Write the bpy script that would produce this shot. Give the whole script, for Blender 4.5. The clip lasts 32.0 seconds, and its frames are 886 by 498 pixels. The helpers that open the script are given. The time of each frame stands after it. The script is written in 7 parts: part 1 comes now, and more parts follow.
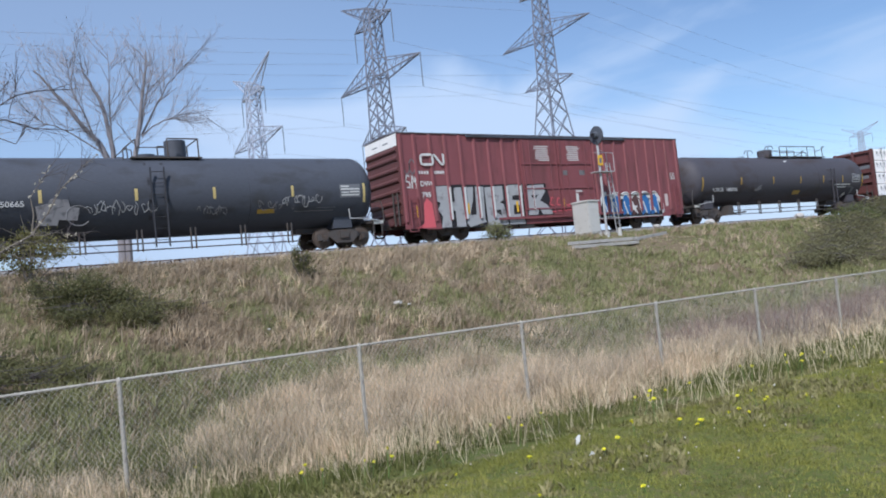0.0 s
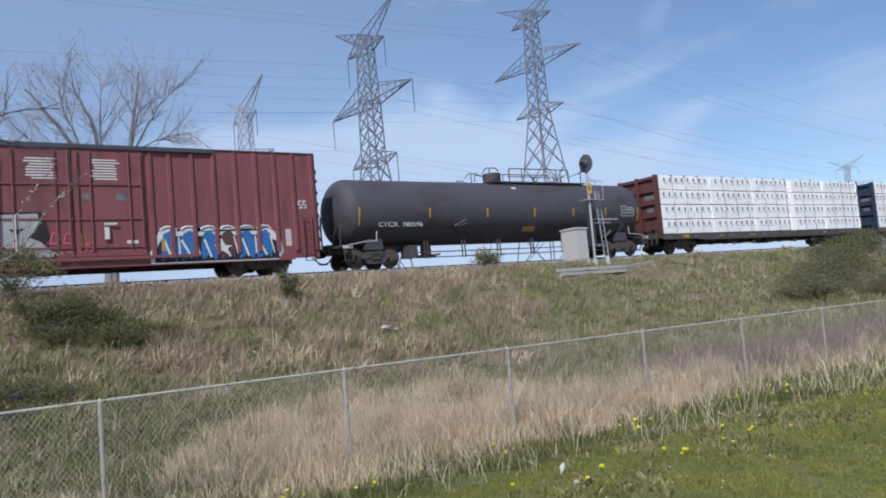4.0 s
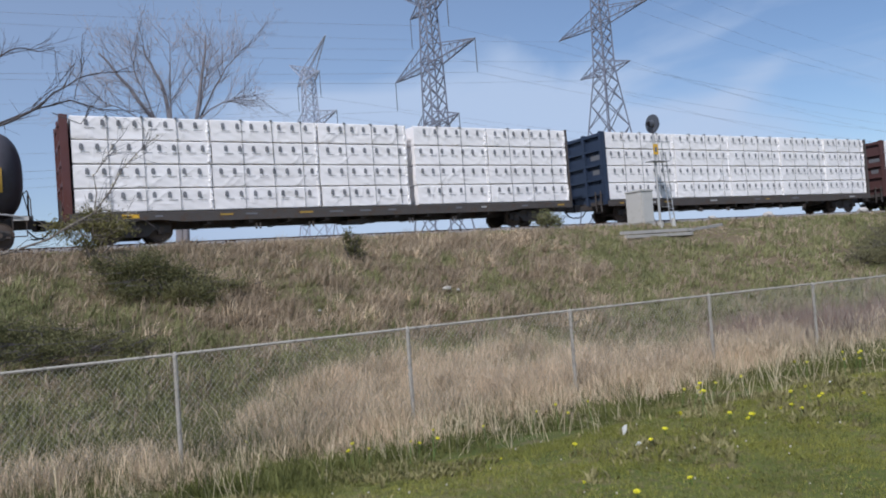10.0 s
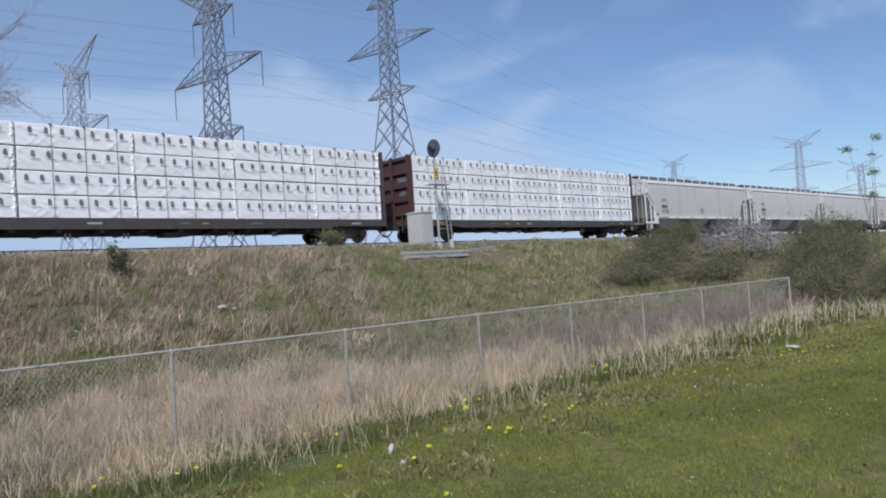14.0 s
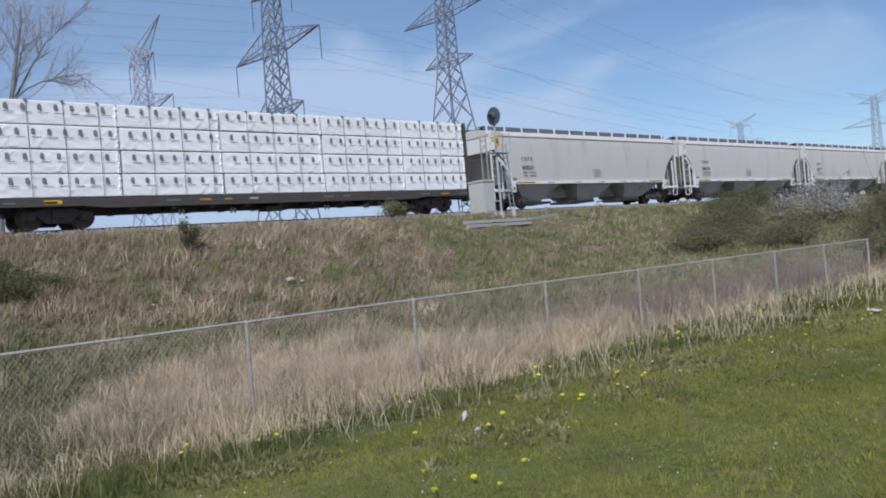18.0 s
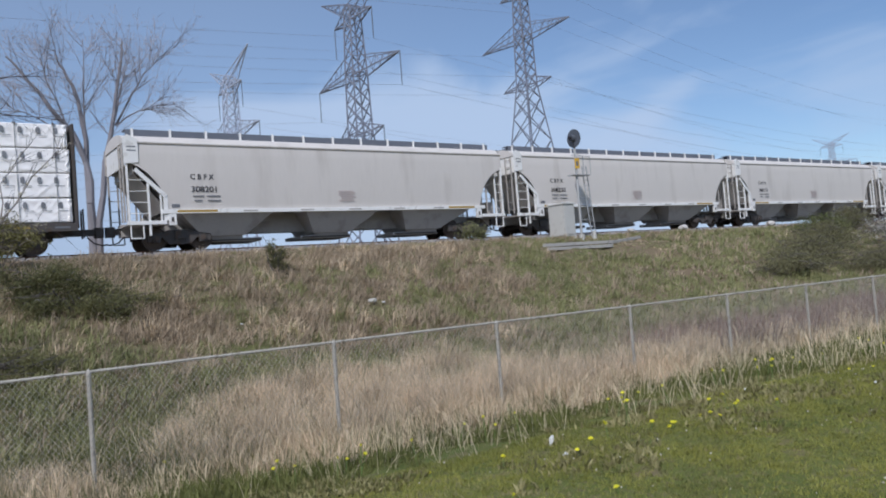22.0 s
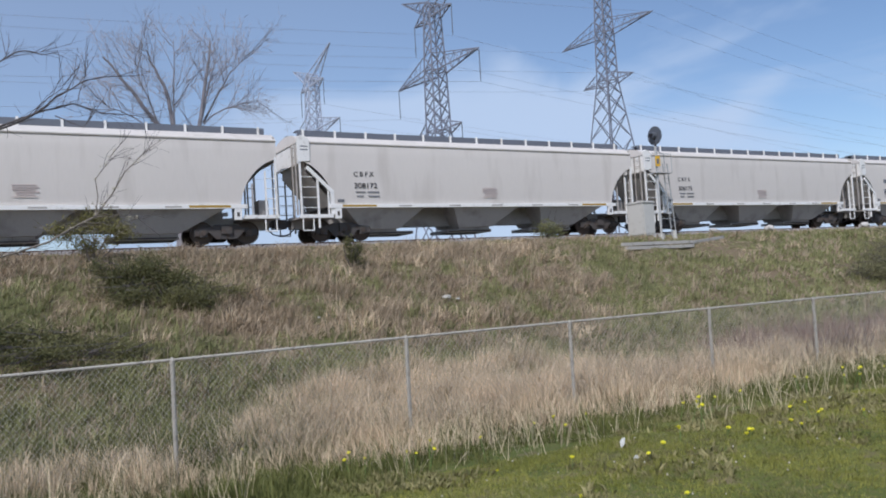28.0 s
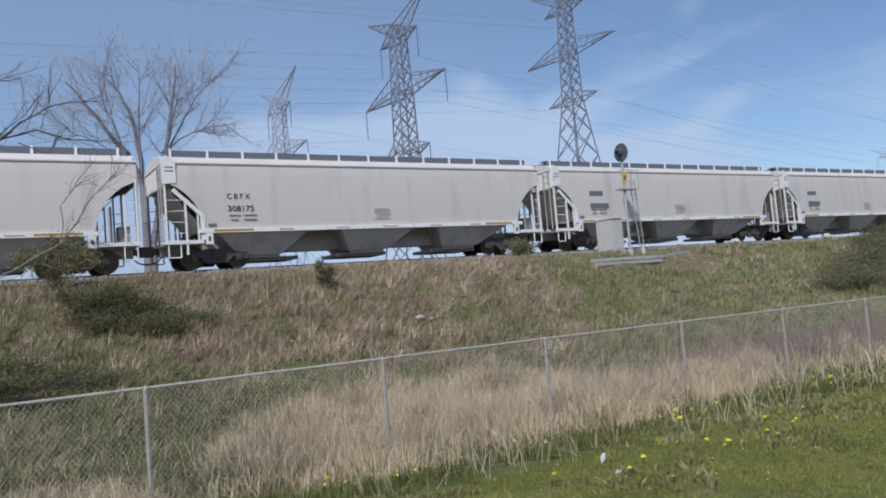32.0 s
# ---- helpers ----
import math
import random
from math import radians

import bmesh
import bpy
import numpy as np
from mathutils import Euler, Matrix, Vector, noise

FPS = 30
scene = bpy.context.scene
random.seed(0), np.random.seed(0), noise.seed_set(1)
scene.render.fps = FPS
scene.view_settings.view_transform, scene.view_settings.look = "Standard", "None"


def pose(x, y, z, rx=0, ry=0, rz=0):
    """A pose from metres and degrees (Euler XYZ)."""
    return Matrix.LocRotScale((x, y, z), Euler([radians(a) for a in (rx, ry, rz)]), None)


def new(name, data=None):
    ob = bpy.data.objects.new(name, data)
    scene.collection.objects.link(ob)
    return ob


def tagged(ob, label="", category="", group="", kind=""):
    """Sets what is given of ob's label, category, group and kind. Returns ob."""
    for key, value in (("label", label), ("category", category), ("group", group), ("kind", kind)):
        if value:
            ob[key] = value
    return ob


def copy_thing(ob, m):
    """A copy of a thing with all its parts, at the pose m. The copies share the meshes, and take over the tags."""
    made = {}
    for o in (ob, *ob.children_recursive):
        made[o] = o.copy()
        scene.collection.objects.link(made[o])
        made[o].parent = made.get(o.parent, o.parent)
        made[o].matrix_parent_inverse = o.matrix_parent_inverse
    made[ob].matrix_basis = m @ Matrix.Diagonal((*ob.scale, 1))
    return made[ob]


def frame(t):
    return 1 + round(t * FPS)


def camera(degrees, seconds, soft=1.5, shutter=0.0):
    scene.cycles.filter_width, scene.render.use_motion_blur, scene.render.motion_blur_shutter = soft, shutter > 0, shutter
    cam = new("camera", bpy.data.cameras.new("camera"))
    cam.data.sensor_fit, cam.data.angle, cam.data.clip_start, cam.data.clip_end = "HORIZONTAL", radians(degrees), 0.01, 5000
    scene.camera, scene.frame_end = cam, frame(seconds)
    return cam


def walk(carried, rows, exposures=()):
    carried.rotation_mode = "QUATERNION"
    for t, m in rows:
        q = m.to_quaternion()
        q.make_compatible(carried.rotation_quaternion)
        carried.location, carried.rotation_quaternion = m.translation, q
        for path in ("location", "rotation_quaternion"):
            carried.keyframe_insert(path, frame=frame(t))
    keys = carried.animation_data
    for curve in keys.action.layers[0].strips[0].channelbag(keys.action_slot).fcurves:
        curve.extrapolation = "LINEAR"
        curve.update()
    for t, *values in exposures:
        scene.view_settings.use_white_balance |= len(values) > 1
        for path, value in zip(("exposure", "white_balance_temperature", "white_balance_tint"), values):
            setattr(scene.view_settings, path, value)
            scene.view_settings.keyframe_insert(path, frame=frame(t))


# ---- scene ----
cam = camera(59.29, 32.0, soft=1.9)
# seconds, eye, tilt, lean, heading
PATH = [
    (0, 0.000, 0.000, 1.800, 92.62, 5.72, -33.33),
    (0.5, 0.031, -0.020, 1.817, 91.89, 5.30, -34.49),
    (1, 0.021, -0.009, 1.805, 91.87, 5.19, -34.41),
    (1.5, 0.009, -0.002, 1.805, 93.03, 5.77, -34.62),
    (2, 0.030, -0.022, 1.806, 92.86, 5.86, -35.28),
    (2.5, 0.008, -0.009, 1.814, 93.58, 5.76, -37.02),
    (3, 0.004, -0.029, 1.823, 94.66, 4.71, -39.47),
    (3.5, 0.018, -0.014, 1.788, 94.39, 6.00, -35.38),
    (5.5, 0.025, -0.023, 1.806, 94.24, 3.99, -33.24),
    (6, 0.013, -0.017, 1.798, 93.40, 4.88, -32.84),
    (6.5, -0.006, 0.008, 1.804, 93.95, 4.76, -32.46),
    (7, 0.012, 0.003, 1.797, 93.31, 4.39, -31.19),
    (7.5, 0.016, 0.003, 1.777, 94.01, 5.50, -30.68),
    (8, 0.030, -0.009, 1.785, 93.93, 5.43, -30.98),
    (8.5, -0.032, 0.012, 1.791, 93.90, 5.49, -28.48),
    (9, -0.016, 0.004, 1.798, 91.84, 5.61, -29.20),
    (9.5, -0.058, 0.012, 1.783, 91.77, 4.19, -28.04),
    (10, -0.014, -0.019, 1.778, 91.95, 4.20, -29.69),
    (10.5, 0.017, -0.028, 1.809, 92.05, 4.35, -30.63),
    (11, 0.013, -0.024, 1.823, 91.81, 4.39, -34.38),
    (11.5, 0.030, -0.053, 1.807, 92.64, 4.13, -35.83),
    (12, 0.025, -0.049, 1.800, 92.15, 3.58, -38.68),
    (12.5, 0.058, -0.056, 1.811, 92.19, 3.38, -38.86),
    (13, 0.095, -0.080, 1.813, 91.44, 3.86, -39.68),
    (13.5, 0.143, -0.086, 1.810, 91.67, 4.06, -40.77),
    (14, 0.152, -0.082, 1.789, 92.19, 3.75, -45.40),
    (14.5, 0.090, -0.033, 1.787, 90.70, 3.28, -44.64),
    (16.5, 0.134, -0.018, 1.791, 92.40, 5.26, -41.12),
    (17, 0.106, 0.001, 1.787, 92.08, 5.00, -43.04),
    (17.5, 0.109, -0.006, 1.773, 91.90, 5.16, -41.51),
    (18, 0.092, 0.001, 1.782, 90.29, 4.84, -40.92),
    (18.5, 0.081, 0.005, 1.782, 89.53, 4.29, -41.44),
    (19, 0.049, 0.018, 1.790, 89.62, 4.26, -40.98),
    (19.5, -0.002, 0.045, 1.803, 92.45, 3.82, -39.46),
    (20, -0.047, 0.070, 1.784, 92.85, 4.12, -37.98),
    (20.5, -0.051, 0.069, 1.790, 92.41, 3.86, -36.76),
    (21, 0.002, 0.024, 1.805, 92.17, 3.44, -38.69),
    (21.5, 0.013, 0.025, 1.795, 92.26, 3.79, -38.21),
    (22, -0.026, 0.036, 1.788, 92.41, 4.43, -35.26),
    (22.5, -0.014, 0.034, 1.795, 93.14, 4.33, -31.81),
    (23, -0.016, 0.038, 1.790, 92.91, 4.69, -31.17),
    (23.5, -0.015, 0.043, 1.806, 93.77, 4.41, -30.77),
    (24, -0.004, 0.026, 1.798, 93.56, 3.82, -32.82),
    (24.5, 0.002, 0.021, 1.784, 93.11, 4.32, -33.10),
    (25, 0.011, 0.005, 1.777, 92.83, 4.46, -32.86),
    (25.5, -0.002, 0.013, 1.772, 90.99, 4.79, -31.64),
    (26, 0.045, -0.018, 1.785, 90.91, 3.43, -30.77),
    (26.5, 0.040, -0.024, 1.788, 92.41, 3.98, -30.26),
    (28.5, -0.024, 0.023, 1.789, 92.59, 3.20, -29.59),
    (29, -0.063, 0.053, 1.808, 92.28, 2.68, -31.30),
    (29.5, -0.036, 0.030, 1.791, 90.96, 3.04, -31.25),
    (30, -0.005, 0.017, 1.831, 93.77, 3.98, -33.65),
    (30.5, -0.033, 0.017, 1.801, 94.17, 4.74, -34.05),
    (31, -0.052, 0.028, 1.806, 94.42, 4.29, -32.76),
    (31.5, -0.057, 0.031, 1.796, 93.50, 4.32, -31.71),
    (32, -0.056, 0.024, 1.791, 93.88, 4.73, -31.81),
]
# seconds, stops, white balance
LIGHTNESS = [(0, 0.48, 5960, 12), (2, 0.50, 5980, 12.5), (3, 0.31, 5990, 12.5), (6, 0.33, 6000, 12.5), (8.2, 0.35, 6030, 13), (9.2, 0.20, 6090, 14), (12, 0.13, 5960, 13), (17, 0.13, 5890, 12), (19, 0.11, 5930, 12.5), (24, 0.19, 6040, 13), (26, 0.22, 6090, 13.5), (29, 0.27, 6090, 13.5), (32, 0.13, 6020, 12.5)]
walk(cam, [(t, pose(*r)) for t, *r in PATH], LIGHTNESS)

# ---- light ----
SUN = Vector((-0.62, -0.50, 0.80)).normalized()   # towards the sun
world = bpy.data.worlds.new("sky")
scene.world = world
world.use_nodes = True
wn, wl = world.node_tree.nodes, world.node_tree.links
wn.clear()
sky = wn.new("ShaderNodeTexSky")
sky.sky_type, sky.sun_disc = "NISHITA", False
sky.sun_elevation = math.asin(SUN.z)
sky.sun_rotation = math.atan2(SUN.x, SUN.y)
sky.air_density, sky.dust_density, sky.ozone_density = 1.0, 0.3, 3.0
geo_in = wn.new("ShaderNodeTexCoord")
stretch = wn.new("ShaderNodeMapping")
stretch.inputs["Rotation"].default_value = (0.2, 0.35, 0.9)
stretch.inputs["Scale"].default_value = (1.3, 3.6, 6.5)
wisps = wn.new("ShaderNodeTexNoise")
wisps.inputs["Scale"].default_value, wisps.inputs["Detail"].default_value = 1.5, 7.0
wisps.inputs["Distortion"].default_value = 0.9
wl.new(geo_in.outputs["Generated"], stretch.inputs["Vector"])
wl.new(stretch.outputs["Vector"], wisps.inputs["Vector"])
puffs = wn.new("ShaderNodeTexNoise")
puffs.inputs["Scale"].default_value, puffs.inputs["Detail"].default_value = 4.5, 5.0
wl.new(geo_in.outputs["Generated"], puffs.inputs["Vector"])
apart = wn.new("ShaderNodeSeparateXYZ")
wl.new(geo_in.outputs["Generated"], apart.inputs[0])


def sum_up(op, a, b, c=None):
    """One math node on sockets or numbers."""
    q = wn.new("ShaderNodeMath")
    q.operation = op
    for i, v in enumerate((a, b) if c is None else (a, b, c)):
        if isinstance(v, (int, float)):
            q.inputs[i].default_value = v
        else:
            wl.new(v, q.inputs[i])
    return q.outputs[0]


def stepped(v, lo, hi, top):
    q = wn.new("ShaderNodeMapRange")
    q.interpolation_type = "SMOOTHSTEP"
    q.inputs["From Min"].default_value, q.inputs["From Max"].default_value, q.inputs["To Max"].default_value = lo, hi, top
    wl.new(v, q.inputs["Value"])
    return q.outputs["Result"]


# a pale layer lies low over the land, highest ahead and ragged along its upper edge
east = sum_up("SUBTRACT", apart.outputs["X"], 0.47)
edge = sum_up("MULTIPLY_ADD", sum_up("MULTIPLY", east, east), -1.25, 0.275)
edge = sum_up("MULTIPLY_ADD", sum_up("SUBTRACT", wisps.outputs["Fac"], 0.5), 0.20, edge)
edge = sum_up("MULTIPLY_ADD", sum_up("SUBTRACT", puffs.outputs["Fac"], 0.5), 0.12, edge)
# one plume stands out of it
lean_x = sum_up("MULTIPLY_ADD", apart.outputs["Z"], -0.7, apart.outputs["X"])
plume = sum_up("SUBTRACT", lean_x, 0.635)
plume = sum_up("POWER", 2.718, sum_up("MULTIPLY", sum_up("MULTIPLY", plume, plume), -2600.0))
edge = sum_up("MULTIPLY_ADD", plume, 0.042, edge)
low = stepped(sum_up("SUBTRACT", edge, apart.outputs["Z"]), -0.055, 0.065, 0.90)
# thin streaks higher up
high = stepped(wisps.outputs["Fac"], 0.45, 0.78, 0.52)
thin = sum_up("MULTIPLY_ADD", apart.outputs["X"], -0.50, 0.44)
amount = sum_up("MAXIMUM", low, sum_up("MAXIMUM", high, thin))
cloud = wn.new("ShaderNodeMix")
cloud.data_type = "RGBA"
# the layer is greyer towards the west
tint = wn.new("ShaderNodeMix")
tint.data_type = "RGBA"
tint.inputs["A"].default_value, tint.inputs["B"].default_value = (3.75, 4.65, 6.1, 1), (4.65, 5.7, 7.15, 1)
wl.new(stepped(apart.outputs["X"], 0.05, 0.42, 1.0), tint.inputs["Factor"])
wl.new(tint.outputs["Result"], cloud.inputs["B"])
back = wn.new("ShaderNodeBackground")
back.inputs["Strength"].default_value = 0.092
wout = wn.new("ShaderNodeOutputWorld")
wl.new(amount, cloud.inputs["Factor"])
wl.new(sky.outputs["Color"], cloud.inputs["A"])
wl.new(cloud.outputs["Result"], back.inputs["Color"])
wl.new(back.outputs["Background"], wout.inputs["Surface"])

sun = new("sun", bpy.data.lights.new("sun", "SUN"))
sun.data.energy, sun.data.angle, sun.data.color = 3.0, radians(2.0), (1.0, 0.965, 0.91)
sun.rotation_euler = SUN.to_track_quat("Z", "Y").to_euler()


# ---- materials ----
def surf(name, base, rough=0.6, metal=0.0, vary=0.25, scale=2.0, fine=40.0, bump=0.15, second=None, mix=0.5, stretch=(1, 1, 1), each=0.0, spec=0.5):
    """Base colour broken up at a coarse and a fine scale, with fine relief. second: a stain colour that takes over in patches."""
    m = bpy.data.materials.new(name)
    m.use_nodes = True
    n, l = m.node_tree.nodes, m.node_tree.links
    b = n["Principled BSDF"]
    b.inputs["Metallic"].default_value = metal
    b.inputs["Specular IOR Level"].default_value = spec
    co = n.new("ShaderNodeTexCoord")
    info = n.new("ShaderNodeObjectInfo")
    shift = n.new("ShaderNodeVectorMath")
    shift.operation = "MULTIPLY_ADD"
    shift.inputs[1].default_value = stretch
    far = n.new("ShaderNodeMath")
    far.operation = "MULTIPLY"
    far.inputs[1].default_value = 37.0
    l.new(info.outputs["Random"], far.inputs[0])
    l.new(co.outputs["Object"], shift.inputs[0])
    l.new(far.outputs[0], shift.inputs[2])
    big, small = n.new("ShaderNodeTexNoise"), n.new("ShaderNodeTexNoise")
    big.inputs["Scale"].default_value, big.inputs["Detail"].default_value = scale, 5.0
    small.inputs["Scale"].default_value, small.inputs["Detail"].default_value = fine, 4.0
    l.new(shift.outputs[0], big.inputs["Vector"])
    l.new(shift.outputs[0], small.inputs["Vector"])
    tone = n.new("ShaderNodeMix")
    tone.data_type = "RGBA"
    dark = [c * (1 - vary) for c in base]
    light = [min(1.0, c * (1 + vary)) for c in base]
    tone.inputs["A"].default_value, tone.inputs["B"].default_value = (*dark, 1), (*light, 1)
    both = n.new("ShaderNodeMath")
    both.operation = "MULTIPLY_ADD"
    both.inputs[1].default_value = 0.5
    hal = n.new("ShaderNodeMath")
    hal.operation = "MULTIPLY"
    hal.inputs[1].default_value = 0.5
    l.new(big.outputs["Fac"], hal.inputs[0])
    l.new(small.outputs["Fac"], both.inputs[0])
    l.new(hal.outputs[0], both.inputs[2])
    l.new(both.outputs[0], tone.inputs["Factor"])
    colour = tone.outputs["Result"]
    if second:
        patch = n.new("ShaderNodeTexNoise")
        patch.inputs["Scale"].default_value, patch.inputs["Detail"].default_value = scale * 1.7, 8.0
        l.new(shift.outputs[0], patch.inputs["Vector"])
        lim = n.new("ShaderNodeMapRange")
        lim.inputs["From Min"].default_value, lim.inputs["From Max"].default_value = 0.62 - 0.25 * mix, 0.82 - 0.25 * mix
        l.new(patch.outputs["Fac"], lim.inputs["Value"])
        st = n.new("ShaderNodeMix")
        st.data_type = "RGBA"
        st.inputs["B"].default_value = (*second, 1)
        l.new(lim.outputs["Result"], st.inputs["Factor"])
        l.new(colour, st.inputs["A"])
        colour = st.outputs["Result"]
    if each:
        hsv = n.new("ShaderNodeHueSaturation")
        val = n.new("ShaderNodeMapRange")
        val.inputs["To Min"].default_value, val.inputs["To Max"].default_value = 1 - each, 1 + each
        l.new(info.outputs["Random"], val.inputs["Value"])
        l.new(val.outputs["Result"], hsv.inputs["Value"])
        l.new(colour, hsv.inputs["Color"])
        colour = hsv.outputs["Color"]
    l.new(colour, b.inputs["Base Color"])
    rr = n.new("ShaderNodeMapRange")
    rr.inputs["To Min"].default_value, rr.inputs["To Max"].default_value = max(0.02, rough - 0.12), min(1.0, rough + 0.12)
    l.new(big.outputs["Fac"], rr.inputs["Value"])
    l.new(rr.outputs["Result"], b.inputs["Roughness"])
    if bump:
        bp = n.new("ShaderNodeBump")
        bp.inputs["Strength"].default_value, bp.inputs["Distance"].default_value = bump, 0.02
        l.new(small.outputs["Fac"], bp.inputs["Height"])
        l.new(bp.outputs["Normal"], b.inputs["Normal"])
    return m


def blade_mat(name, a, b_col, rough=0.7, translucent=0.25, along=(1, 1, 1)):
    """Leaves and blades: each one its own tone between two colours, a little light passing through."""
    m = bpy.data.materials.new(name)
    m.use_nodes = True
    n, l = m.node_tree.nodes, m.node_tree.links
    b = n["Principled BSDF"]
    b.inputs["Roughness"].default_value = rough
    b.inputs["Specular IOR Level"].default_value = 0.25
    g = n.new("ShaderNodeNewGeometry")
    co = n.new("ShaderNodeTexCoord")
    no = n.new("ShaderNodeTexNoise")
    no.inputs["Scale"].default_value, no.inputs["Detail"].default_value = 0.8, 6.0
    drawn = n.new("ShaderNodeMapping")
    drawn.inputs["Scale"].default_value = along
    l.new(co.outputs["Object"], drawn.inputs["Vector"])
    l.new(drawn.outputs["Vector"], no.inputs["Vector"])
    f = n.new("ShaderNodeMath")
    f.operation = "MULTIPLY_ADD"
    f.inputs[1].default_value = 0.6
    off = n.new("ShaderNodeMath")
    off.operation = "MULTIPLY_ADD"
    off.inputs[1].default_value, off.inputs[2].default_value = 1.3, -0.45
    l.new(no.outputs["Fac"], off.inputs[0])
    l.new(g.outputs["Random Per Island"], f.inputs[0])
    l.new(off.outputs[0], f.inputs[2])
    f.use_clamp = True
    mx = n.new("ShaderNodeMix")
    mx.data_type = "RGBA"
    mx.inputs["A"].default_value, mx.inputs["B"].default_value = (*a, 1), (*b_col, 1)
    l.new(f.outputs[0], mx.inputs["Factor"])
    l.new(mx.outputs["Result"], b.inputs["Base Color"])
    tr = n.new("ShaderNodeBsdfTranslucent")
    l.new(mx.outputs["Result"], tr.inputs["Color"])
    add = n.new("ShaderNodeMixShader")
    add.inputs[0].default_value = translucent
    l.new(b.outputs["BSDF"], add.inputs[1])
    l.new(tr.outputs["BSDF"], add.inputs[2])
    l.new(add.outputs[0], n["Material Output"].inputs["Surface"])
    return m


M_STEEL = surf("galvanised steel", (0.43, 0.43, 0.43), 0.6, 0.25, 0.15, 3, 60, 0.05)
M_FENCE = surf("dull fence galvanising", (0.43, 0.40, 0.35), 0.7, 0.0, 0.3, 6, 60, 0.15, second=(0.25, 0.23, 0.20), mix=0.35)
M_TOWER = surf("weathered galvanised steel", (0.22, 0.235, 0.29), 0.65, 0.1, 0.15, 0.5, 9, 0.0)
# pale bluish copy for the far towers: distance haze mixed into the colour
M_TOWERHAZE = surf("hazed galvanised steel", (0.42, 0.455, 0.55), 0.65, 0.1, 0.1, 0.5, 9, 0.0)
M_CABLE = surf("aluminium cable", (0.29, 0.30, 0.33), 0.6, 0.3, 0.1, 0.5, 5, 0.0)
M_INSUL = surf("glass insulator", (0.16, 0.18, 0.21), 0.3, 0.0, 0.2, 2, 20, 0.0)
M_BLACK = surf("black tank paint", (0.064, 0.070, 0.088), 0.62, 0.0, 0.35, 0.9, 14, 0.04, second=(0.042, 0.042, 0.046), mix=0.4, stretch=(0.5, 1, 1), spec=0.4)
M_BROWNBLACK = surf("brownish black tank paint", (0.070, 0.066, 0.078), 0.66, 0.0, 0.35, 0.8, 14, 0.04, second=(0.055, 0.042, 0.040), mix=0.45, stretch=(0.4, 1, 1), spec=0.35)
M_GRIME = surf("grimy undercarriage steel", (0.080, 0.071, 0.067), 0.8, 0.1, 0.4, 3, 40, 0.2, second=(0.085, 0.055, 0.038), mix=0.45)
M_WHEEL = surf("worn wheel steel", (0.10, 0.075, 0.06), 0.6, 0.3, 0.35, 3, 30, 0.1)
M_RED = surf("faded oxide red paint", (0.215, 0.066, 0.073), 0.6, 0.0, 0.22, 0.8, 20, 0.08, second=(0.145, 0.049, 0.050), mix=0.45, stretch=(1.6, 1, 0.35))
M_ENDRED = surf("oxide red end paint", (0.11, 0.040, 0.038), 0.6, 0.0, 0.25, 1.0, 20, 0.08, second=(0.10, 0.03, 0.022), mix=0.4)
M_ROOF = surf("dull roof steel", (0.10, 0.085, 0.085), 0.5, 0.4, 0.2, 1.0, 20, 0.05)
M_WHITE = surf("white paint", (0.80, 0.785, 0.76), 0.5, 0.0, 0.08, 2, 30, 0.05, second=(0.45, 0.42, 0.38), mix=0.15)
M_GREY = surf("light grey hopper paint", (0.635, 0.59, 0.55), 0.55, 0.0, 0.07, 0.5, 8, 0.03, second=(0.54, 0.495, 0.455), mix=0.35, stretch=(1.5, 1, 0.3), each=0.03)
# dusty grey of the bays; on far-side frames it stands for shade
M_GREYDK = surf("dusty and shaded hopper grey paint", (0.40, 0.37, 0.345), 0.8, 0.0, 0.2, 0.8, 14, 0.05, second=(0.28, 0.255, 0.235), mix=0.4)
M_BLUE = surf("dark blue end paint", (0.025, 0.04, 0.075), 0.55, 0.0, 0.25, 1.0, 20, 0.06)
M_HATCH = surf("blue grey hatch cover", (0.13, 0.142, 0.172), 0.6, 0.0, 0.2, 1.0, 20, 0.04)
M_DARKRED = surf("brown centre beam paint", (0.085, 0.038, 0.036), 0.65, 0.0, 0.25, 1.0, 20, 0.06)
M_YELLOW = surf("yellow reflective tape", (0.72, 0.42, 0.03), 0.45, 0.0, 0.12, 6, 40, 0.0)
M_TICK = surf("aged reflector tape", (0.55, 0.43, 0.17), 0.5, 0.0, 0.2, 6, 40, 0.0)
M_DIMYELLOW = surf("dull yellow tape", (0.40, 0.25, 0.04), 0.5, 0.0, 0.15, 6, 40, 0.0)
M_INK = surf("dark printing ink", (0.035, 0.035, 0.042), 0.6, 0.0, 0.1, 4, 40, 0.0)
M_INKGREY = surf("grey printing ink", (0.15, 0.155, 0.17), 0.6, 0.0, 0.1, 4, 40, 0.0)
M_PRINT = surf("grey wrap print", (0.20, 0.205, 0.22), 0.6, 0.0, 0.15, 4, 40, 0.0, each=0.15)
M_LETTER = surf("pale lettering paint", (0.62, 0.62, 0.60), 0.6, 0.0, 0.12, 4, 40, 0.0)
M_PINKINK = surf("faded red stencil", (0.55, 0.46, 0.435), 0.6, 0.0, 0.1, 4, 40, 0.0)
M_SILVER = surf("silver grey spray paint", (0.38, 0.38, 0.385), 0.5, 0.1, 0.22, 1.5, 20, 0.0, second=(0.17, 0.15, 0.15), mix=0.3)
M_SPRAYBLACK = surf("black spray paint", (0.015, 0.012, 0.014), 0.6, 0.0, 0.2, 2, 20, 0.0)
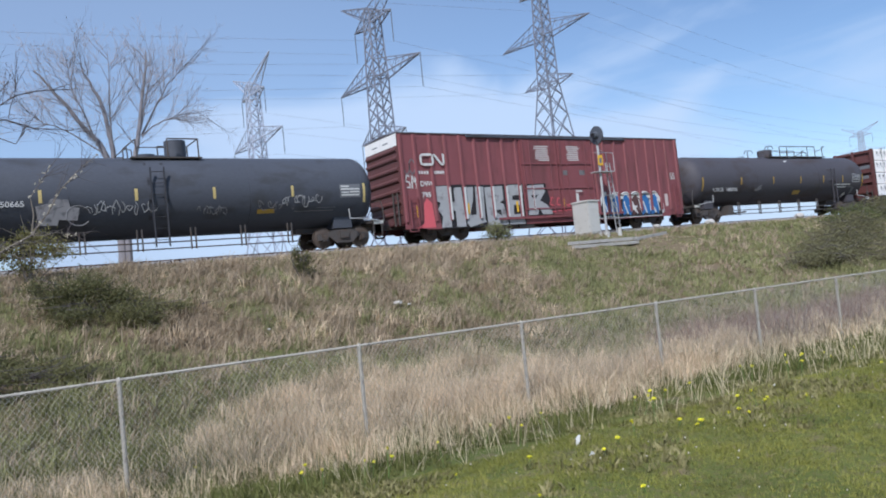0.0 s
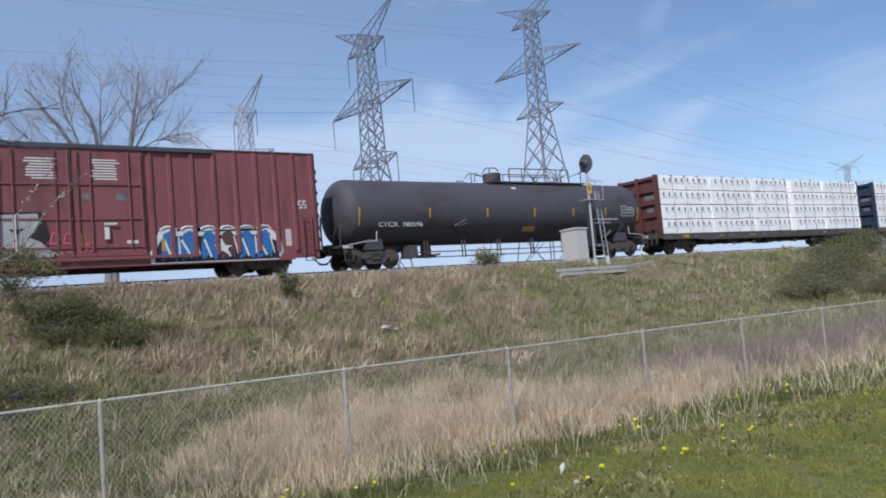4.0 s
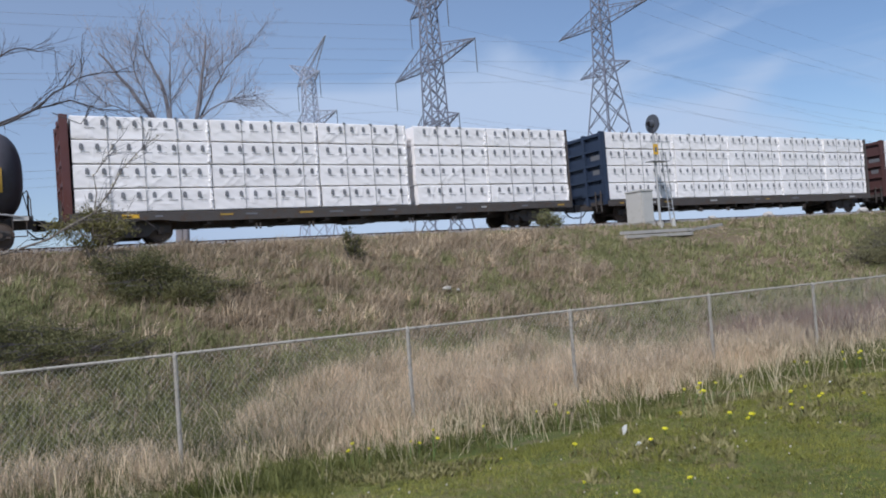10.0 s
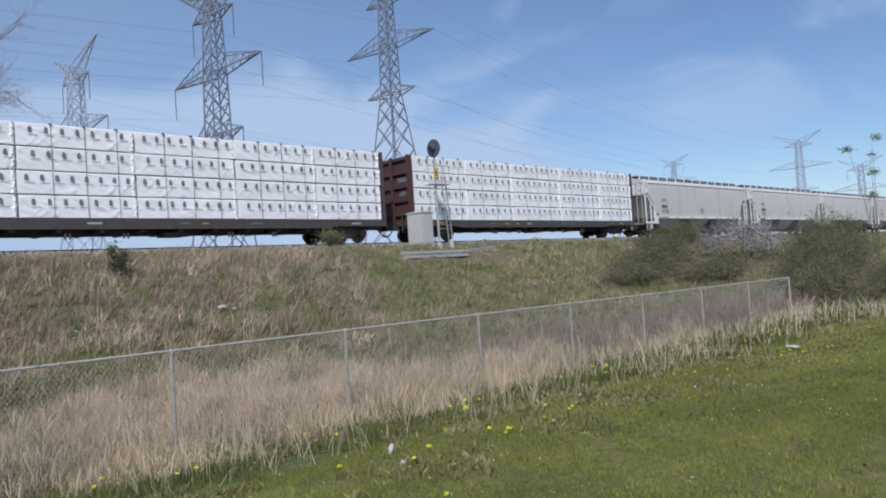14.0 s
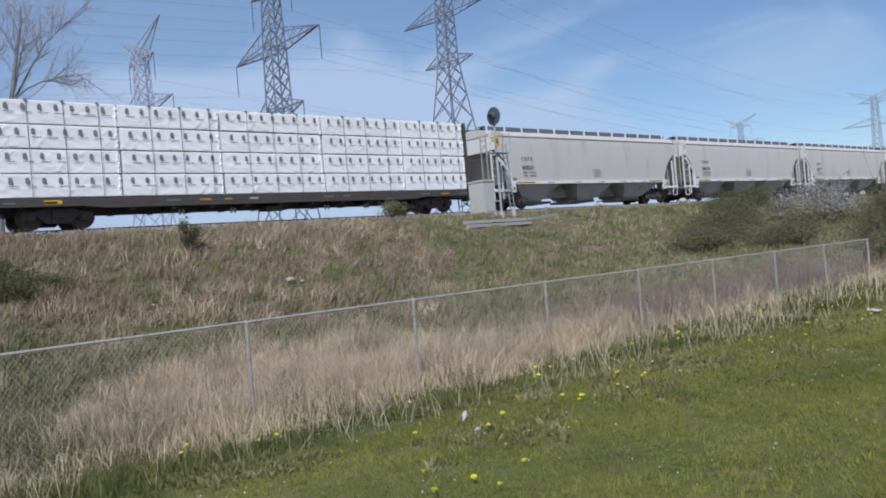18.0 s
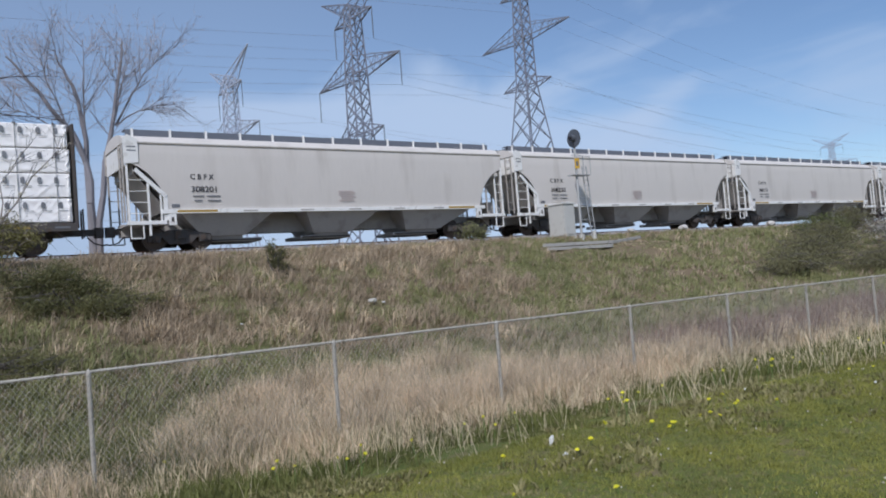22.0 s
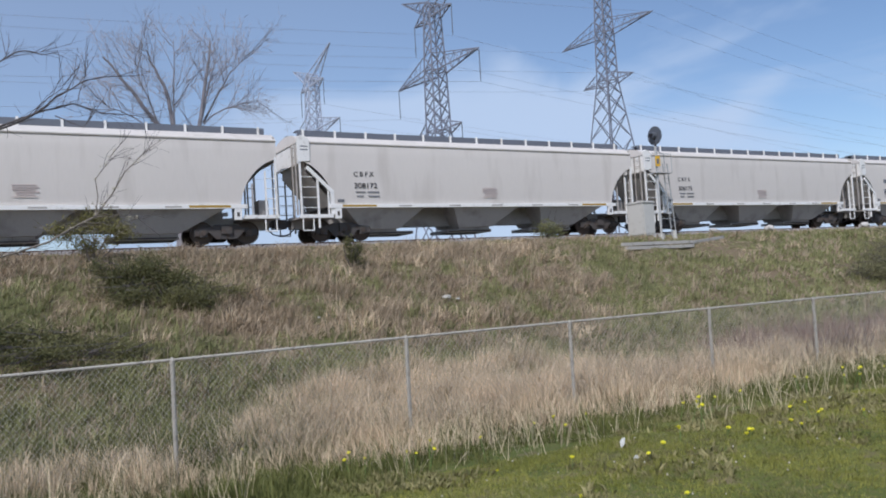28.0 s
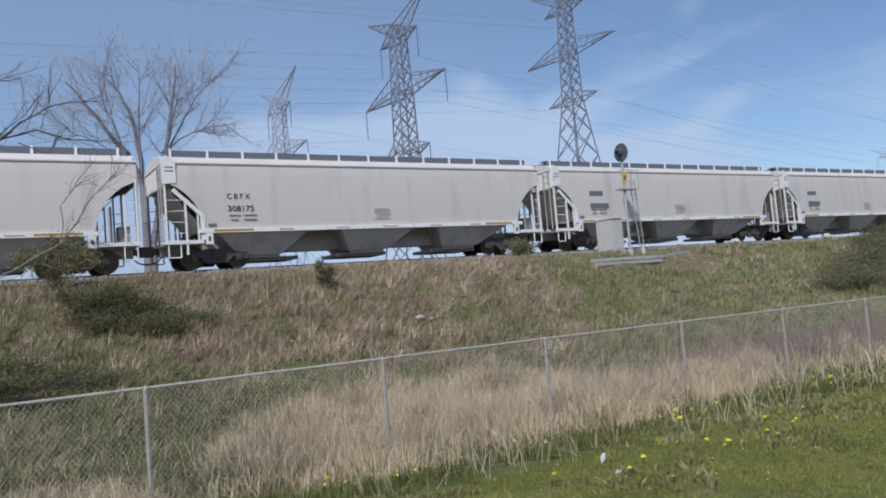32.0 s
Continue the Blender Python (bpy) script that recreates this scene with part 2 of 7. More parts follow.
M_SILVERDIM = surf("faded grey spray paint", (0.17, 0.165, 0.17), 0.6, 0.0, 0.3, 2.5, 25, 0.0, second=(0.06, 0.06, 0.065), mix=0.45)
M_LETTERDIM = surf("weathered pale lettering", (0.42, 0.42, 0.42), 0.6, 0.0, 0.2, 5, 40, 0.0)
M_PINK = surf("pink red spray paint", (0.62, 0.11, 0.13), 0.55, 0.0, 0.15, 2, 20, 0.0)
M_SPRAYBLUE = surf("blue spray paint", (0.03, 0.14, 0.36), 0.55, 0.0, 0.25, 2, 20, 0.0)
M_CASE = surf("pale grey cabinet paint", (0.50, 0.49, 0.46), 0.5, 0.0, 0.06, 2, 40, 0.03, second=(0.38, 0.36, 0.33), mix=0.2)
M_CONC = surf("concrete", (0.40, 0.38, 0.35), 0.9, 0.0, 0.2, 2, 40, 0.3, second=(0.25, 0.24, 0.20), mix=0.35)
M_DISC = surf("dark signal backing paint", (0.080, 0.088, 0.105), 0.55, 0.0, 0.15, 3, 30, 0.0)
M_RAIL = surf("rusty rail steel", (0.13, 0.075, 0.05), 0.7, 0.4, 0.25, 3, 40, 0.1)
M_TIE = surf("creosoted tie wood", (0.075, 0.055, 0.042), 0.9, 0.0, 0.3, 3, 40, 0.3, each=0.25)
M_BALLAST = surf("crushed stone ballast", (0.33, 0.31, 0.30), 0.95, 0.0, 0.4, 9, 60, 0.9)
M_BARK = surf("grey brown bark", (0.10, 0.085, 0.085), 0.9, 0.0, 0.3, 2, 30, 0.3)
M_TWIG = surf("pale twig bark", (0.20, 0.17, 0.14), 0.9, 0.0, 0.3, 2, 30, 0.2)
# bark and twigs of the far tree, lightened in colour to look hazy
M_BARKHAZE = surf("hazed grey bark", (0.235, 0.22, 0.235), 0.9, 0.0, 0.3, 2, 30, 0.3)
M_TWIGHAZE = surf("hazed lilac grey fine twigs", (0.36, 0.33, 0.345), 0.9, 0.0, 0.3, 2, 30, 0.0)
M_BUD = surf("pale buds", (0.50, 0.46, 0.36), 0.8, 0.0, 0.2, 8, 60, 0.1)
M_STONE = surf("pale field stone", (0.50, 0.47, 0.44), 0.9, 0.0, 0.2, 4, 30, 0.3)
M_PAPER = surf("crumpled white paper", (0.52, 0.52, 0.49), 0.8, 0.0, 0.06, 8, 60, 0.1)
M_PETAL = surf("dandelion yellow", (0.80, 0.74, 0.03), 0.7, 0.0, 0.15, 30, 90, 0.2)
M_STEM = surf("green stem", (0.12, 0.20, 0.05), 0.7, 0.0, 0.15, 10, 60, 0.0)
M_DRY = blade_mat("dry straw blades", (0.24, 0.18, 0.11), (0.97, 0.78, 0.55))
M_STALK = blade_mat("bleached dead stalks", (0.47, 0.385, 0.25), (0.86, 0.73, 0.50))
M_DRYBANK = blade_mat("weathered bank straw", (0.235, 0.180, 0.118), (0.54, 0.435, 0.315))
M_BANKGREEN = blade_mat("young bank grass", (0.15, 0.165, 0.070), (0.37, 0.355, 0.17))
M_DITCH = blade_mat("dark green ditch grass", (0.066, 0.078, 0.028), (0.18, 0.185, 0.07))
M_LAWN = blade_mat("lawn blades", (0.115, 0.135, 0.027), (0.42, 0.40, 0.10), along=(0.30, 1.15, 1))
M_VERGE = blade_mat("lush verge blades", (0.056, 0.069, 0.020), (0.235, 0.24, 0.076))
M_JUNIPER = blade_mat("dark juniper needles", (0.072, 0.080, 0.036), (0.26, 0.245, 0.11), translucent=0.4)
M_LEAF = blade_mat("young shrub leaves", (0.09, 0.115, 0.035), (0.17, 0.18, 0.07))
M_GREYLEAF = blade_mat("grey green shrub leaves", (0.15, 0.155, 0.07), (0.32, 0.32, 0.15))
M_YOUNGLEAF = blade_mat("yellowish budding leaves", (0.13, 0.125, 0.045), (0.30, 0.275, 0.11))
M_CLUMP = blade_mat("withered lawn clumps", (0.12, 0.11, 0.042), (0.42, 0.375, 0.18))
M_OLIVE = blade_mat("olive brush leaves", (0.17, 0.16, 0.085), (0.29, 0.27, 0.145), translucent=0.45)
M_BLOSSOM = blade_mat("pale blossom petals", (0.50, 0.47, 0.42), (0.70, 0.67, 0.62))
M_REDTWIG = blade_mat("reddish dead stalks", (0.21, 0.14, 0.115), (0.33, 0.24, 0.20))


def wrap_mat():
    """White woven lumber wrap with soft creases."""
    m = surf("white lumber wrap", (0.93, 0.90, 0.885), 0.38, 0.0, 0.05, 1.2, 30, 0.0, each=0.03)
    n, l = m.node_tree.nodes, m.node_tree.links
    co = n.new("ShaderNodeTexCoord")
    info = n.new("ShaderNodeObjectInfo")
    sh = n.new("ShaderNodeVectorMath")
    sh.operation = "MULTIPLY_ADD"
    sh.inputs[1].default_value = (1.0, 1.0, 1.6)
    k = n.new("ShaderNodeMath")
    k.operation = "MULTIPLY"
    k.inputs[1].default_value = 61.0
    l.new(info.outputs["Random"], k.inputs[0])
    l.new(co.outputs["Object"], sh.inputs[0])
    l.new(k.outputs[0], sh.inputs[2])
    no = n.new("ShaderNodeTexNoise")
    no.noise_type = "RIDGED_MULTIFRACTAL"
    no.inputs["Scale"].default_value, no.inputs["Detail"].default_value = 1.5, 4.0
    no.inputs["Distortion"].default_value = 0.7
    l.new(sh.outputs[0], no.inputs["Vector"])
    bp = n.new("ShaderNodeBump")
    bp.inputs["Strength"].default_value, bp.inputs["Distance"].default_value = 0.6, 0.05
    l.new(no.outputs["Fac"], bp.inputs["Height"])
    l.new(bp.outputs["Normal"], n["Principled BSDF"].inputs["Normal"])
    return m


M_WRAP = wrap_mat()


def ground_mat():
    """Lawn, straw and bank soil on one sheet, by place along the slope."""
    m = bpy.data.materials.new("grassy ground")
    m.use_nodes = True
    n, l = m.node_tree.nodes, m.node_tree.links
    b = n["Principled BSDF"]
    b.inputs["Roughness"].default_value = 0.95
    b.inputs["Specular IOR Level"].default_value = 0.1
    co = n.new("ShaderNodeTexCoord")

    def noise_at(s, d=6.0):
        q = n.new("ShaderNodeTexNoise")
        q.inputs["Scale"].default_value, q.inputs["Detail"].default_value = s, d
        l.new(co.outputs["Object"], q.inputs["Vector"])
        return q.outputs["Fac"]

    def mixed(fac, a, c):
        q = n.new("ShaderNodeMix")
        q.data_type = "RGBA"
        for key, v in (("A", a), ("B", c)):
            if isinstance(v, tuple):
                q.inputs[key].default_value = (*v, 1)
            else:
                l.new(v, q.inputs[key])
        l.new(fac, q.inputs["Factor"])
        return q.outputs["Result"]

    def span(v, lo, hi):
        q = n.new("ShaderNodeMapRange")
        q.inputs["From Min"].default_value, q.inputs["From Max"].default_value = lo, hi
        l.new(v, q.inputs["Value"])
        return q.outputs["Result"]

    sep = n.new("ShaderNodeSeparateXYZ")
    l.new(co.outputs["Object"], sep.inputs[0])
    along = n.new("ShaderNodeMath")
    along.operation = "MULTIPLY_ADD"
    along.inputs[1].default_value = 0.0367
    l.new(sep.outputs["X"], along.inputs[0])
    l.new(sep.outputs["Y"], along.inputs[2])
    wob = n.new("ShaderNodeMath")
    wob.operation = "MULTIPLY_ADD"
    wob.inputs[1].default_value = 1.2
    l.new(noise_at(0.8), wob.inputs[0])
    l.new(along.outputs[0], wob.inputs[2])
    lawn = mixed(span(noise_at(0.5), 0.35, 0.7), (0.105, 0.13, 0.035), (0.18, 0.19, 0.055))
    lawn = mixed(span(noise_at(14.0), 0.5, 0.75), lawn, (0.17, 0.135, 0.075))
    lawn = mixed(span(noise_at(2.2), 0.56, 0.72), lawn, (0.22, 0.17, 0.10))
    bank = mixed(span(noise_at(0.28), 0.42, 0.62), (0.19, 0.145, 0.095), (0.12, 0.125, 0.05))
    bank = mixed(span(noise_at(5.0), 0.45, 0.75), bank, (0.16, 0.125, 0.085))
    col = mixed(span(wob.outputs[0], 8.7, 9.6), lawn, bank)
    l.new(col, b.inputs["Base Color"])
    bp = n.new("ShaderNodeBump")
    bp.inputs["Strength"].default_value, bp.inputs["Distance"].default_value = 0.6, 0.05
    l.new(noise_at(30.0), bp.inputs["Height"])
    l.new(bp.outputs["Normal"], b.inputs["Normal"])
    return m


M_GROUND = ground_mat()


# ---- mesh building ----
class Geo:
    """Collects corners and faces of one part."""

    def __init__(self):
        self.v, self.f = [], []

    def add(self, verts, faces):
        k = len(self.v)
        self.v += [tuple(p) for p in verts]
        self.f += [tuple(i + k for i in q) for q in faces]
        return self

    def box(self, x0, x1, y0, y1, z0, z1, m=None):
        p = [(x, y, z) for x in (x0, x1) for y in (y0, y1) for z in (z0, z1)]
        if m is not None:
            p = [m @ Vector(q) for q in p]
        return self.add(p, [(0, 1, 3, 2), (4, 6, 7, 5), (0, 4, 5, 1), (2, 3, 7, 6), (0, 2, 6, 4), (1, 5, 7, 3)])

    def bar(self, a, b, w, h=None, up=(0, 0, 1)):
        """A square bar from a to b."""
        a, b = Vector(a), Vector(b)
        h = h or w
        d = (b - a).normalized()
        u = Vector(up)
        if abs(d.dot(u)) > 0.95:
            u = Vector((1, 0, 0))
        s = d.cross(u).normalized() * w / 2
        t = s.cross(d).normalized() * h / 2
        p = [a - s - t, a + s - t, a + s + t, a - s + t, b - s - t, b + s - t, b + s + t, b - s + t]
        return self.add(p, [(0, 3, 2, 1), (4, 5, 6, 7), (0, 1, 5, 4), (1, 2, 6, 5), (2, 3, 7, 6), (3, 0, 4, 7)])

    def rod(self, a, b, r, n=8, r2=None, cap=True):
        a, b = Vector(a), Vector(b)
        r2 = r if r2 is None else r2
        d = (b - a).normalized()
        u = Vector((0, 0, 1)) if abs(d.z) < 0.9 else Vector((1, 0, 0))
        s = d.cross(u).normalized()
        t = d.cross(s)
        k = [(math.cos(2 * math.pi * i / n), math.sin(2 * math.pi * i / n)) for i in range(n)]
        p = [a + (s * c + t * q) * r for c, q in k] + [b + (s * c + t * q) * r2 for c, q in k]
        f = [(i, (i + 1) % n, n + (i + 1) % n, n + i) for i in range(n)]
        if cap:
            f += [tuple(range(n - 1, -1, -1)), tuple(range(n, 2 * n))]
        return self.add(p, f)

    def pipe(self, pts, r, n=6):
        for a, b in zip(pts, pts[1:]):
            self.rod(a, b, r, n)
        return self

    def rings(self, rings, cap=True, close=True):
        """Skins a list of rings of equal count."""
        n = len(rings[0])
        f = []
        for k in range(len(rings) - 1):
            for i in range(n if close else n - 1):
                j = (i + 1) % n
                f.append((k * n + i, k * n + j, (k + 1) * n + j, (k + 1) * n + i))
        if cap:
            f += [tuple(range(n - 1, -1, -1)), tuple(range((len(rings) - 1) * n, len(rings) * n))]
        return self.add([p for r in rings for p in r], f)

    def slab(self, outline, y0, y1):
        """An outline in x and z, given a thickness along y."""
        n = len(outline)
        p = [(x, y0, z) for x, z in outline] + [(x, y1, z) for x, z in outline]
        f = [tuple(range(n)), tuple(range(2 * n - 1, n - 1, -1))]
        f += [(i, n + i, n + (i + 1) % n, (i + 1) % n) for i in range(n)]
        return self.add(p, f)

    def mesh(self, name, material, smooth=False):
        me = bpy.data.meshes.new(name)
        me.from_pydata(self.v, [], self.f)
        if smooth:
            me.polygons.foreach_set("use_smooth", [True] * len(me.polygons))
            me.set_sharp_from_angle(angle=radians(38))
        me.materials.append(material)
        me.update()
        return me


def part(name, g, material, parent, label="", smooth=False, at=(0, 0, 0)):
    me = g if isinstance(g, bpy.types.Mesh) else g.mesh(name, material, smooth)
    ob = new(name, me)
    ob.parent, ob.location = parent, at
    if label:
        ob["label"] = label
    if name in ("stencil_block", "small_text", "placard_lines", "bracing"):
        ob["kind"] = "stuff"
    return ob


def thing(name, label, category, group="", at=(0, 0, 0), kind=""):
    ob = new(name)
    ob.empty_display_size = 0.3
    ob.location = at
    return tagged(ob, label, category, group, kind)


def bulk(name, verts, faces_per, material, label, category, parent=None, corners=3):
    """One joined mesh from arrays, for what nobody could count. verts: n x 3; every run of `corners` corners is a face."""
    me = bpy.data.meshes.new(name)
    nv = len(verts)
    nf = len(faces_per)
    me.vertices.add(nv)
    me.vertices.foreach_set("co", np.asarray(verts, dtype=np.float32).ravel())
    me.loops.add(nf * corners)
    me.loops.foreach_set("vertex_index", np.asarray(faces_per, dtype=np.int32).ravel())
    me.polygons.add(nf)
    me.polygons.foreach_set("loop_start", np.arange(0, nf * corners, corners, dtype=np.int32))
    me.update(calc_edges=True)
    me.materials.append(material)
    ob = new(name, me)
    if parent:
        ob.parent = parent
        ob["kind"] = "stuff"
        return ob
    return tagged(ob, label, category, kind="stuff")


def letters(text, size, material, parent, at, name="lettering", label="", squash=1.0, bold=0.022):
    """Built-in font, standing upright and facing the near side."""
    cu = bpy.data.curves.new("lettering", "FONT")
    cu.body, cu.size, cu.extrude, cu.offset = text, size, 0.002, size * bold
    tmp = new("lettering", cu)
    bpy.context.view_layer.update()
    me = bpy.data.meshes.new_from_object(tmp.evaluated_get(bpy.context.evaluated_depsgraph_get()))
    bpy.data.objects.remove(tmp)
    me.transform(Matrix.Diagonal((squash, 1, 1, 1)))
    me.transform(pose(0, 0, 0, 90, 0, 0))
    me.materials.clear()
    me.materials.append(material)
    ob = new(name, me)
    ob.parent, ob.location = parent, at
    if label:
        ob["label"] = label
    return ob


# ---- ground ----
GRADE, RAIL0, TRACK_Y = 0.0042, 3.78, 31.55


def rail_z(x):
    return RAIL0 + GRADE * x


def fence_y(x):
    return 10.9 - 0.0367 * x


def smooth(a, b, v):
    t = np.clip((v - a) / (b - a), 0, 1)
    return t * t * (3 - 2 * t)


def ground_z(x, y):
    """Height of the ground; works on arrays."""
    x, y = np.asarray(x, float), np.asarray(y, float)
    yf = y - (10.9 - 0.0367 * np.clip(x, -60, 120))
    z = 0.03 * np.sin(x * 0.5) * np.cos(y * 0.4) - (0.52 - 0.012 * np.clip(x - 6.0, 0, 25)) * smooth(-5.6, 0.2, yf) - 0.10 * smooth(1.0, 4.0, yf)
    top = RAIL0 + GRADE * np.clip(x, -100, 260) - 0.30
    rise = np.clip((y - 15.0) / (28.6 - 15.0), 0, 1)
    rise = rise + 0.05 * np.sin(rise * np.pi * 2) * -1
    bumps = 0.10 * np.sin(x * 0.9 + y * 0.6) * np.sin(y * 0.8 - x * 0.3) + 0.06 * np.sin(x * 2.1 - y * 1.3)
    foot = -0.62 + 0.012 * np.clip(x - 6.0, 0, 25)
    bank = foot + (top - foot) * rise + bumps * smooth(15, 18, y) * (1 - smooth(27, 29, y))
    z = np.where(y > 15.0, bank, z)
    far = smooth(34.6, 47.0, y)
    return z * (1 - far) + (-0.4) * far


def build_ground():
    xs = np.concatenate([[-3500, -1200, -400, -150, -80], np.arange(-40, 130, 1.0), np.arange(130, 300, 5.0), [350, 500, 1000, 2000, 3500]])
    ys = np.concatenate([[-3500, -1200, -400, -120, -50, -25, -12, -6], np.arange(-3, 36, 0.5), np.arange(36, 50, 1.0), [60, 90, 150, 400, 1200, 3500]])
    X, Y = np.meshgrid(xs, ys)
    Z = ground_z(X, Y)
    v = np.stack([X, Y, Z], -1).reshape(-1, 3)
    nx, ny = len(xs), len(ys)
    i = (np.arange(ny - 1)[:, None] * nx + np.arange(nx - 1)[None, :]).ravel()
    f = np.stack([i, i + 1, i + nx + 1, i + nx], 1)
    ob = bulk("ground", v, f, M_GROUND, "mown lawn, grassy ditch and railway embankment", "ground", corners=4)
    ob["kind"] = "structure"
    ob.data.polygons.foreach_set("use_smooth", [True] * len(ob.data.polygons))


build_ground()


# ---- track ----
def build_track():
    bed = thing("railway_track", "single railway track on grey ballast along the embankment top", "railway track", kind="structure")
    x0, x1 = -60.0, 260.0
    g = Geo()
    prof = [(29.2, -0.34), (29.75, -0.2), (30.15, -0.19), (32.95, -0.16), (33.4, -0.16), (34.3, -0.55), (34.3, -0.8), (29.2, -0.8)]
    g.rings([[(x, y, rail_z(x) + z) for y, z in prof] for x in np.arange(x0, x1 + 1, 8.0)])
    part("ballast", g, M_BALLAST, bed)
    for s in (-1, 1):
        r = Geo()
        yc = TRACK_Y + s * 0.755
        sec = [(-0.075, -0.17), (0.075, -0.17), (0.075, -0.155), (0.012, -0.13), (0.012, -0.045), (0.037, -0.035), (0.037, 0), (-0.037, 0), (-0.037, -0.035), (-0.012, -0.045), (-0.012, -0.13), (-0.075, -0.155)]
        r.rings([[(x, yc + a, rail_z(x) + b) for a, b in sec] for x in np.arange(x0, x1 + 1, 20.0)])
        part("rail", r, M_RAIL, bed, "worn steel rail")
    tie = Geo().box(-0.11, 0.11, -1.28, 1.28, -0.09, 0.09).mesh("tie", M_TIE)
    for i in range(150):
        x = -8 + i * 0.56
        part("tie", tie, M_TIE, bed, at=(x, TRACK_Y, rail_z(x) - 0.215))
    # stray larger stones along the near shoulder
    rnd = np.random.RandomState(4)
    n = 9000
    x = rnd.uniform(-6, 75, n)
    y = 29.25 + 0.95 * rnd.rand(n)
    s = rnd.uniform(0.025, 0.06, n)
    z = np.array([rail_z(a) for a in x]) - 0.34 + 0.2 * np.clip((y - 29.2) / 0.75, 0, 1) + s * 0.3
    base = np.array([(1, 0, 0), (0, 1, 0), (-1, 0, 0), (0, -1, 0), (0, 0, 1), (0, 0, -1)], float)
    v = np.stack([x, y, z], 1)[:, None, :] + base[None] * s[:, None, None] * rnd.uniform(0.6, 1.2, (n, 6, 1))
    tri = np.array([(0, 1, 4), (1, 2, 4), (2, 3, 4), (3, 0, 4), (1, 0, 5), (2, 1, 5), (3, 2, 5), (0, 3, 5)])
    bulk("ballast_stone", v.reshape(-1, 3), (np.arange(n)[:, None, None] * 6 + tri[None]).reshape(-1, 3), M_BALLAST, "", "", parent=bed)


build_track()


# ---- fence ----
POSTS = [-7.7, -4.5, -1.3, 1.98, 5.40, 8.49, 11.78, 14.78, 17.75, 20.76, 23.64, 26.60]


def fence_top(x):
    return 0.985 + 0.0035 * x


def build_fence():
    f = thing("chain_link_fence", "grey galvanised chain link fence along the lawn edge", "fence")
    for x in POSTS:
        g = Geo()
        y, zt = fence_y(x), fence_top(x)
        g.rod((x, y, float(ground_z(x, y)) - 0.3), (x, y, zt - 0.02), 0.030, 10)
        p = part("post", g, M_FENCE, f, smooth=True)
        c = Geo()
        c.rod((x, y, zt - 0.05), (x, y, zt - 0.01), 0.036, 10)
        c.rod((x, y, zt - 0.01), (x, y, zt + 0.035), 0.036, 10, 0.012)
        part("post_cap", c, M_FENCE, p, smooth=True)
        for k in (0.25, 0.6, 0.95, 1.3):
            b = Geo()
            b.rod((x, y, zt - k - 0.01), (x, y, zt - k + 0.01), 0.034, 8)
            part("tie_band", b, M_FENCE, p)
    for a, b in zip(POSTS, POSTS[1:]):
        part("top_rail", Geo().rod((a, fence_y(a), fence_top(a)), (b, fence_y(b), fence_top(b)), 0.019, 8), M_FENCE, f, smooth=True)
    # woven wire, two leaning families of strands
    a, b, step, h = POSTS[0], POSTS[-1], 0.072, 1.46
    g = Geo()
    v, faces = [], []
    n = int((b - a) / step)
    for s in (-1, 1):
        for i in range(n):
            x = a + i * step
            xe = x + s * h * 0.82
            xa, xb = (x, xe)
            if xb < a or xb > b:
                continue
            for k in range(3):
                t = 2 * math.pi * k / 3
                oy, oz = 0.0032 * math.cos(t), 0.0032 * math.sin(t)
                v.append((xa, fence_y(xa) - 0.035 + oy + s * 0.002, fence_top(xa) + 0.03 + oz))
            for k in range(3):
                t = 2 * math.pi * k / 3
                oy, oz = 0.0032 * math.cos(t), 0.0032 * math.sin(t)
                v.append((xb, fence_y(xb) - 0.035 + oy + s * 0.002, fence_top(xb) - h + oz))
            q = len(v) - 6
            for k in range(3):
                faces.append((q + k, q + (k + 1) % 3, q + 3 + (k + 1) % 3, q + 3 + k))
    # short return bay that falls away into the ditch
    a, b = Vector((26.6, fence_y(26.6), fence_top(26.6))), Vector((29.6, 12.0, 0.60))
    part("post", Geo().rod((b.x, b.y, -0.9), b, 0.030, 10), M_FENCE, f, smooth=True)
    part("top_rail", Geo().rod(a, b, 0.021, 8), M_FENCE, f, smooth=True)
    for s in (-1, 1):
        for i in range(int((b - a).length / step)):
            t0 = i * step / (b - a).length
            t1 = t0 + s * 0.32
            if not 0 <= t1 <= 1:
                continue
            p, q = a.lerp(b, t0), a.lerp(b, t1) - Vector((0, 0, h - 0.1))
            for e in (p, q):
                for k in range(3):
                    v.append((e.x + 0.0032 * math.cos(2.1 * k), e.y, e.z + 0.0032 * math.sin(2.1 * k)))
            m = len(v) - 6
            for k in range(3):
                faces.append((m + k, m + (k + 1) % 3, m + 3 + (k + 1) % 3, m + 3 + k))
    bulk("chain_link_wire", np.array(v), np.array(faces), M_FENCE, "", "", parent=f, corners=4)


build_fence()


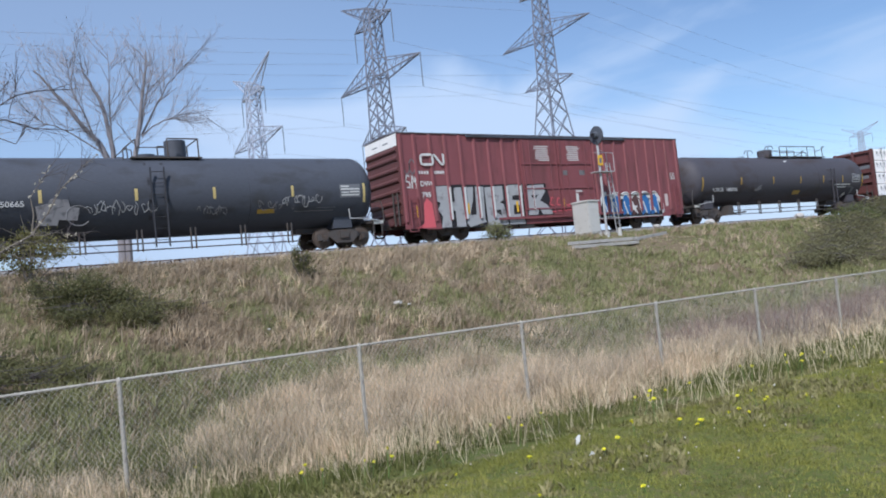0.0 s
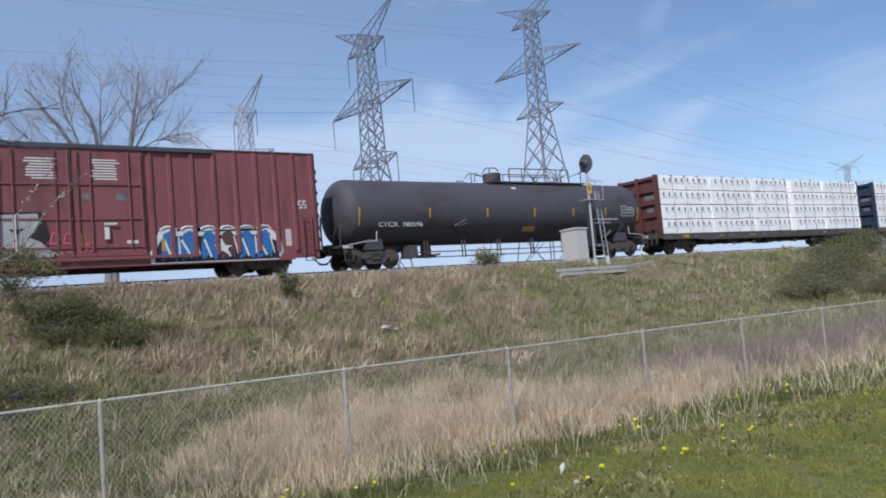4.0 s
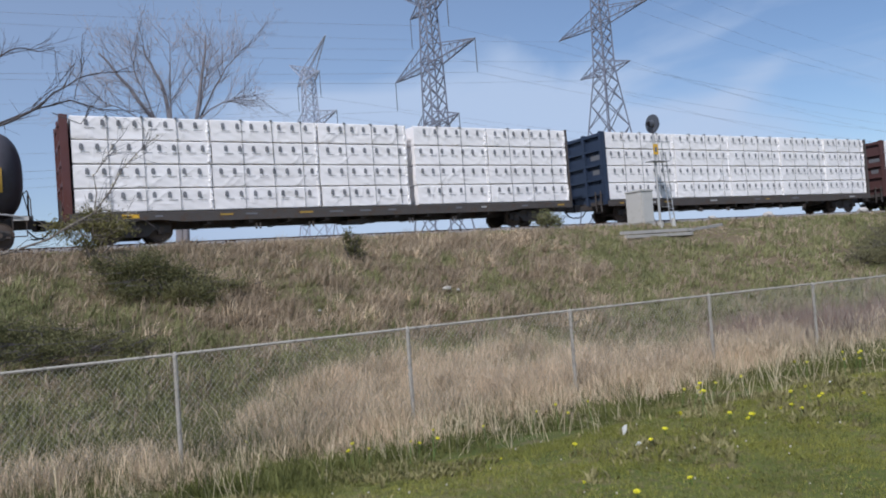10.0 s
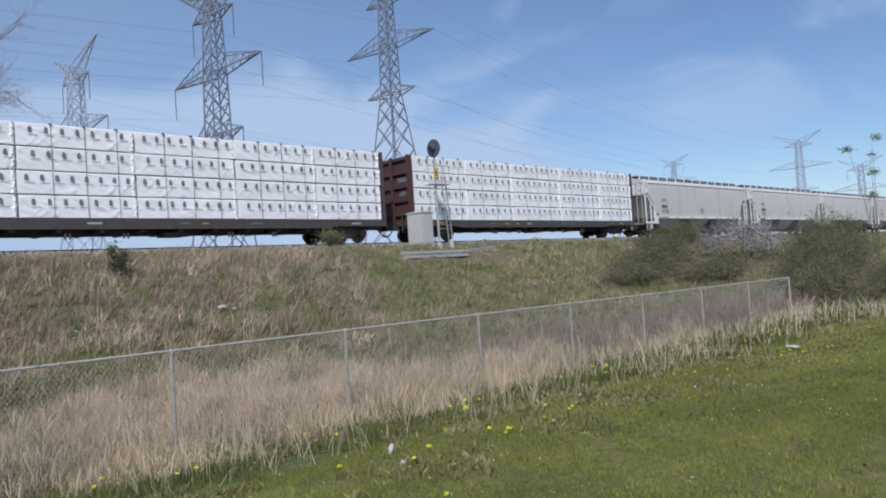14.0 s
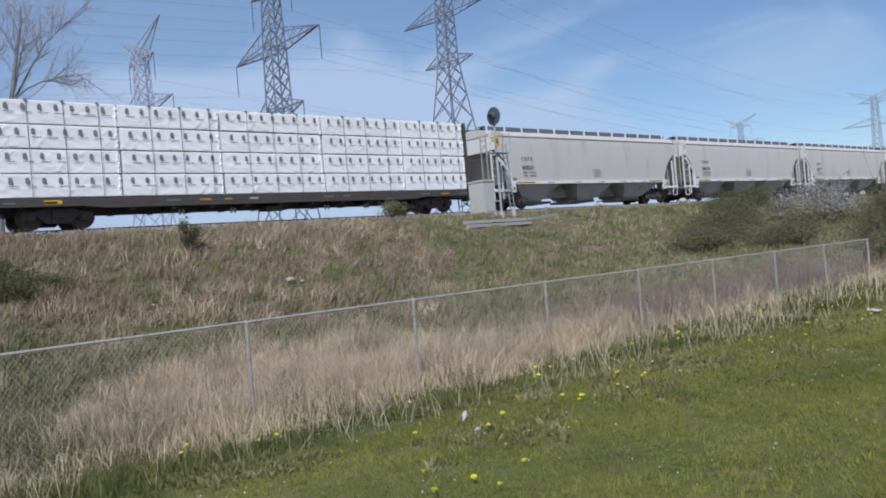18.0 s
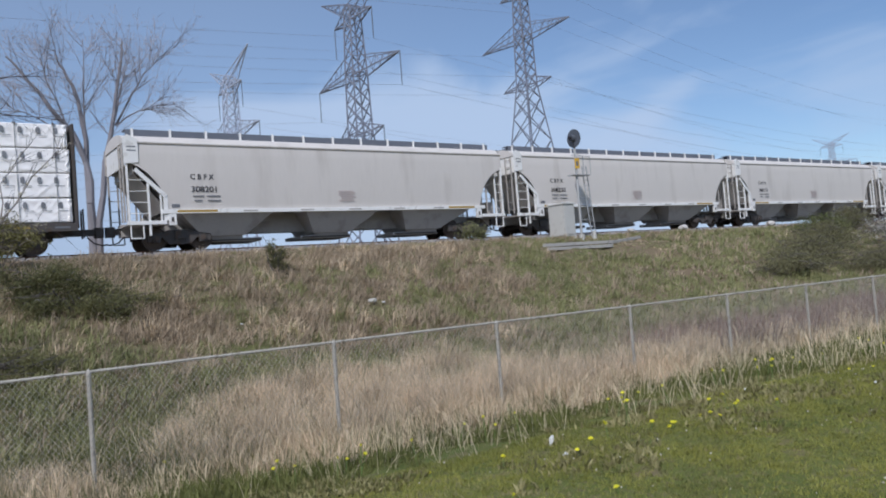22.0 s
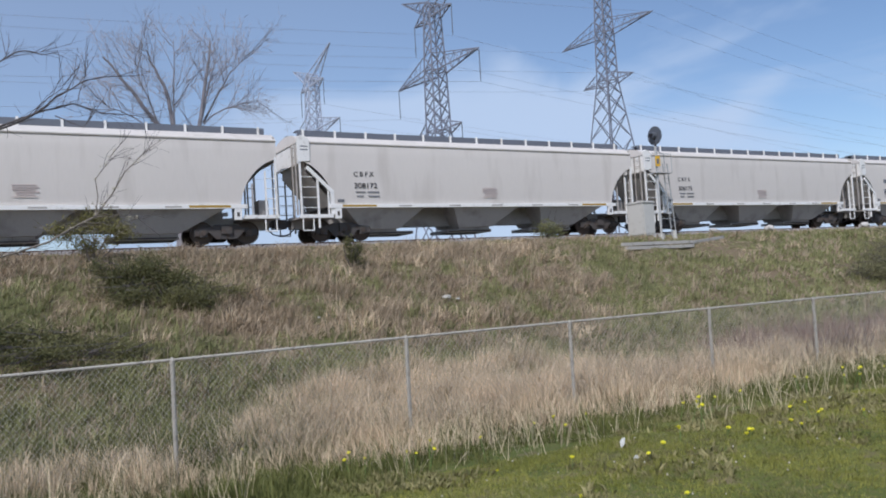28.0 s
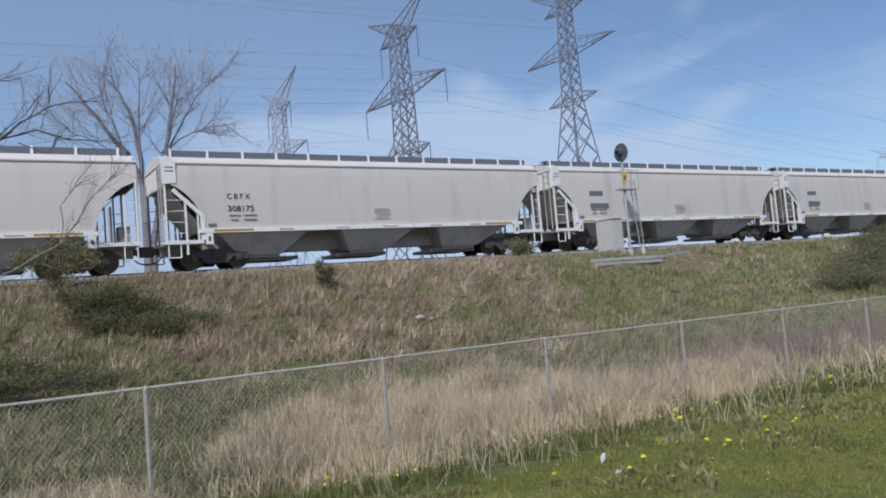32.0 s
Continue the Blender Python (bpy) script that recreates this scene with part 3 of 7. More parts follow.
# ---- signal ----
def build_signal():
    sy = 28.2
    # relay cabinet on concrete feet
    cx0, cx1, cy0, cy1 = 27.28, 28.0, sy - 0.35, sy + 0.75
    gz = 3.40
    cab = thing("relay_cabinet", "pale grey steel relay cabinet on concrete blocks beside the signal", "cabinet", at=(cx0, cy0, gz))
    w, d, h = cx1 - cx0, cy1 - cy0, 1.83
    part("body", Geo().box(0, w, 0, d, 0.18, h - 0.06), M_CASE, cab)
    part("roof", Geo().rings([[(-0.05, -0.05, h - 0.06), (w + 0.05, -0.05, h - 0.06), (w + 0.05, d + 0.05, h - 0.06), (-0.05, d + 0.05, h - 0.06)], [(-0.05, -0.05, h), (w + 0.05, -0.05, h), (w + 0.05, d + 0.05, h), (-0.05, d + 0.05, h)], [(0.15, 0.2, h + 0.05), (w - 0.15, 0.2, h + 0.05), (w - 0.15, d - 0.2, h + 0.05), (0.15, d - 0.2, h + 0.05)]]), M_CASE, cab)
    dr = part("door", Geo().box(-0.025, -0.003, 0.06, d - 0.06, 0.24, h - 0.12), M_CASE, cab)
    part("handle", Geo().rod((-0.05, d - 0.16, 0.95), (-0.05, d - 0.16, 1.12), 0.012), M_STEEL, dr, "steel door handle")
    for k in (0.45, 1.45):
        part("hinge", Geo().rod((-0.03, 0.05, k), (-0.03, 0.05, k + 0.12), 0.018), M_CASE, dr)
    sd = part("side_panel", Geo().box(0.06, w - 0.06, -0.02, -0.003, 0.26, h - 0.14), M_CASE, cab)
    part("vent", Geo().box(0.2, w - 0.2, -0.028, -0.02, 1.35, 1.5), M_CASE, sd)
    for x in (0.08, w - 0.24):
        for y in (0.05, d - 0.25):
            part("foot", Geo().box(x, x + 0.16, y, y + 0.2, -0.35, 0.18), M_CONC, cab, "concrete foot")
    # signal mast
    mx, my, mz = 28.75, sy, 3.3
    sg = thing("railway_signal", "railway signal mast with round dark head, ladder and yellow plate", "signal", at=(mx, my, mz))
    part("base", Geo().rod((0, 0, -0.4), (0, 0, 0.35), 0.22, 12, 0.16), M_CONC, sg, "concrete base")
    part("mast", Geo().rod((0, 0, 0.3), (0, 0, 4.75), 0.065, 12), M_STEEL, sg, "galvanised mast", smooth=True)
    hd = Vector((1.0, -0.05, 0)).normalized()     # the head faces down the line
    hc = Vector((0.0, 0.0, 5.28))
    head = part("signal_head", Geo().rod(hc - hd * 0.03, hc + hd * 0.03, 0.47, 28).rod(hc - hd * 0.03, hc - hd * 0.22, 0.20, 16, 0.16), M_DISC, sg, "round dark backing disc")
    part("hood", Geo().rod(hc + hd * 0.03, hc + hd * 0.36, 0.13, 16), M_DISC, head)
    part("cable_box", Geo().box(-0.36, -0.14, -0.08, 0.08, 5.2, 5.36), M_SPRAYBLACK, head)
    part("bracket", Geo().rod((0, 0, 4.7), (0, 0, 5.0), 0.045), M_SPRAYBLACK, head)
    pl = part("number_plate", Geo().box(-0.16, 0.16, -0.10, -0.085, 3.72, 4.25), M_YELLOW, sg, "yellow plate")
    part("plate_mark", Geo().box(-0.08, 0.08, -0.104, -0.100, 3.85, 4.10), M_INKGREY, pl)
    # ladder and platform on the far side of the mast
    lx = 0.72
    lad = part("ladder", Geo().bar((lx - 0.20, 0.10, 3.9), (lx + 0.14, 0.10, -0.05), 0.04).bar((lx + 0.16, 0.16, 3.9), (lx + 0.50, 0.16, -0.05), 0.04), M_STEEL, sg)
    for i in range(14):
        z = 0.2 + i * 0.27
        o = 0.34 * (3.9 - z) / 3.95
        part("rung", Geo().rod((lx - 0.20 + o, 0.10, z), (lx + 0.16 + o, 0.16, z), 0.016, 6), M_STEEL, lad)
    part("platform", Geo().box(-0.35, 0.85, -0.18, 0.35, 3.38, 3.42), M_STEEL, sg)
    part("guard_rail", Geo().pipe([(0.0, 0.3, 4.45), (0.85, 0.3, 4.45), (0.85, 0.3, 3.4)], 0.018).pipe([(0.85, -0.18, 3.4), (0.85, -0.18, 4.35), (0.3, -0.18, 4.35)], 0.018).pipe([(0.0, 0, 4.6), (0.45, 0.1, 4.42), (0.85, 0.1, 4.40)], 0.015), M_STEEL, sg)
    for z in (1.1, 2.2):
        part("standoff", Geo().rod((0, 0, z), (lx + 0.2, 0.1, z), 0.018, 6), M_STEEL, sg)
    # small white concrete posts by the mast
    for i, (x, y) in enumerate(((29.15, 27.7), (28.05, 27.5), (27.5, 27.4))):
        m = thing("cable_marker", "short white concrete cable marker beside the signal", "marker", group="cable markers", at=(x, y, float(ground_z(x, y))))
        part("shaft", Geo().rod((0, 0, -0.1), (0, 0, 0.40 - 0.1 * i), 0.11, 10, 0.09), M_CASE, m)
    # old timbers and a pale slab that hold the signal's ground
    y = 25.6
    for k, (a, b) in enumerate((((23.7, y, 3.05), (27.9, y - 0.05, 3.07)), ((23.6, y - 0.35, 2.86), (27.6, y - 0.40, 2.87)), ((27.9, y, 3.03), (31.2, y + 1.0, 3.28)))):
        tb = thing("retaining_beam", "weathered grey retaining beam in the grass below the signal", "beam", group="retaining beams")
        part("beam", Geo().bar(a, b, 0.20, 0.14), M_CONC, tb)


build_signal()


# ---- power line ----
def lattice(name, sections, parent, w_leg, w_brace, panels, mat):
    """A four-legged tapering lattice body with crossed braces. sections: height and half width."""
    faces = (((-1, -1), (1, -1)), ((1, -1), (1, 1)), ((1, 1), (-1, 1)), ((-1, 1), (-1, -1)))
    for (z0, a0), (z1, a1), n in zip(sections, sections[1:], panels):
        for sx, sy in ((-1, -1), (1, -1), (1, 1), (-1, 1)):
            part("leg", Geo().bar((sx * a0, sy * a0, z0), (sx * a1, sy * a1, z1), w_leg), mat, parent)
        g = Geo()
        # panels grow taller towards the foot
        steps = [0.0]
        for k in range(n):
            steps.append(steps[-1] + a0 + (a1 - a0) * (k + 0.5) / n)
        steps = [q / steps[-1] for q in steps]
        for ta, tb in zip(steps, steps[1:]):
            za, zb = z0 + (z1 - z0) * ta, z0 + (z1 - z0) * tb
            aa, ab = a0 + (a1 - a0) * ta, a0 + (a1 - a0) * tb
            for p, q in faces:
                g.bar((p[0] * aa, p[1] * aa, za), (q[0] * ab, q[1] * ab, zb), w_brace)
                g.bar((q[0] * aa, q[1] * aa, za), (p[0] * ab, p[1] * ab, zb), w_brace)
        for p, q in faces:
            g.bar((p[0] * a1, p[1] * a1, z1), (q[0] * a1, q[1] * a1, z1), w_brace)
        part(name, g, mat, parent)


def build_tower(x, y, zarm, base=-0.5, strings=True, mat=M_TOWER, label="tall grey lattice steel power tower with three cross arms"):
    """zarm: height of the widest arm. The arms reach across the line, along y. strings: hanging insulators, or a strain tower without."""
    tw = thing("power_tower", label, "power tower", group="power line towers", at=(x, y, base))
    h = zarm - base
    secs = [(0, 0.95 + (h - 6.4) * 0.118), (h - 6.4, 0.95), (h, 0.84), (h + 7.1, 0.62)]
    lattice("bracing", secs, tw, 0.12, 0.095, (max(4, int((h - 6.4) / 3.4)), 4, 5), mat)
    for z, r, a in ((-6.4, 4.7, 0.95), (0.0, 8.6, 0.84), (5.9, 4.0, 0.65)):
        zz = h + z
        n = 5 if r > 6 else 3
        rise = 1.35 * r / 8.5 + 0.25
        for sd in (-1, 1):
            g = Geo()
            tip = Vector((0, sd * r, zz))
            ends = []
            for sx in (-1, 1):
                lo, hi = Vector((sx * a, sd * a, zz - 0.35)), Vector((sx * a, sd * a, zz + rise))
                g.bar(lo, tip, 0.115)
                g.bar(hi, tip, 0.085)
                for k in range(1, n):
                    g.bar(lo.lerp(tip, k / n), hi.lerp(tip, (k - 0.5) / n), 0.045)
                    g.bar(lo.lerp(tip, k / n), hi.lerp(tip, (k + 0.5) / n), 0.045)
                ends.append((lo, hi))
            for k in range(1, n):
                g.bar(ends[0][0].lerp(tip, k / n), ends[1][0].lerp(tip, (k - 1) / n), 0.045)
            am = part("cross_arm", g, mat, tw)
            if not strings:
                continue
            ins = Geo()
            for k in range(10):
                zk = zz - 0.25 - k * 0.29
                ins.rod((0, sd * r, zk), (0, sd * r, zk - 0.12), 0.075, 8, 0.05)
            ins.rod((0, sd * r, zz), (0, sd * r, zz - 3.3), 0.035, 6)
            part("insulator_string", ins, M_INSUL, am)
    for sd in (-1, 1):
        g = Geo()
        tip = Vector((0, sd * 6.7, h + 9.5))
        for sx in (-1, 1):
            lo, hi = Vector((sx * 0.62, sd * 0.62, h + 6.1)), Vector((sx * 0.5, -sd * 0.3, h + 7.3))
            g.bar(lo, tip, 0.095)
            g.bar(hi, tip, 0.085)
            for k in range(1, 5):
                g.bar(lo.lerp(tip, k / 5), hi.lerp(tip, (k - 0.5) / 5), 0.045)
                g.bar(lo.lerp(tip, k / 5), hi.lerp(tip, (k + 0.5) / 5), 0.045)
        part("horn", g, mat, tw)
    return tw


def build_lines():
    lines = (((-205.0, 92.7, 22.0), (35.3, 92.7, 22.0), (276.0, 144.0, 33.5)), ((-200.0, 70.3, 24.2), (40.6, 70.3, 24.2), (260.0, 74.0, 21.0)), ((-170.0, 75.2, 33.0), (69.0, 75.2, 33.0), (223.8, 79.0, 26.3)))
    for k, line in enumerate(lines):
        for x, y, z in line:
            build_tower(x, y, z, strings=k < 2, mat=M_TOWERHAZE if k == 0 or x > 150 else M_TOWER)
        # cables: each span a sagging thin tube
        for (xa, ya, za), (xb, yb, zb) in zip(line, line[1:]):
            for dz, r in ((-6.4, 4.7), (0.0, 8.6), (5.9, 4.0)):
                for sd in (-1, 1):
                    drop = -3.3 if k < 2 else -0.1
                    pts = []
                    for i in range(25):
                        t = i / 24
                        pts.append((xa + (xb - xa) * t, ya + (yb - ya) * t + sd * r, za + (zb - za) * t + dz + drop - 5.0 * 4 * t * (1 - t)))
                    ring = [[(p[0], p[1] + 0.011 * math.cos(q), p[2] + 0.011 * math.sin(q)) for q in (0, 1.57, 3.14, 4.71)] for p in pts]
                    c = thing("power_cable", "thin sagging aluminium power cable between the towers", "cable", group="power cables")
                    part("strand", Geo().rings(ring), M_CABLE, c)


build_lines()


# ---- freight cars ----
WHEELS, CARS = [], []
WHEEL_R = 0.46


def wheelset_mesh():
    g = Geo()
    for s in (-1, 1):
        y = s * 0.755
        prof = [(-0.07, 0.10), (-0.07, 0.36), (-0.05, 0.40), (-0.07, WHEEL_R), (0.06, WHEEL_R - 0.005), (0.06, 0.40), (0.03, 0.37), (0.02, 0.16), (0.07, 0.12), (0.07, 0.10)]
        n = 24
        ring = [[(r * math.cos(2 * math.pi * i / n), y - s * o * 1.0, r * math.sin(2 * math.pi * i / n)) for i in range(n)] for o, r in prof]
        g.rings(ring)
        # balance holes make the turning visible
        for k in range(3):
            a = 2 * math.pi * k / 3
            c = (0.26 * math.cos(a), 0.26 * math.sin(a))
            g.rod((c[0], y - 0.03, c[1]), (c[0], y + 0.03, c[1]), 0.035, 6)
    g.rod((0, -1.02, 0), (0, 1.02, 0), 0.075, 10)
    for s in (-1, 1):
        g.rod((0, s * 1.0, 0), (0, s * 1.14, 0), 0.10, 10)
    return g.mesh("wheelset", M_WHEEL, True)


ME_WHEELSET = wheelset_mesh()


def frame_mesh():
    g = Geo()
    out = [(-1.22, 0.34), (-1.22, 0.60), (-0.75, 0.66), (-0.42, 0.78), (0.42, 0.78), (0.75, 0.66), (1.22, 0.60), (1.22, 0.34), (0.98, 0.36), (0.66, 0.48), (0.40, 0.22), (-0.40, 0.22), (-0.66, 0.48), (-0.98, 0.36)]
    for s in (-1, 1):
        g.slab(out, s * 1.0 - 0.07, s * 1.0 + 0.07)
        for x in (-0.89, 0.89):
            g.box(x - 0.14, x + 0.14, s * 1.0 - 0.10, s * 1.0 + 0.10, 0.30, 0.60)
    g.box(-0.20, 0.20, -1.15, 1.15, 0.42, 0.72)
    g.rod((0, 0, 0.72), (0, 0, 0.86), 0.2, 12)
    return g.mesh("truck", M_GRIME)


def spring_mesh():
    g = Geo()
    for x in (-0.22, 0.0, 0.22):
        for k in range(4):
            g.rod((x, 0, 0.26 + k * 0.05), (x, 0, 0.285 + k * 0.05), 0.09, 8)
    return g.mesh("springs", M_GRIME)


ME_TRUCK, ME_SPRING = frame_mesh(), spring_mesh()


def trucks(car, xs):
    for x in xs:
        t = part("truck", ME_TRUCK, M_GRIME, car, "rusty black cast truck frame", at=(x, 0, 0))
        for s in (-1, 1):
            part("spring_nest", ME_SPRING, M_GRIME, t, at=(0, s * 1.0, 0))
        for dx in (-0.89, 0.89):
            w = part("wheelset", ME_WHEELSET, M_WHEEL, t, at=(dx, 0, WHEEL_R))
            WHEELS.append((w, dx))


def couplers(car, half, inner):
    for s in (-1, 1):
        g = Geo()
        g.box(min(s * inner, s * (half - 0.1)), max(s * inner, s * (half - 0.1)), -0.11, 0.11, 0.72, 0.96)
        g.box(min(s * (half - 0.28), s * (half + 0.02)), max(s * (half - 0.28), s * (half + 0.02)), -0.19, 0.19, 0.64, 1.02)
        c = part("coupler", g, M_GRIME, car)
        hz = Geo().pipe([(s * (half - 0.6), -0.25, 0.66), (s * (half - 0.35), -0.3, 0.40), (s * (half - 0.05), -0.28, 0.32), (s * (half + 0.1), -0.25, 0.36)], 0.03)
        part("air_hose", hz, M_SPRAYBLACK, c)


def ladder(name, car, x, y, z0, z1, w, mat, n=None, along="x"):
    g = Geo()
    d = Vector((w / 2, 0, 0)) if along == "x" else Vector((0, w / 2, 0))
    c = Vector((x, y, 0))
    for s in (-1, 1):
        g.bar(c + d * s + Vector((0, 0, z0)), c + d * s + Vector((0, 0, z1)), 0.055)
    n = n or int((z1 - z0) / 0.38)
    lad = part(name, g, mat, car)
    r = Geo().rod(-d, d, 0.016, 6).mesh("rung", mat)
    for i in range(n):
        part("rung", r, mat, lad, at=(x, y, z0 + (i + 0.6) * (z1 - z0) / n))
    return lad


# -- boxcar
def build_boxcar():
    car = thing("boxcar", "weathered oxide-red steel boxcar with sprayed graffiti on its side", "boxcar")
    H, yb, zb, zt = 9.49, 1.50, 0.78, 4.98
    part("body", Geo().box(-H, H, -yb, yb, zb + 0.06, zt), M_RED, car)
    part("roof", Geo().rings([[(x, -yb - 0.04, zt), (x, -yb - 0.04, zt + 0.05), (x, 0, zt + 0.16), (x, yb + 0.04, zt + 0.05), (x, yb + 0.04, zt)] for x in (-H - 0.03, H + 0.03)]), M_ROOF, car, "dull dark steel roof")
    for i in range(14):
        x = -H + 0.8 + i * (2 * H - 1.6) / 13
        part("roof_rib", Geo().rings([[(x - 0.04, -yb, zt + 0.055), (x - 0.04, 0, zt + 0.185), (x - 0.04, yb, zt + 0.055)], [(x + 0.04, -yb, zt + 0.055), (x + 0.04, 0, zt + 0.185), (x + 0.04, yb, zt + 0.055)]], cap=True), M_ROOF, car)
    # side sill, deeper between the trucks
    for s in (-1, 1):
        part("side_sill", Geo().slab([(-H, zb + 0.12), (-H, 0.58), (-8.4, 0.58), (-8.3, 0.52), (8.3, 0.52), (8.4, 0.58), (H, 0.58), (H, zb + 0.12)], s * (yb - 0.015) - 0.017, s * (yb - 0.015) + 0.017), M_RED, car)
    # vertical posts; the doorway takes the middle
    post = Geo().rings([[(-0.10, -0.0, z), (-0.055, -0.075, z), (0.055, -0.075, z), (0.10, 0.0, z)] for z in (zb + 0.12, zt - 0.03)]).mesh("side_post", M_RED)
    for x in (-9.37, -8.63, -7.77, -6.93, -6.07, -5.22, -4.38, -3.53, -2.67, 2.72, 3.43, 4.28, 5.14, 6.00, 6.86, 7.67, 8.49, 9.35):
        part("side_post", post, M_RED, car, at=(x, -yb, 0))
    # two sliding doors with rods, rails and panels
    for x0, x1, st in ((-2.45, -0.02, -1.55), (0.03, 2.46, 0.60)):
        d = part("door", Geo().box(x0, x1, -yb - 0.07, -yb - 0.004, zb + 0.14, zt - 0.15), M_RED, car, "oxide red door with lock rods")
        for z in (1.25, 2.28, 3.55):
            part("door_rail", Geo().box(x0, x1, -yb - 0.115, -yb - 0.073, z - 0.035, z + 0.035), M_RED, d)
        for x in (x0 + 0.55, x1 - 0.55, x0 + 0.12, x1 - 0.12):
            part("lock_rod", Geo().rod((x, -yb - 0.14, zb + 0.4), (x, -yb - 0.14, zt - 0.2), 0.026, 6), M_RED, d)
        part("stencil_block", stencil(st, st + 1.12, 3.72, 4.52, -yb - 0.072, 8), M_LETTER, d, "rows of small pale stencilled lines")
    part("door_track", Geo().box(-4.2, 4.4, -yb - 0.13, -yb - 0.076, zb + 0.0, zb + 0.11), M_RED, car)
    part("door_lever", Geo().box(0.98, 1.14, -yb - 0.18, -yb - 0.145, 1.52, 1.96).box(0.98, 1.42, -yb - 0.18, -yb - 0.145, 2.05, 2.12), M_LETTER, car, "white door lever plate")
    part("door_label", Geo().box(1.75, 2.15, -yb - 0.082, -yb - 0.076, 1.35, 1.47), M_LETTER, car)
    part("door_label", Geo().box(0.30, 0.62, -yb - 0.080, -yb - 0.074, 2.95, 3.2).box(1.45, 1.85, -yb - 0.080, -yb - 0.074, 2.95, 3.2), M_SILVERDIM, car)
    part("upper_door_track", Geo().box(-5.7, 5.1, -yb - 0.13, -yb - 0.045, zt - 0.13, zt - 0.01), M_BLACK, car, "dark upper door track")
    for x in (-9.05, 9.05):
        part("side_step", Geo().pipe([(x - 0.22, -yb - 0.02, zb + 0.1), (x - 0.22, -yb - 0.02, zb - 0.32), (x + 0.22, -yb - 0.02, zb - 0.32), (x + 0.22, -yb - 0.02, zb + 0.1)], 0.025), M_RED, car)
    # ends: pressed steel with horizontal ribs, white band on top
    for s in (-1, 1):
        x = s * H
        e = part("end_wall", Geo().box(min(x, x + s * 0.05), max(x, x + s * 0.05), -yb, yb, zb + 0.1, zt - 0.002), M_ENDRED, car)
        for z in (1.35, 1.85, 2.35, 2.85, 3.35, 3.85, 4.25):
            part("end_rib", Geo().rings([[(x + s * 0.052, y, z - 0.13), (x + s * 0.14, y, z - 0.04), (x + s * 0.14, y, z + 0.04), (x + s * 0.052, y, z + 0.13)] for y in (-yb + 0.06, yb - 0.06)]), M_ENDRED, e)
        part("end_band", Geo().box(min(x + s * 0.052, x + s * 0.062), max(x + s * 0.052, x + s * 0.062), -yb, yb, zt - 0.55, zt), M_WHITE, e, "white painted top band")
        part("band_mark", Geo().box(min(x + s * 0.062, x + s * 0.066), max(x + s * 0.062, x + s * 0.066), -0.75, -0.25, zt - 0.33, zt - 0.27).box(min(x + s * 0.062, x + s * 0.066), max(x + s * 0.062, x + s * 0.066), 0.3, 0.8, zt - 0.33, zt - 0.27), M_INKGREY, e)
        ladder("end_ladder", car, x + s * 0.2, -yb + 0.35, zb, zb + 1.5, 0.4, M_GRIME, 4, along="y")
    ladder("side_ladder", car, -9.0, -yb - 0.12, zb - 0.1, zb + 1.3, 0.40, M_RED, 4)
    ladder("side_ladder", car, 8.95, -yb - 0.12, zb - 0.1, zb + 1.6, 0.40, M_RED, 5)
    part("centre_sill", Geo().box(-8.6, 8.6, -0.3, 0.3, 0.62, 1.05), M_GRIME, car)
    for x in (-4.6, -2.3, 0, 2.3, 4.6):
        part("cross_bearer", Geo().box(x - 0.1, x + 0.1, -1.4, 1.4, 0.72, 1.05), M_GRIME, car)
    part("brake_rigging", Geo().box(-2.2, -1.4, -0.9, -0.3, 0.45, 0.8).rod((-3.5, -0.6, 0.6), (3.5, -0.6, 0.6), 0.03).box(1.2, 1.9, -1.1, -0.5, 0.5, 0.8), M_GRIME, car)
    trucks(car, (-6.88, 7.02))
    couplers(car, 10.33, 8.4)
    for x0, x1 in ((-4.1, -3.75), (-2.95, -1.85)):
        part("sill_bracket", Geo().slab([(x0, 0.54), (x0 + 0.12, 0.36), (x1 - 0.12, 0.36), (x1, 0.54)], -yb + 0.06, -yb + 0.12), M_GRIME, car)
    # markings
    y = -yb - 0.004
    part("emblem", emblem(-8.39, 3.53, y - 0.08), M_LETTER, car, "white ribbon-like painted emblem")
    for mx in [-8.53 + 0.15 * k for k in range(4)] + [-7.68 + 0.12 * k for k in range(5)]:
        part("small_mark", Geo().box(mx, mx + 0.09, y - 0.006, y, 3.10, 3.24), M_LETTER, car)
    letters("DWC", 0.33, M_LETTER, car, (-8.50, y - 0.012, 2.54))
    letters("795", 0.33, M_LETTER, car, (-8.46, y - 0.012, 2.02))
    letters("808", 0.31, M_LETTERDIM, car, (-7.58, y - 0.016, 2.03))
    graffiti(car, y)
    CARS.append((car, 27.57))


def stencil(x0, x1, z0, z1, y, rows):
    rnd = random.Random(int((x0 + z0) * 100))
    g = Geo()
    dz = (z1 - z0) / rows
    for i in range(rows):
        a = x0 + rnd.uniform(0, 0.25) * (x1 - x0)
        b = x1 - rnd.uniform(0, 0.25) * (x1 - x0)
        g.box(a, b, y - 0.004, y, z0 + i * dz, z0 + i * dz + dz * 0.5)
    return g


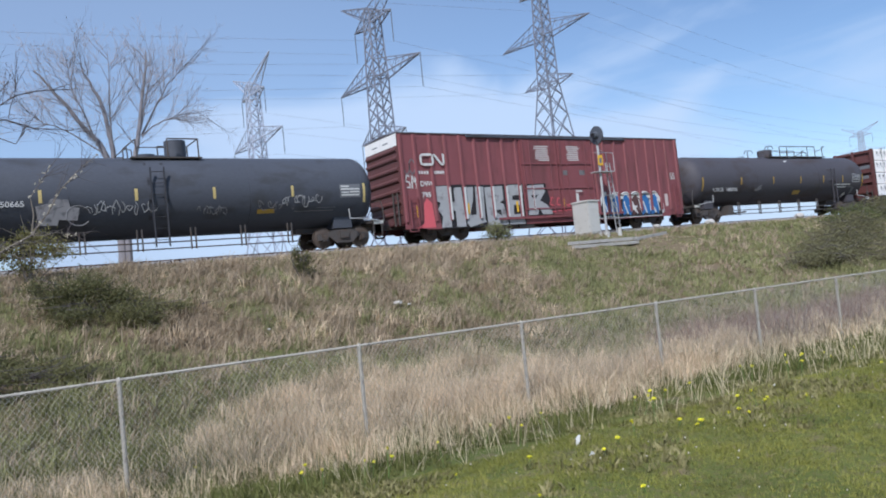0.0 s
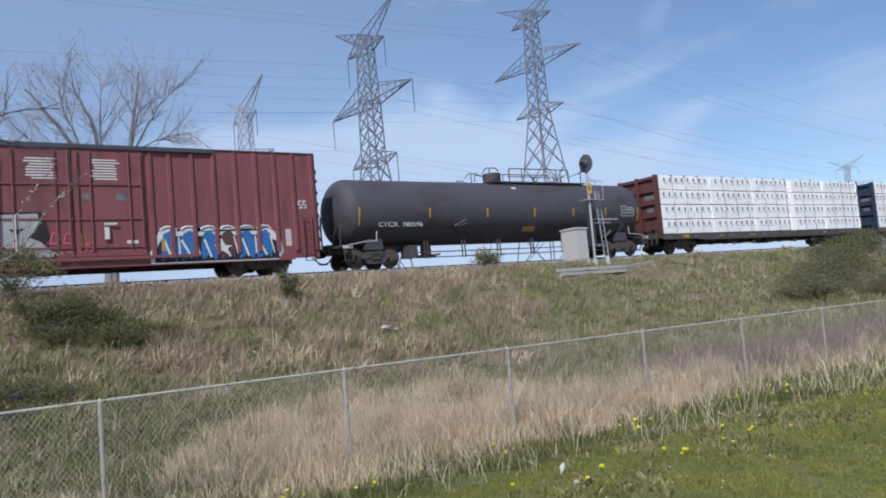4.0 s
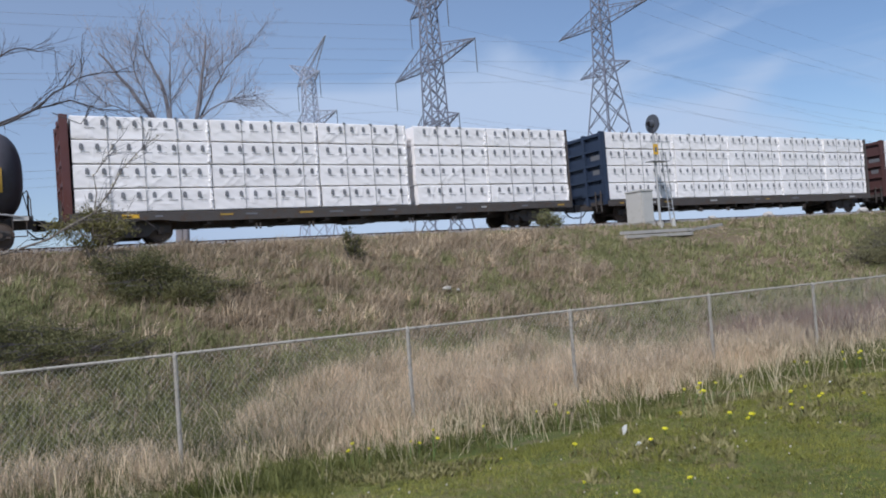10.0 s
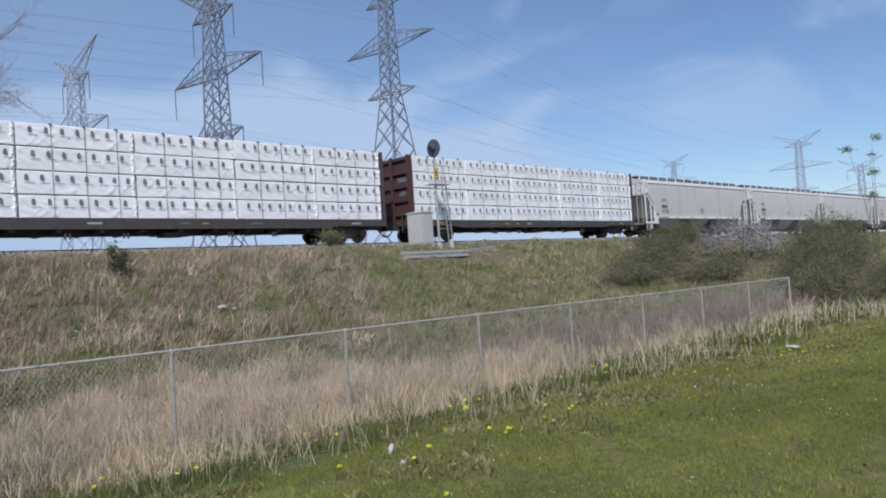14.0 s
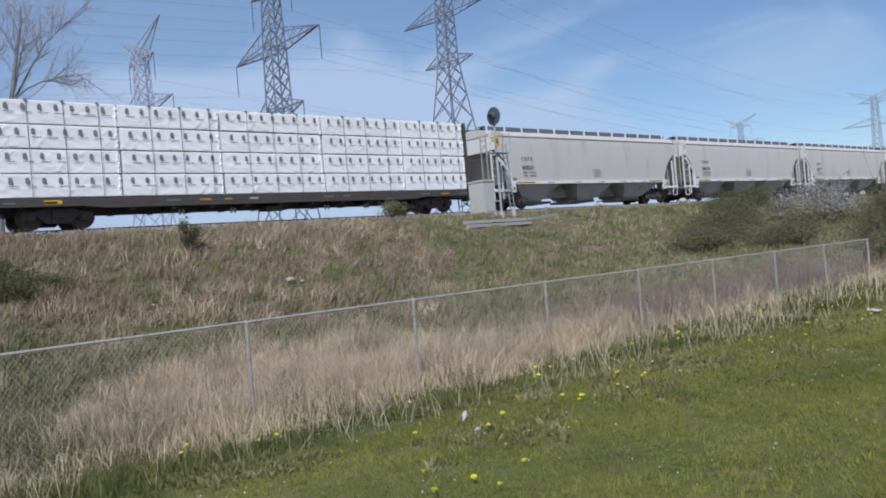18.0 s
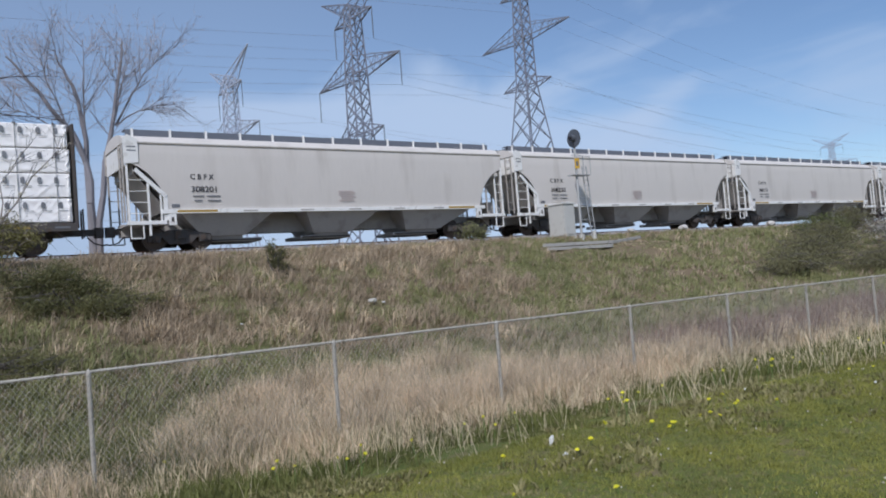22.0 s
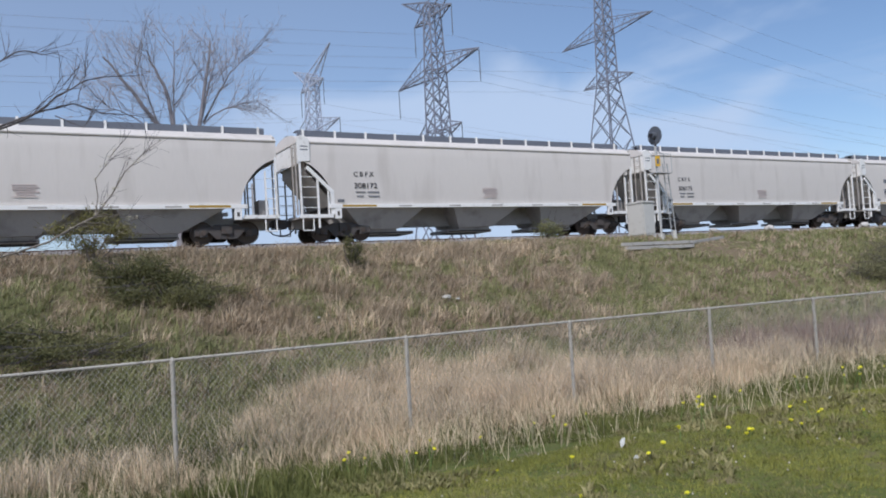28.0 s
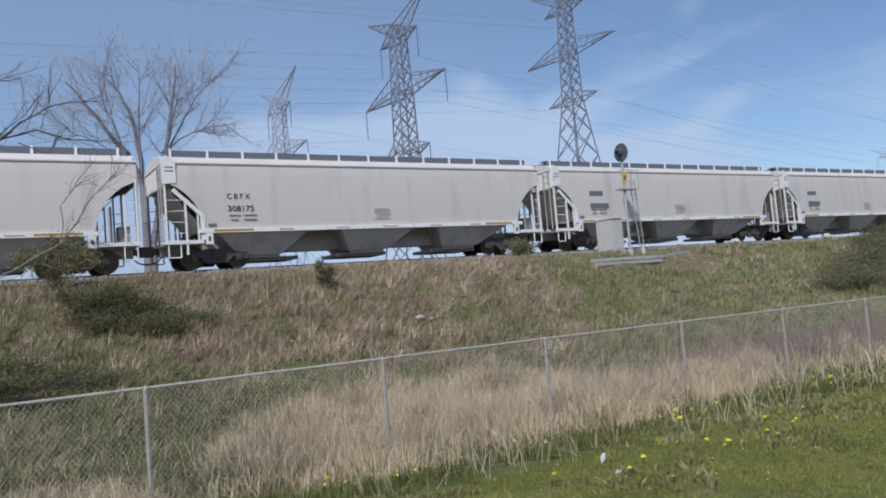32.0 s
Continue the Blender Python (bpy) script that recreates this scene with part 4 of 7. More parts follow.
def emblem(x, z, y):
    """One bent ribbon stroke."""
    g = Geo()
    pts = [(0.60, 0.46), (0.08, 0.46), (0.0, 0.38), (0.0, 0.08), (0.08, 0.0), (0.58, 0.0), (0.66, 0.08), (0.66, 0.38), (0.72, 0.46), (0.80, 0.42), (1.10, 0.04), (1.18, 0.0), (1.26, 0.06), (1.26, 0.50)]
    for a, b in zip(pts, pts[1:]):
        g.bar((x + a[0], y, z + a[1]), (x + b[0], y, z + b[1]), 0.11, 0.008, up=(0, 1, 0))
    return g


def graffiti(car, y):
    """Blocky silver letters with dark gaps, a pink patch, and a blue and white piece near the other end."""
    y -= 0.003

    yp = y - 0.08
    yd = y - 0.075
    part("dark_field", Geo().slab([(-7.52, 0.50), (-7.80, 2.54), (-6.4, 2.58), (-4.6, 2.54), (-2.45, 2.56), (-2.45, 0.50)], y - 0.003, y), M_SPRAYBLACK, car, "black outline of sprayed block letters")
    part("dark_field", Geo().slab([(-2.36, 0.92), (-2.36, 2.52), (-1.0, 2.54), (-0.78, 1.62), (-0.95, 1.45), (-0.60, 1.1), (-0.62, 0.92)], yd - 0.003, yd), M_SPRAYBLACK, car, "black outline of sprayed block letters")
    blocks = [
        [(-7.76, 2.50), (-7.02, 2.53), (-7.00, 1.76), (-6.67, 1.75), (-6.68, 2.43), (-6.24, 2.45), (-6.14, 0.56), (-6.68, 0.57), (-6.68, 1.34), (-6.98, 1.36), (-6.98, 0.58), (-7.54, 0.57), (-7.43, 1.09), (-7.65, 1.42), (-7.48, 1.74), (-7.72, 1.82)],
        [(-6.14, 2.43), (-5.54, 2.45), (-5.62, 1.79), (-5.87, 1.09), (-5.48, 1.11), (-5.42, 2.46), (-4.93, 2.45), (-4.99, 0.84), (-4.90, 0.74), (-5.92, 0.52), (-6.08, 0.73), (-5.98, 1.13), (-6.12, 1.70)],
        [(-4.87, 2.41), (-3.76, 2.47), (-3.77, 1.77), (-4.0, 1.66), (-3.78, 1.56), (-3.58, 0.54), (-4.84, 0.56)],
        [(-3.48, 2.50), (-2.50, 2.52), (-2.50, 2.0), (-3.18, 1.98), (-3.21, 1.75), (-2.50, 1.72), (-2.74, 1.49), (-3.15, 1.51), (-3.19, 1.02), (-2.56, 1.05), (-2.51, 0.54), (-3.50, 0.54)]]
    for b in blocks:
        part("sprayed_shape", Geo().slab(b, y - 0.008, y - 0.0035), M_SILVER, car, "silver grey sprayed letter shape")
    part("sprayed_shape", Geo().slab([(-2.30, 2.44), (-1.16, 2.48), (-1.10, 2.10), (-1.48, 1.66), (-1.10, 1.48), (-0.70, 1.10), (-0.72, 0.95), (-1.36, 0.95), (-1.58, 1.32), (-1.70, 0.95), (-2.30, 0.95)], yd - 0.008, yd - 0.0035), M_SILVER, car, "silver grey sprayed letter shape")
    for tri, yy in ((((-4.49, 1.98), (-4.46, 1.75), (-4.20, 2.01)), y), (((-4.42, 1.29), (-3.97, 1.00), (-3.98, 1.30)), y), (((-2.05, 1.94), (-1.85, 1.72), (-1.55, 1.96)), yd)):
        part("letter_gap", Geo().slab(list(tri), yy - 0.012, yy - 0.0085), M_SPRAYBLACK, car)
    # sunlight on the post faces, laid on as white strips
    for bx in (-6.93, -6.07, -5.22, -4.38, -3.53, -2.67):
        part("white_streak", Geo().box(bx - 0.055, bx + 0.05, yp - 0.006, yp, 0.92, 2.44), M_LETTER, car, "white strip for the sunlit face of the side post")
    part("white_streak", Geo().box(-1.93, -1.84, yd - 0.075, yd - 0.068, 1.2, 2.42), M_LETTER, car)
    for bx in (-5.98, -2.98):
        part("yellow_tape", Geo().box(bx, bx + 0.12, y - 0.016, y - 0.012, 1.15, 1.68), M_YELLOW, car)
    part("reflector", Geo().box(-8.82, -8.72, y - 0.01, y - 0.004, 1.1, 1.65), M_YELLOW, car)
    part("yellow_tape", Geo().box(0.14, 0.24, yd - 0.012, yd - 0.008, 1.3, 1.75), M_YELLOW, car)
    part("pink_patch", Geo().slab([(-8.92, 0.60), (-8.64, 0.72), (-8.47, 0.82), (-8.40, 1.74), (-8.20, 1.97), (-7.96, 1.72), (-7.86, 0.60)], y - 0.005, y), M_PINK, car, "pink sprayed patch")
    part("pale_scrawl", scrawl(-9.30, 2.42, 0.60, 0.68, y - 0.01, 11), M_LETTER, car)
    part("pale_scrawl", scrawl(-9.3, 3.1, 0.6, 0.7, y - 0.01, 15), M_SILVERDIM, car)
    part("red_scrawl", scrawl(-0.85, 1.0, 0.85, 0.85, yd - 0.01, 5), M_PINK, car)
    part("red_scrawl", scrawl(0.1, 1.05, 0.55, 0.45, yd - 0.01, 6), M_PINK, car)
    part("pale_scrawl", scrawl(8.62, 2.62, 0.42, 0.42, y - 0.01, 3), M_LETTER, car)
    part("pale_block", Geo().box(8.0, 8.25, y - 0.006, y, 1.1, 1.8), M_PINKINK, car)

    def deep(pts):
        return [(x, 1.98 - (1.98 - z) * 1.20) for x, z in pts]
    # the blue piece: round tops, white rim, bright strokes
    n = 6
    cx = [3.28 + 0.76 * k for k in range(n)]
    rim = [(2.58, 0.80), (2.56, 1.15), (2.80, 1.62)]
    for c in cx:
        rim += [(c + 0.40 * math.cos(a), 1.74 + 0.20 * math.sin(a)) for a in (2.9, 2.2, 1.57, 0.95, 0.25)]
    rim += [(7.80, 1.45), (7.86, 1.05), (7.62, 0.80)]
    rim = deep(rim)
    part("sprayed_piece", Geo().slab(rim, y - 0.003, y), M_LETTER, car, "white rim of a sprayed piece")
    part("dark_field", Geo().slab(deep([(2.72, 0.83), (2.72, 1.12), (2.95, 1.52), (3.3, 1.66), (7.0, 1.66), (7.6, 1.42), (7.68, 0.83)]), y - 0.0055, y - 0.0032), M_SPRAYBLACK, car)
    for k, c in enumerate(cx):
        t = 0.06 * (-1) ** k
        part("sprayed_shape", Geo().slab(deep([(c - 0.33, 0.86), (c - 0.36 + t, 1.40), (c - 0.20, 1.74), (c + 0.06, 1.84), (c + 0.26, 1.66), (c + 0.36 + t, 1.20), (c + 0.26, 0.86), (c + 0.05 - t, 1.02)]), y - 0.009, y - 0.006), M_SPRAYBLUE if k != 3 else M_DARKRED, car, "blue sprayed letter shape" if k != 3 else "brown gap between the blue letters")
        w = Geo()
        w.bar((c - 0.24 + t, y - 0.012, 1.45), (c + 0.06, y - 0.012, 0.75), 0.085, 0.004, up=(0, 1, 0))
        w.bar((c + 0.30 + t, y - 0.012, 1.55), (c + 0.38, y - 0.012, 0.85), 0.06, 0.004, up=(0, 1, 0))
        w.pipe([(c + 0.34 * math.cos(a), y - 0.010, 1.74 + 0.22 * math.sin(a)) for a in (2.7, 2.1, 1.57, 1.0, 0.4)], 0.042, 4)
        part("white_stroke", w, M_LETTER, car)
    part("pale_star", Geo().slab([(5.30, 1.42), (5.42, 1.20), (5.70, 1.18), (5.48, 1.04), (5.55, 0.84), (5.30, 0.98), (5.08, 0.86), (5.15, 1.06), (4.98, 1.22), (5.20, 1.22)], y - 0.016, y - 0.012), M_LETTER, car)
    part("yellow_tape", Geo().box(3.0, 3.12, y - 0.018, y - 0.014, 1.05, 1.5), M_DIMYELLOW, car)


def glyphs(x, z, w, h, seed):
    """Strokes of unreadable sprayed signs: hooks, loops and bars side by side."""
    rnd = random.Random(seed)
    n = max(2, int(w / (h * 0.75)))
    out = []
    for i in range(n):
        cx, cz = x + w * (i + 0.5) / n, z + h * 0.5
        rw, rh = w / n * 0.55, h * rnd.uniform(0.36, 0.5)
        kind = rnd.randint(0, 2)
        if kind == 0:
            a0, a1 = rnd.uniform(0, 6), rnd.uniform(3.5, 6.2)
            out.append([(cx + rw * math.cos(a0 + a1 * k / 7), cz + rh * math.sin(a0 + a1 * k / 7)) for k in range(8)])
        elif kind == 1:
            out.append([(cx - rw * 0.6, cz - rh), (cx - rw * 0.4, cz + rh), (cx + rw * 0.2, cz - rh * 0.2), (cx + rw * 0.7, cz + rh * 0.8), (cx + rw * 0.8, cz - rh)])
        else:
            out.append([(cx + rw * 0.6, cz + rh * 0.8), (cx - rw * 0.3, cz + rh), (cx - rw * 0.7, cz), (cx + rw * 0.5, cz - rh * 0.1), (cx + rw * 0.6, cz - rh), (cx - rw * 0.5, cz - rh * 0.9)])
    return out


def scrawl(x, z, w, h, y, seed):
    g = Geo()
    for line in glyphs(x, z, w, h, seed):
        for a, b in zip(line, line[1:]):
            g.bar((a[0], y, a[1]), (b[0], y, b[1]), 0.055, 0.004, up=(0, 1, 0))
    return g


# -- tank cars
def build_tank(x0, half, R, zc, mat, label, style):
    car = thing("tank_car", label, "tank car")
    n = 48
    head, inset = 0.82, 1.72
    turn = np.linspace(0.02, math.pi / 2, 10)
    full = [(-half + head * (1 - math.cos(t)), R * math.sin(t) ** 0.8) for t in turn]
    full += [(x, R) for x in np.linspace(-half + 2.5, half - 2.5, 8)]
    full += [(half - head * (1 - math.cos(t)), R * math.sin(t) ** 0.8) for t in turn[::-1]]
    g = Geo().rings([[(x, r * math.cos(2 * math.pi * i / n), zc + r * math.sin(2 * math.pi * i / n)) for i in range(n)] for x, r in full])
    shell = part("shell", g, mat, car, "dark painted tank shell with faint weld seams", smooth=True)
    for x in (-half + head + 0.05, -half * 0.36, half * 0.36, half - head - 0.05):
        part("weld_band", Geo().rings([[(x + o, (R + e) * math.cos(2 * math.pi * i / n), zc + (R + e) * math.sin(2 * math.pi * i / n)) for i in range(n)] for o, e in ((-0.03, -0.01), (-0.02, 0.006), (0.02, 0.006), (0.03, -0.01))], cap=False), mat, shell, smooth=True)
    for s in (-1, 1):
        x = s * (half - inset)
        part("saddle", Geo().slab([(x - 0.45, 0.85), (x - 0.4, 1.35), (x + 0.4, 1.35), (x + 0.45, 0.85)], -1.05, 1.05), mat, car)
        part("stub_sill", Geo().box(min(s * (half - 3.6), s * (half + 0.25)), max(s * (half - 3.6), s * (half + 0.25)), -0.3, 0.3, 0.75, 1.2), M_GRIME, car)
        e = s * (half + 0.15)
        part("end_platform", Geo().box(min(e, e - s * 0.6), max(e, e - s * 0.6), -1.40, 1.40, 0.98, 1.05), M_GRIME, car)
        part("end_railing", Geo().pipe([(e, -1.38, 1.02), (e, -1.38, 1.62), (e - s * 0.10, -1.38, 1.95), (e - s * 0.2, -0.6, 1.95), (e, -0.5, 1.02)], 0.022), M_GRIME, car)
        part("end_railing", Geo().pipe([(e, 1.3, 1.05), (e, 1.3, 2.1), (e, 0.5, 2.1), (e, 0.5, 1.05)], 0.022), M_GRIME, car)
        part("step_plate", Geo().box(min(e - s * 0.08, e - s * 0.55), max(e - s * 0.08, e - s * 0.55), -1.46, -1.40, 0.92, 1.06), M_CASE, car, "pale grey step plate")
        part("end_handrail", Geo().pipe([(e - s * 0.3, -1.50, 1.05), (e - s * 1.15, -1.52, 1.18), (e - s * 1.72, -1.52, 1.20), (e - s * 1.75, -1.53, 1.62)], 0.03), M_STEEL, car, "pale grey grab rail")
        part("brake_step", Geo().pipe([(s * (half - 0.0), -1.42, 1.05), (s * (half - 0.0), -1.42, 0.38), (s * (half - 0.42), -1.42, 0.38), (s * (half - 0.42), -1.42, 1.05)], 0.022), M_GRIME, car)
    # two rods hang low along the near side on pairs of hangers
    reach = half - 3.85
    for z in (0.63, 0.38):
        part("side_rod", Geo().pipe([(-reach, -1.30, z), (reach, -1.30, z)], 0.028), M_GRIME, car)
    for i in range(6):
        x = -reach + 0.45 + i * (2 * reach - 0.9) / 5
        part("hanger", Geo().bar((x - 0.09, -1.30, 1.15), (x - 0.09, -1.30, 0.32), 0.05).bar((x + 0.09, -1.30, 1.15), (x + 0.09, -1.30, 0.32), 0.05), M_GRIME, car)
    part("valve_box", Geo().box(-reach - 0.45, -reach + 0.05, -1.2, -0.5, 0.40, 0.98), M_GRIME, car)
    part("outlet_valve", Geo().rod((-4.6, 0, 0.5), (-4.6, 0, 1.15), 0.26, 14).box(-5.1, -4.1, -0.14, 0.14, 0.46, 0.60).pipe([(-4.6, -1.2, 0.52), (-4.6, 0, 0.55)], 0.05), M_GRIME, car)
    trucks(car, (-half + inset, half - inset))
    couplers(car, half + 0.62, half - 0.9)

    def on_side(z, out=0.012):
        return -math.sqrt(max(0.01, (R + out) ** 2 - (z - zc) ** 2))

    def plate(x0, x1, z0, z1, out=0.012):
        return Geo().add([(x, on_side(z, out), z) for z in np.linspace(z0, z1, 4) for x in (x0, x1)], [(2 * k, 2 * k + 1, 2 * k + 3, 2 * k + 2) for k in range(3)])
    dome = style == "dome"
    ticks = (-7.6, -4.23, -1.04, 1.87, 5.12, 8.45) if dome else (-8.93, -5.2, -1.8, 1.26, 3.98, 6.41, 9.0)
    for k, x in enumerate(ticks):
        tall = k in (0, len(ticks) - 1)
        part("reflector", plate(x - 0.055, x + 0.055, 1.9 if tall else 2.21, 2.72 if tall else 2.66), M_TICK if dome else M_DIMYELLOW, car)
    zt = zc + R
    if dome:
        part("dome_housing", Geo().rod((0.93, 0, zt - 0.1), (0.93, 0, zt + 0.70), 0.42, 20), mat, car, "black cylindrical valve housing", smooth=True)
        part("manway", Geo().rod((-0.22, 0, zt - 0.1), (-0.22, 0, zt + 0.14), 0.36, 16).box(-0.1, 0.6, -0.5, 0.5, zt - 0.03, zt + 0.05), mat, car)
        part("walkway", Geo().box(-0.95, 1.75, -0.85, -0.45, zt - 0.12, zt - 0.07), M_GRIME, car)
        for sy in (-0.78, 0.78):
            part("railing", Geo().pipe([(0.44, sy, zt - 0.2), (0.44, sy, zt + 0.66), (1.63, sy, zt + 0.66), (1.63, sy, zt - 0.2)], 0.03), M_GRIME, car)
            part("railing", Geo().pipe([(-1.22, sy, zt - 0.2), (-1.22, sy, zt + 0.22), (-0.75, sy, zt + 0.62), (-0.72, sy, zt - 0.1)], 0.026), M_GRIME, car)
            part("railing", Geo().pipe([(-1.22, sy, zt + 0.20), (-0.92, sy, zt + 0.20), (-0.90, sy, zt - 0.1)], 0.02), M_GRIME, car)
        part("crossbar", Geo().pipe([(1.63, -0.78, zt + 0.66), (1.63, 0.78, zt + 0.66)], 0.026).pipe([(-0.72, -0.78, zt + 0.30), (0.44, -0.78, zt + 0.30)], 0.02), M_GRIME, car)
        ladder("side_ladder", car, -0.24, -R - 0.06, 0.45, zc + 0.95, 0.50, M_INK, 7)
        for k in (-0.55, 0.07):
            part("ladder_strap", plate(k - 0.05, k + 0.05, 1.5, zt - 0.35, 0.03), M_INK, car)
        part("placard", plate(7.29, 8.27, 2.11, 2.68), M_INKGREY, car, "grey placard of small pale lines")
        for x0p, x1p, z in ((7.33, 7.72, 2.56), (7.33, 8.22, 2.44), (7.75, 8.22, 2.32), (7.36, 7.7, 2.30), (7.36, 8.2, 2.19)):
            part("placard_line", plate(x0p, x1p, z, z + 0.06, 0.016), M_LETTER, car)
        # faded graffiti: a grey field, outlined signs and a thin tag
        part("pale_field", Geo().slab([(-4.35, 1.42), (-4.4, 2.1), (-4.0, 2.18), (-3.9, 2.36), (-3.35, 2.30), (-3.3, 2.05), (-3.0, 2.0), (-3.1, 1.55), (-3.7, 1.6), (-3.75, 1.4)], -R - 0.014, -R + 0.03), M_SILVERDIM, car, "faded grey sprayed field")
        part("pale_ring", Geo().pipe([(-3.05 + 0.40 * math.cos(a), -R - 0.012, 1.72 + 0.36 * math.sin(a)) for a in np.linspace(0.2, 5.6, 14)], 0.022, 4), M_SILVERDIM, car)
        part("pale_scrawl", scrawl_on(-2.75, 1.74, 2.2, 0.52, on_side, 4), M_SILVER, car, "pale faded sprayed signs")
        part("pale_scrawl", scrawl_on(1.2, 1.62, 1.1, 0.34, on_side, 17), M_SILVERDIM, car)
        part("pale_scrawl", scrawl_on(3.6, 1.72, 1.5, 0.34, on_side, 23), M_SILVERDIM, car)
        part("pale_scrawl", scrawl_on(4.7, 1.85, 1.6, 0.46, on_side, 9), M_SILVER, car)
        part("dull_patch", plate(3.6, 4.35, 1.58, 1.74), M_DIMYELLOW, car)
        letters("250665", 0.27, M_LETTERDIM, car, (-5.62, on_side(2.2) - 0.02, 2.10), squash=1.1)
        part("small_text", Geo().add(*merge_plates([plate(5.2, 7.0, 1.60, 1.63), plate(6.2, 7.1, 1.72, 1.74)])), M_SILVERDIM, car)
    else:
        part("valve_housing", Geo().rod((-0.10, 0, zt - 0.1), (-0.10, 0, zt + 0.50), 0.47, 20), mat, car, "dark round valve housing", smooth=True)
        part("walkway", Geo().box(-0.9, 5.85, -0.80, -0.45, zt - 0.06, zt - 0.01), M_GRIME, car)
        part("walkway", Geo().box(-0.9, 5.85, 0.45, 0.80, zt - 0.06, zt - 0.01), M_GRIME, car)
        for y in (-0.78, 0.78):
            part("railing", Geo().pipe([(0.44, y, zt - 0.15), (0.44, y, zt + 0.60), (0.52, y, zt + 0.66), (4.62, y, zt + 0.68), (4.66, y, zt - 0.15)], 0.028), M_GRIME, car)
            part("low_rail", Geo().pipe([(0.36, y, zt + 0.24), (3.5, y, zt + 0.24), (3.65, y, zt - 0.1)], 0.024), M_GRIME, car)
            part("handrail", Geo().pipe([(-1.25, y, zt + 0.40), (-1.05, y, zt + 0.64), (-0.45, y, zt + 0.66), (-0.25, y, zt + 0.5)], 0.026), M_GRIME, car)
            part("handrail", Geo().pipe([(-0.85, y, zt + 0.66), (-0.85, y, zt - 0.15)], 0.026), M_GRIME, car)
            part("handrail", Geo().pipe([(-1.82, y, zt - 0.1), (-1.82, y, zt + 0.24), (-1.35, y, zt + 0.24), (-1.2, y, zt - 0.05)], 0.022), M_GRIME, car)
            part("brace", Geo().pipe([(4.65, y, zt + 0.30), (5.75, y, zt + 0.62)], 0.022), M_GRIME, car)
            part("end_post", Geo().pipe([(5.55, y, zt - 0.1), (5.55, y, zt + 0.66), (5.9, y, zt + 0.70)], 0.03), M_GRIME, car)
            for x in (1.30, 2.1, 3.72):
                part("railing_post", Geo().rod((x, y, zt - 0.15), (x, y, zt + (0.66 if x != 2.1 else 0.24)), 0.024, 6), M_GRIME, car)
        ladder("side_ladder", car, 5.15, -R - 0.06, 0.5, zc + 0.6, 0.42, mat, 7)
        part("side_strap", plate(4.6, 5.5, 1.5, 4.0, 0.03), mat, car)
        letters("CTCX  780596", 0.31, M_LETTERDIM, car, (-7.95, on_side(1.94) - 0.025, 1.84), squash=1.22)
        for x0p, x1p, z0p, z1p in ((7.66, 8.10, 2.73, 2.79), (8.02, 8.66, 2.64, 2.70), (7.66, 8.70, 2.18, 2.24), (7.66, 7.72, 2.24, 2.73), (8.64, 8.70, 2.24, 2.64), (7.8, 8.62, 2.34, 2.42), (8.05, 8.17, 2.48, 2.62), (8.24, 8.36, 2.48, 2.62), (8.44, 8.56, 2.48, 2.62), (7.78, 7.95, 2.48, 2.58)):
            part("placard_line", plate(x0p, x1p, z0p, z1p), M_SILVER, car)
        for x0p, x1p, z in ((5.43, 6.13, 2.02), (6.21, 7.08, 2.01), (7.13, 7.42, 2.0), (5.82, 6.15, 1.84), (6.22, 6.95, 1.83)):
            part("text_bar", plate(x0p, x1p, z, z + 0.08), M_LETTER, car)
        part("text_bar", plate(7.05, 7.75, 1.84, 1.91), M_INKGREY, car)
        part("text_bar", plate(5.8, 6.3, 1.66, 1.70), M_INKGREY, car)
        part("pale_scrawl", Geo().bar((-3.75, on_side(1.85) - 0.012, 1.82), (-3.1, on_side(2.1) - 0.012, 2.14), 0.05, 0.006, up=(0, 1, 0)).bar((-3.8, on_side(1.9) - 0.012, 1.98), (-3.4, on_side(1.8) - 0.012, 1.80), 0.04, 0.006, up=(0, 1, 0)).bar((-3.5, on_side(1.9) - 0.012, 1.84), (-3.0, on_side(1.9) - 0.012, 1.95), 0.035, 0.006, up=(0, 1, 0)), M_SILVERDIM, car)
        part("yellow_panel", plate(0.60, 1.41, 1.51, 1.75), M_DIMYELLOW, car, "dull yellow stencilled panel")
        part("white_label", plate(0.25, 0.55, 3.72, 3.82), M_LETTER, car)
        part("hazard_diamond", Geo().add([(7.12, on_side(1.20, 0.03), 1.18), (7.29, on_side(1.36, 0.03), 1.36), (7.12, on_side(1.54, 0.03), 1.54), (6.95, on_side(1.36, 0.03), 1.36)], [(0, 1, 2, 3)]), M_LETTER, car)
        part("number_box", plate(7.75, 8.05, 1.35, 1.85), M_INKGREY, car)
    CARS.append((car, x0))


def merge_plates(list_of):
    v, f = [], []
    for g in list_of:
        k = len(v)
        v += g.v
        f += [tuple(i + k for i in q) for q in g.f]
    return v, f


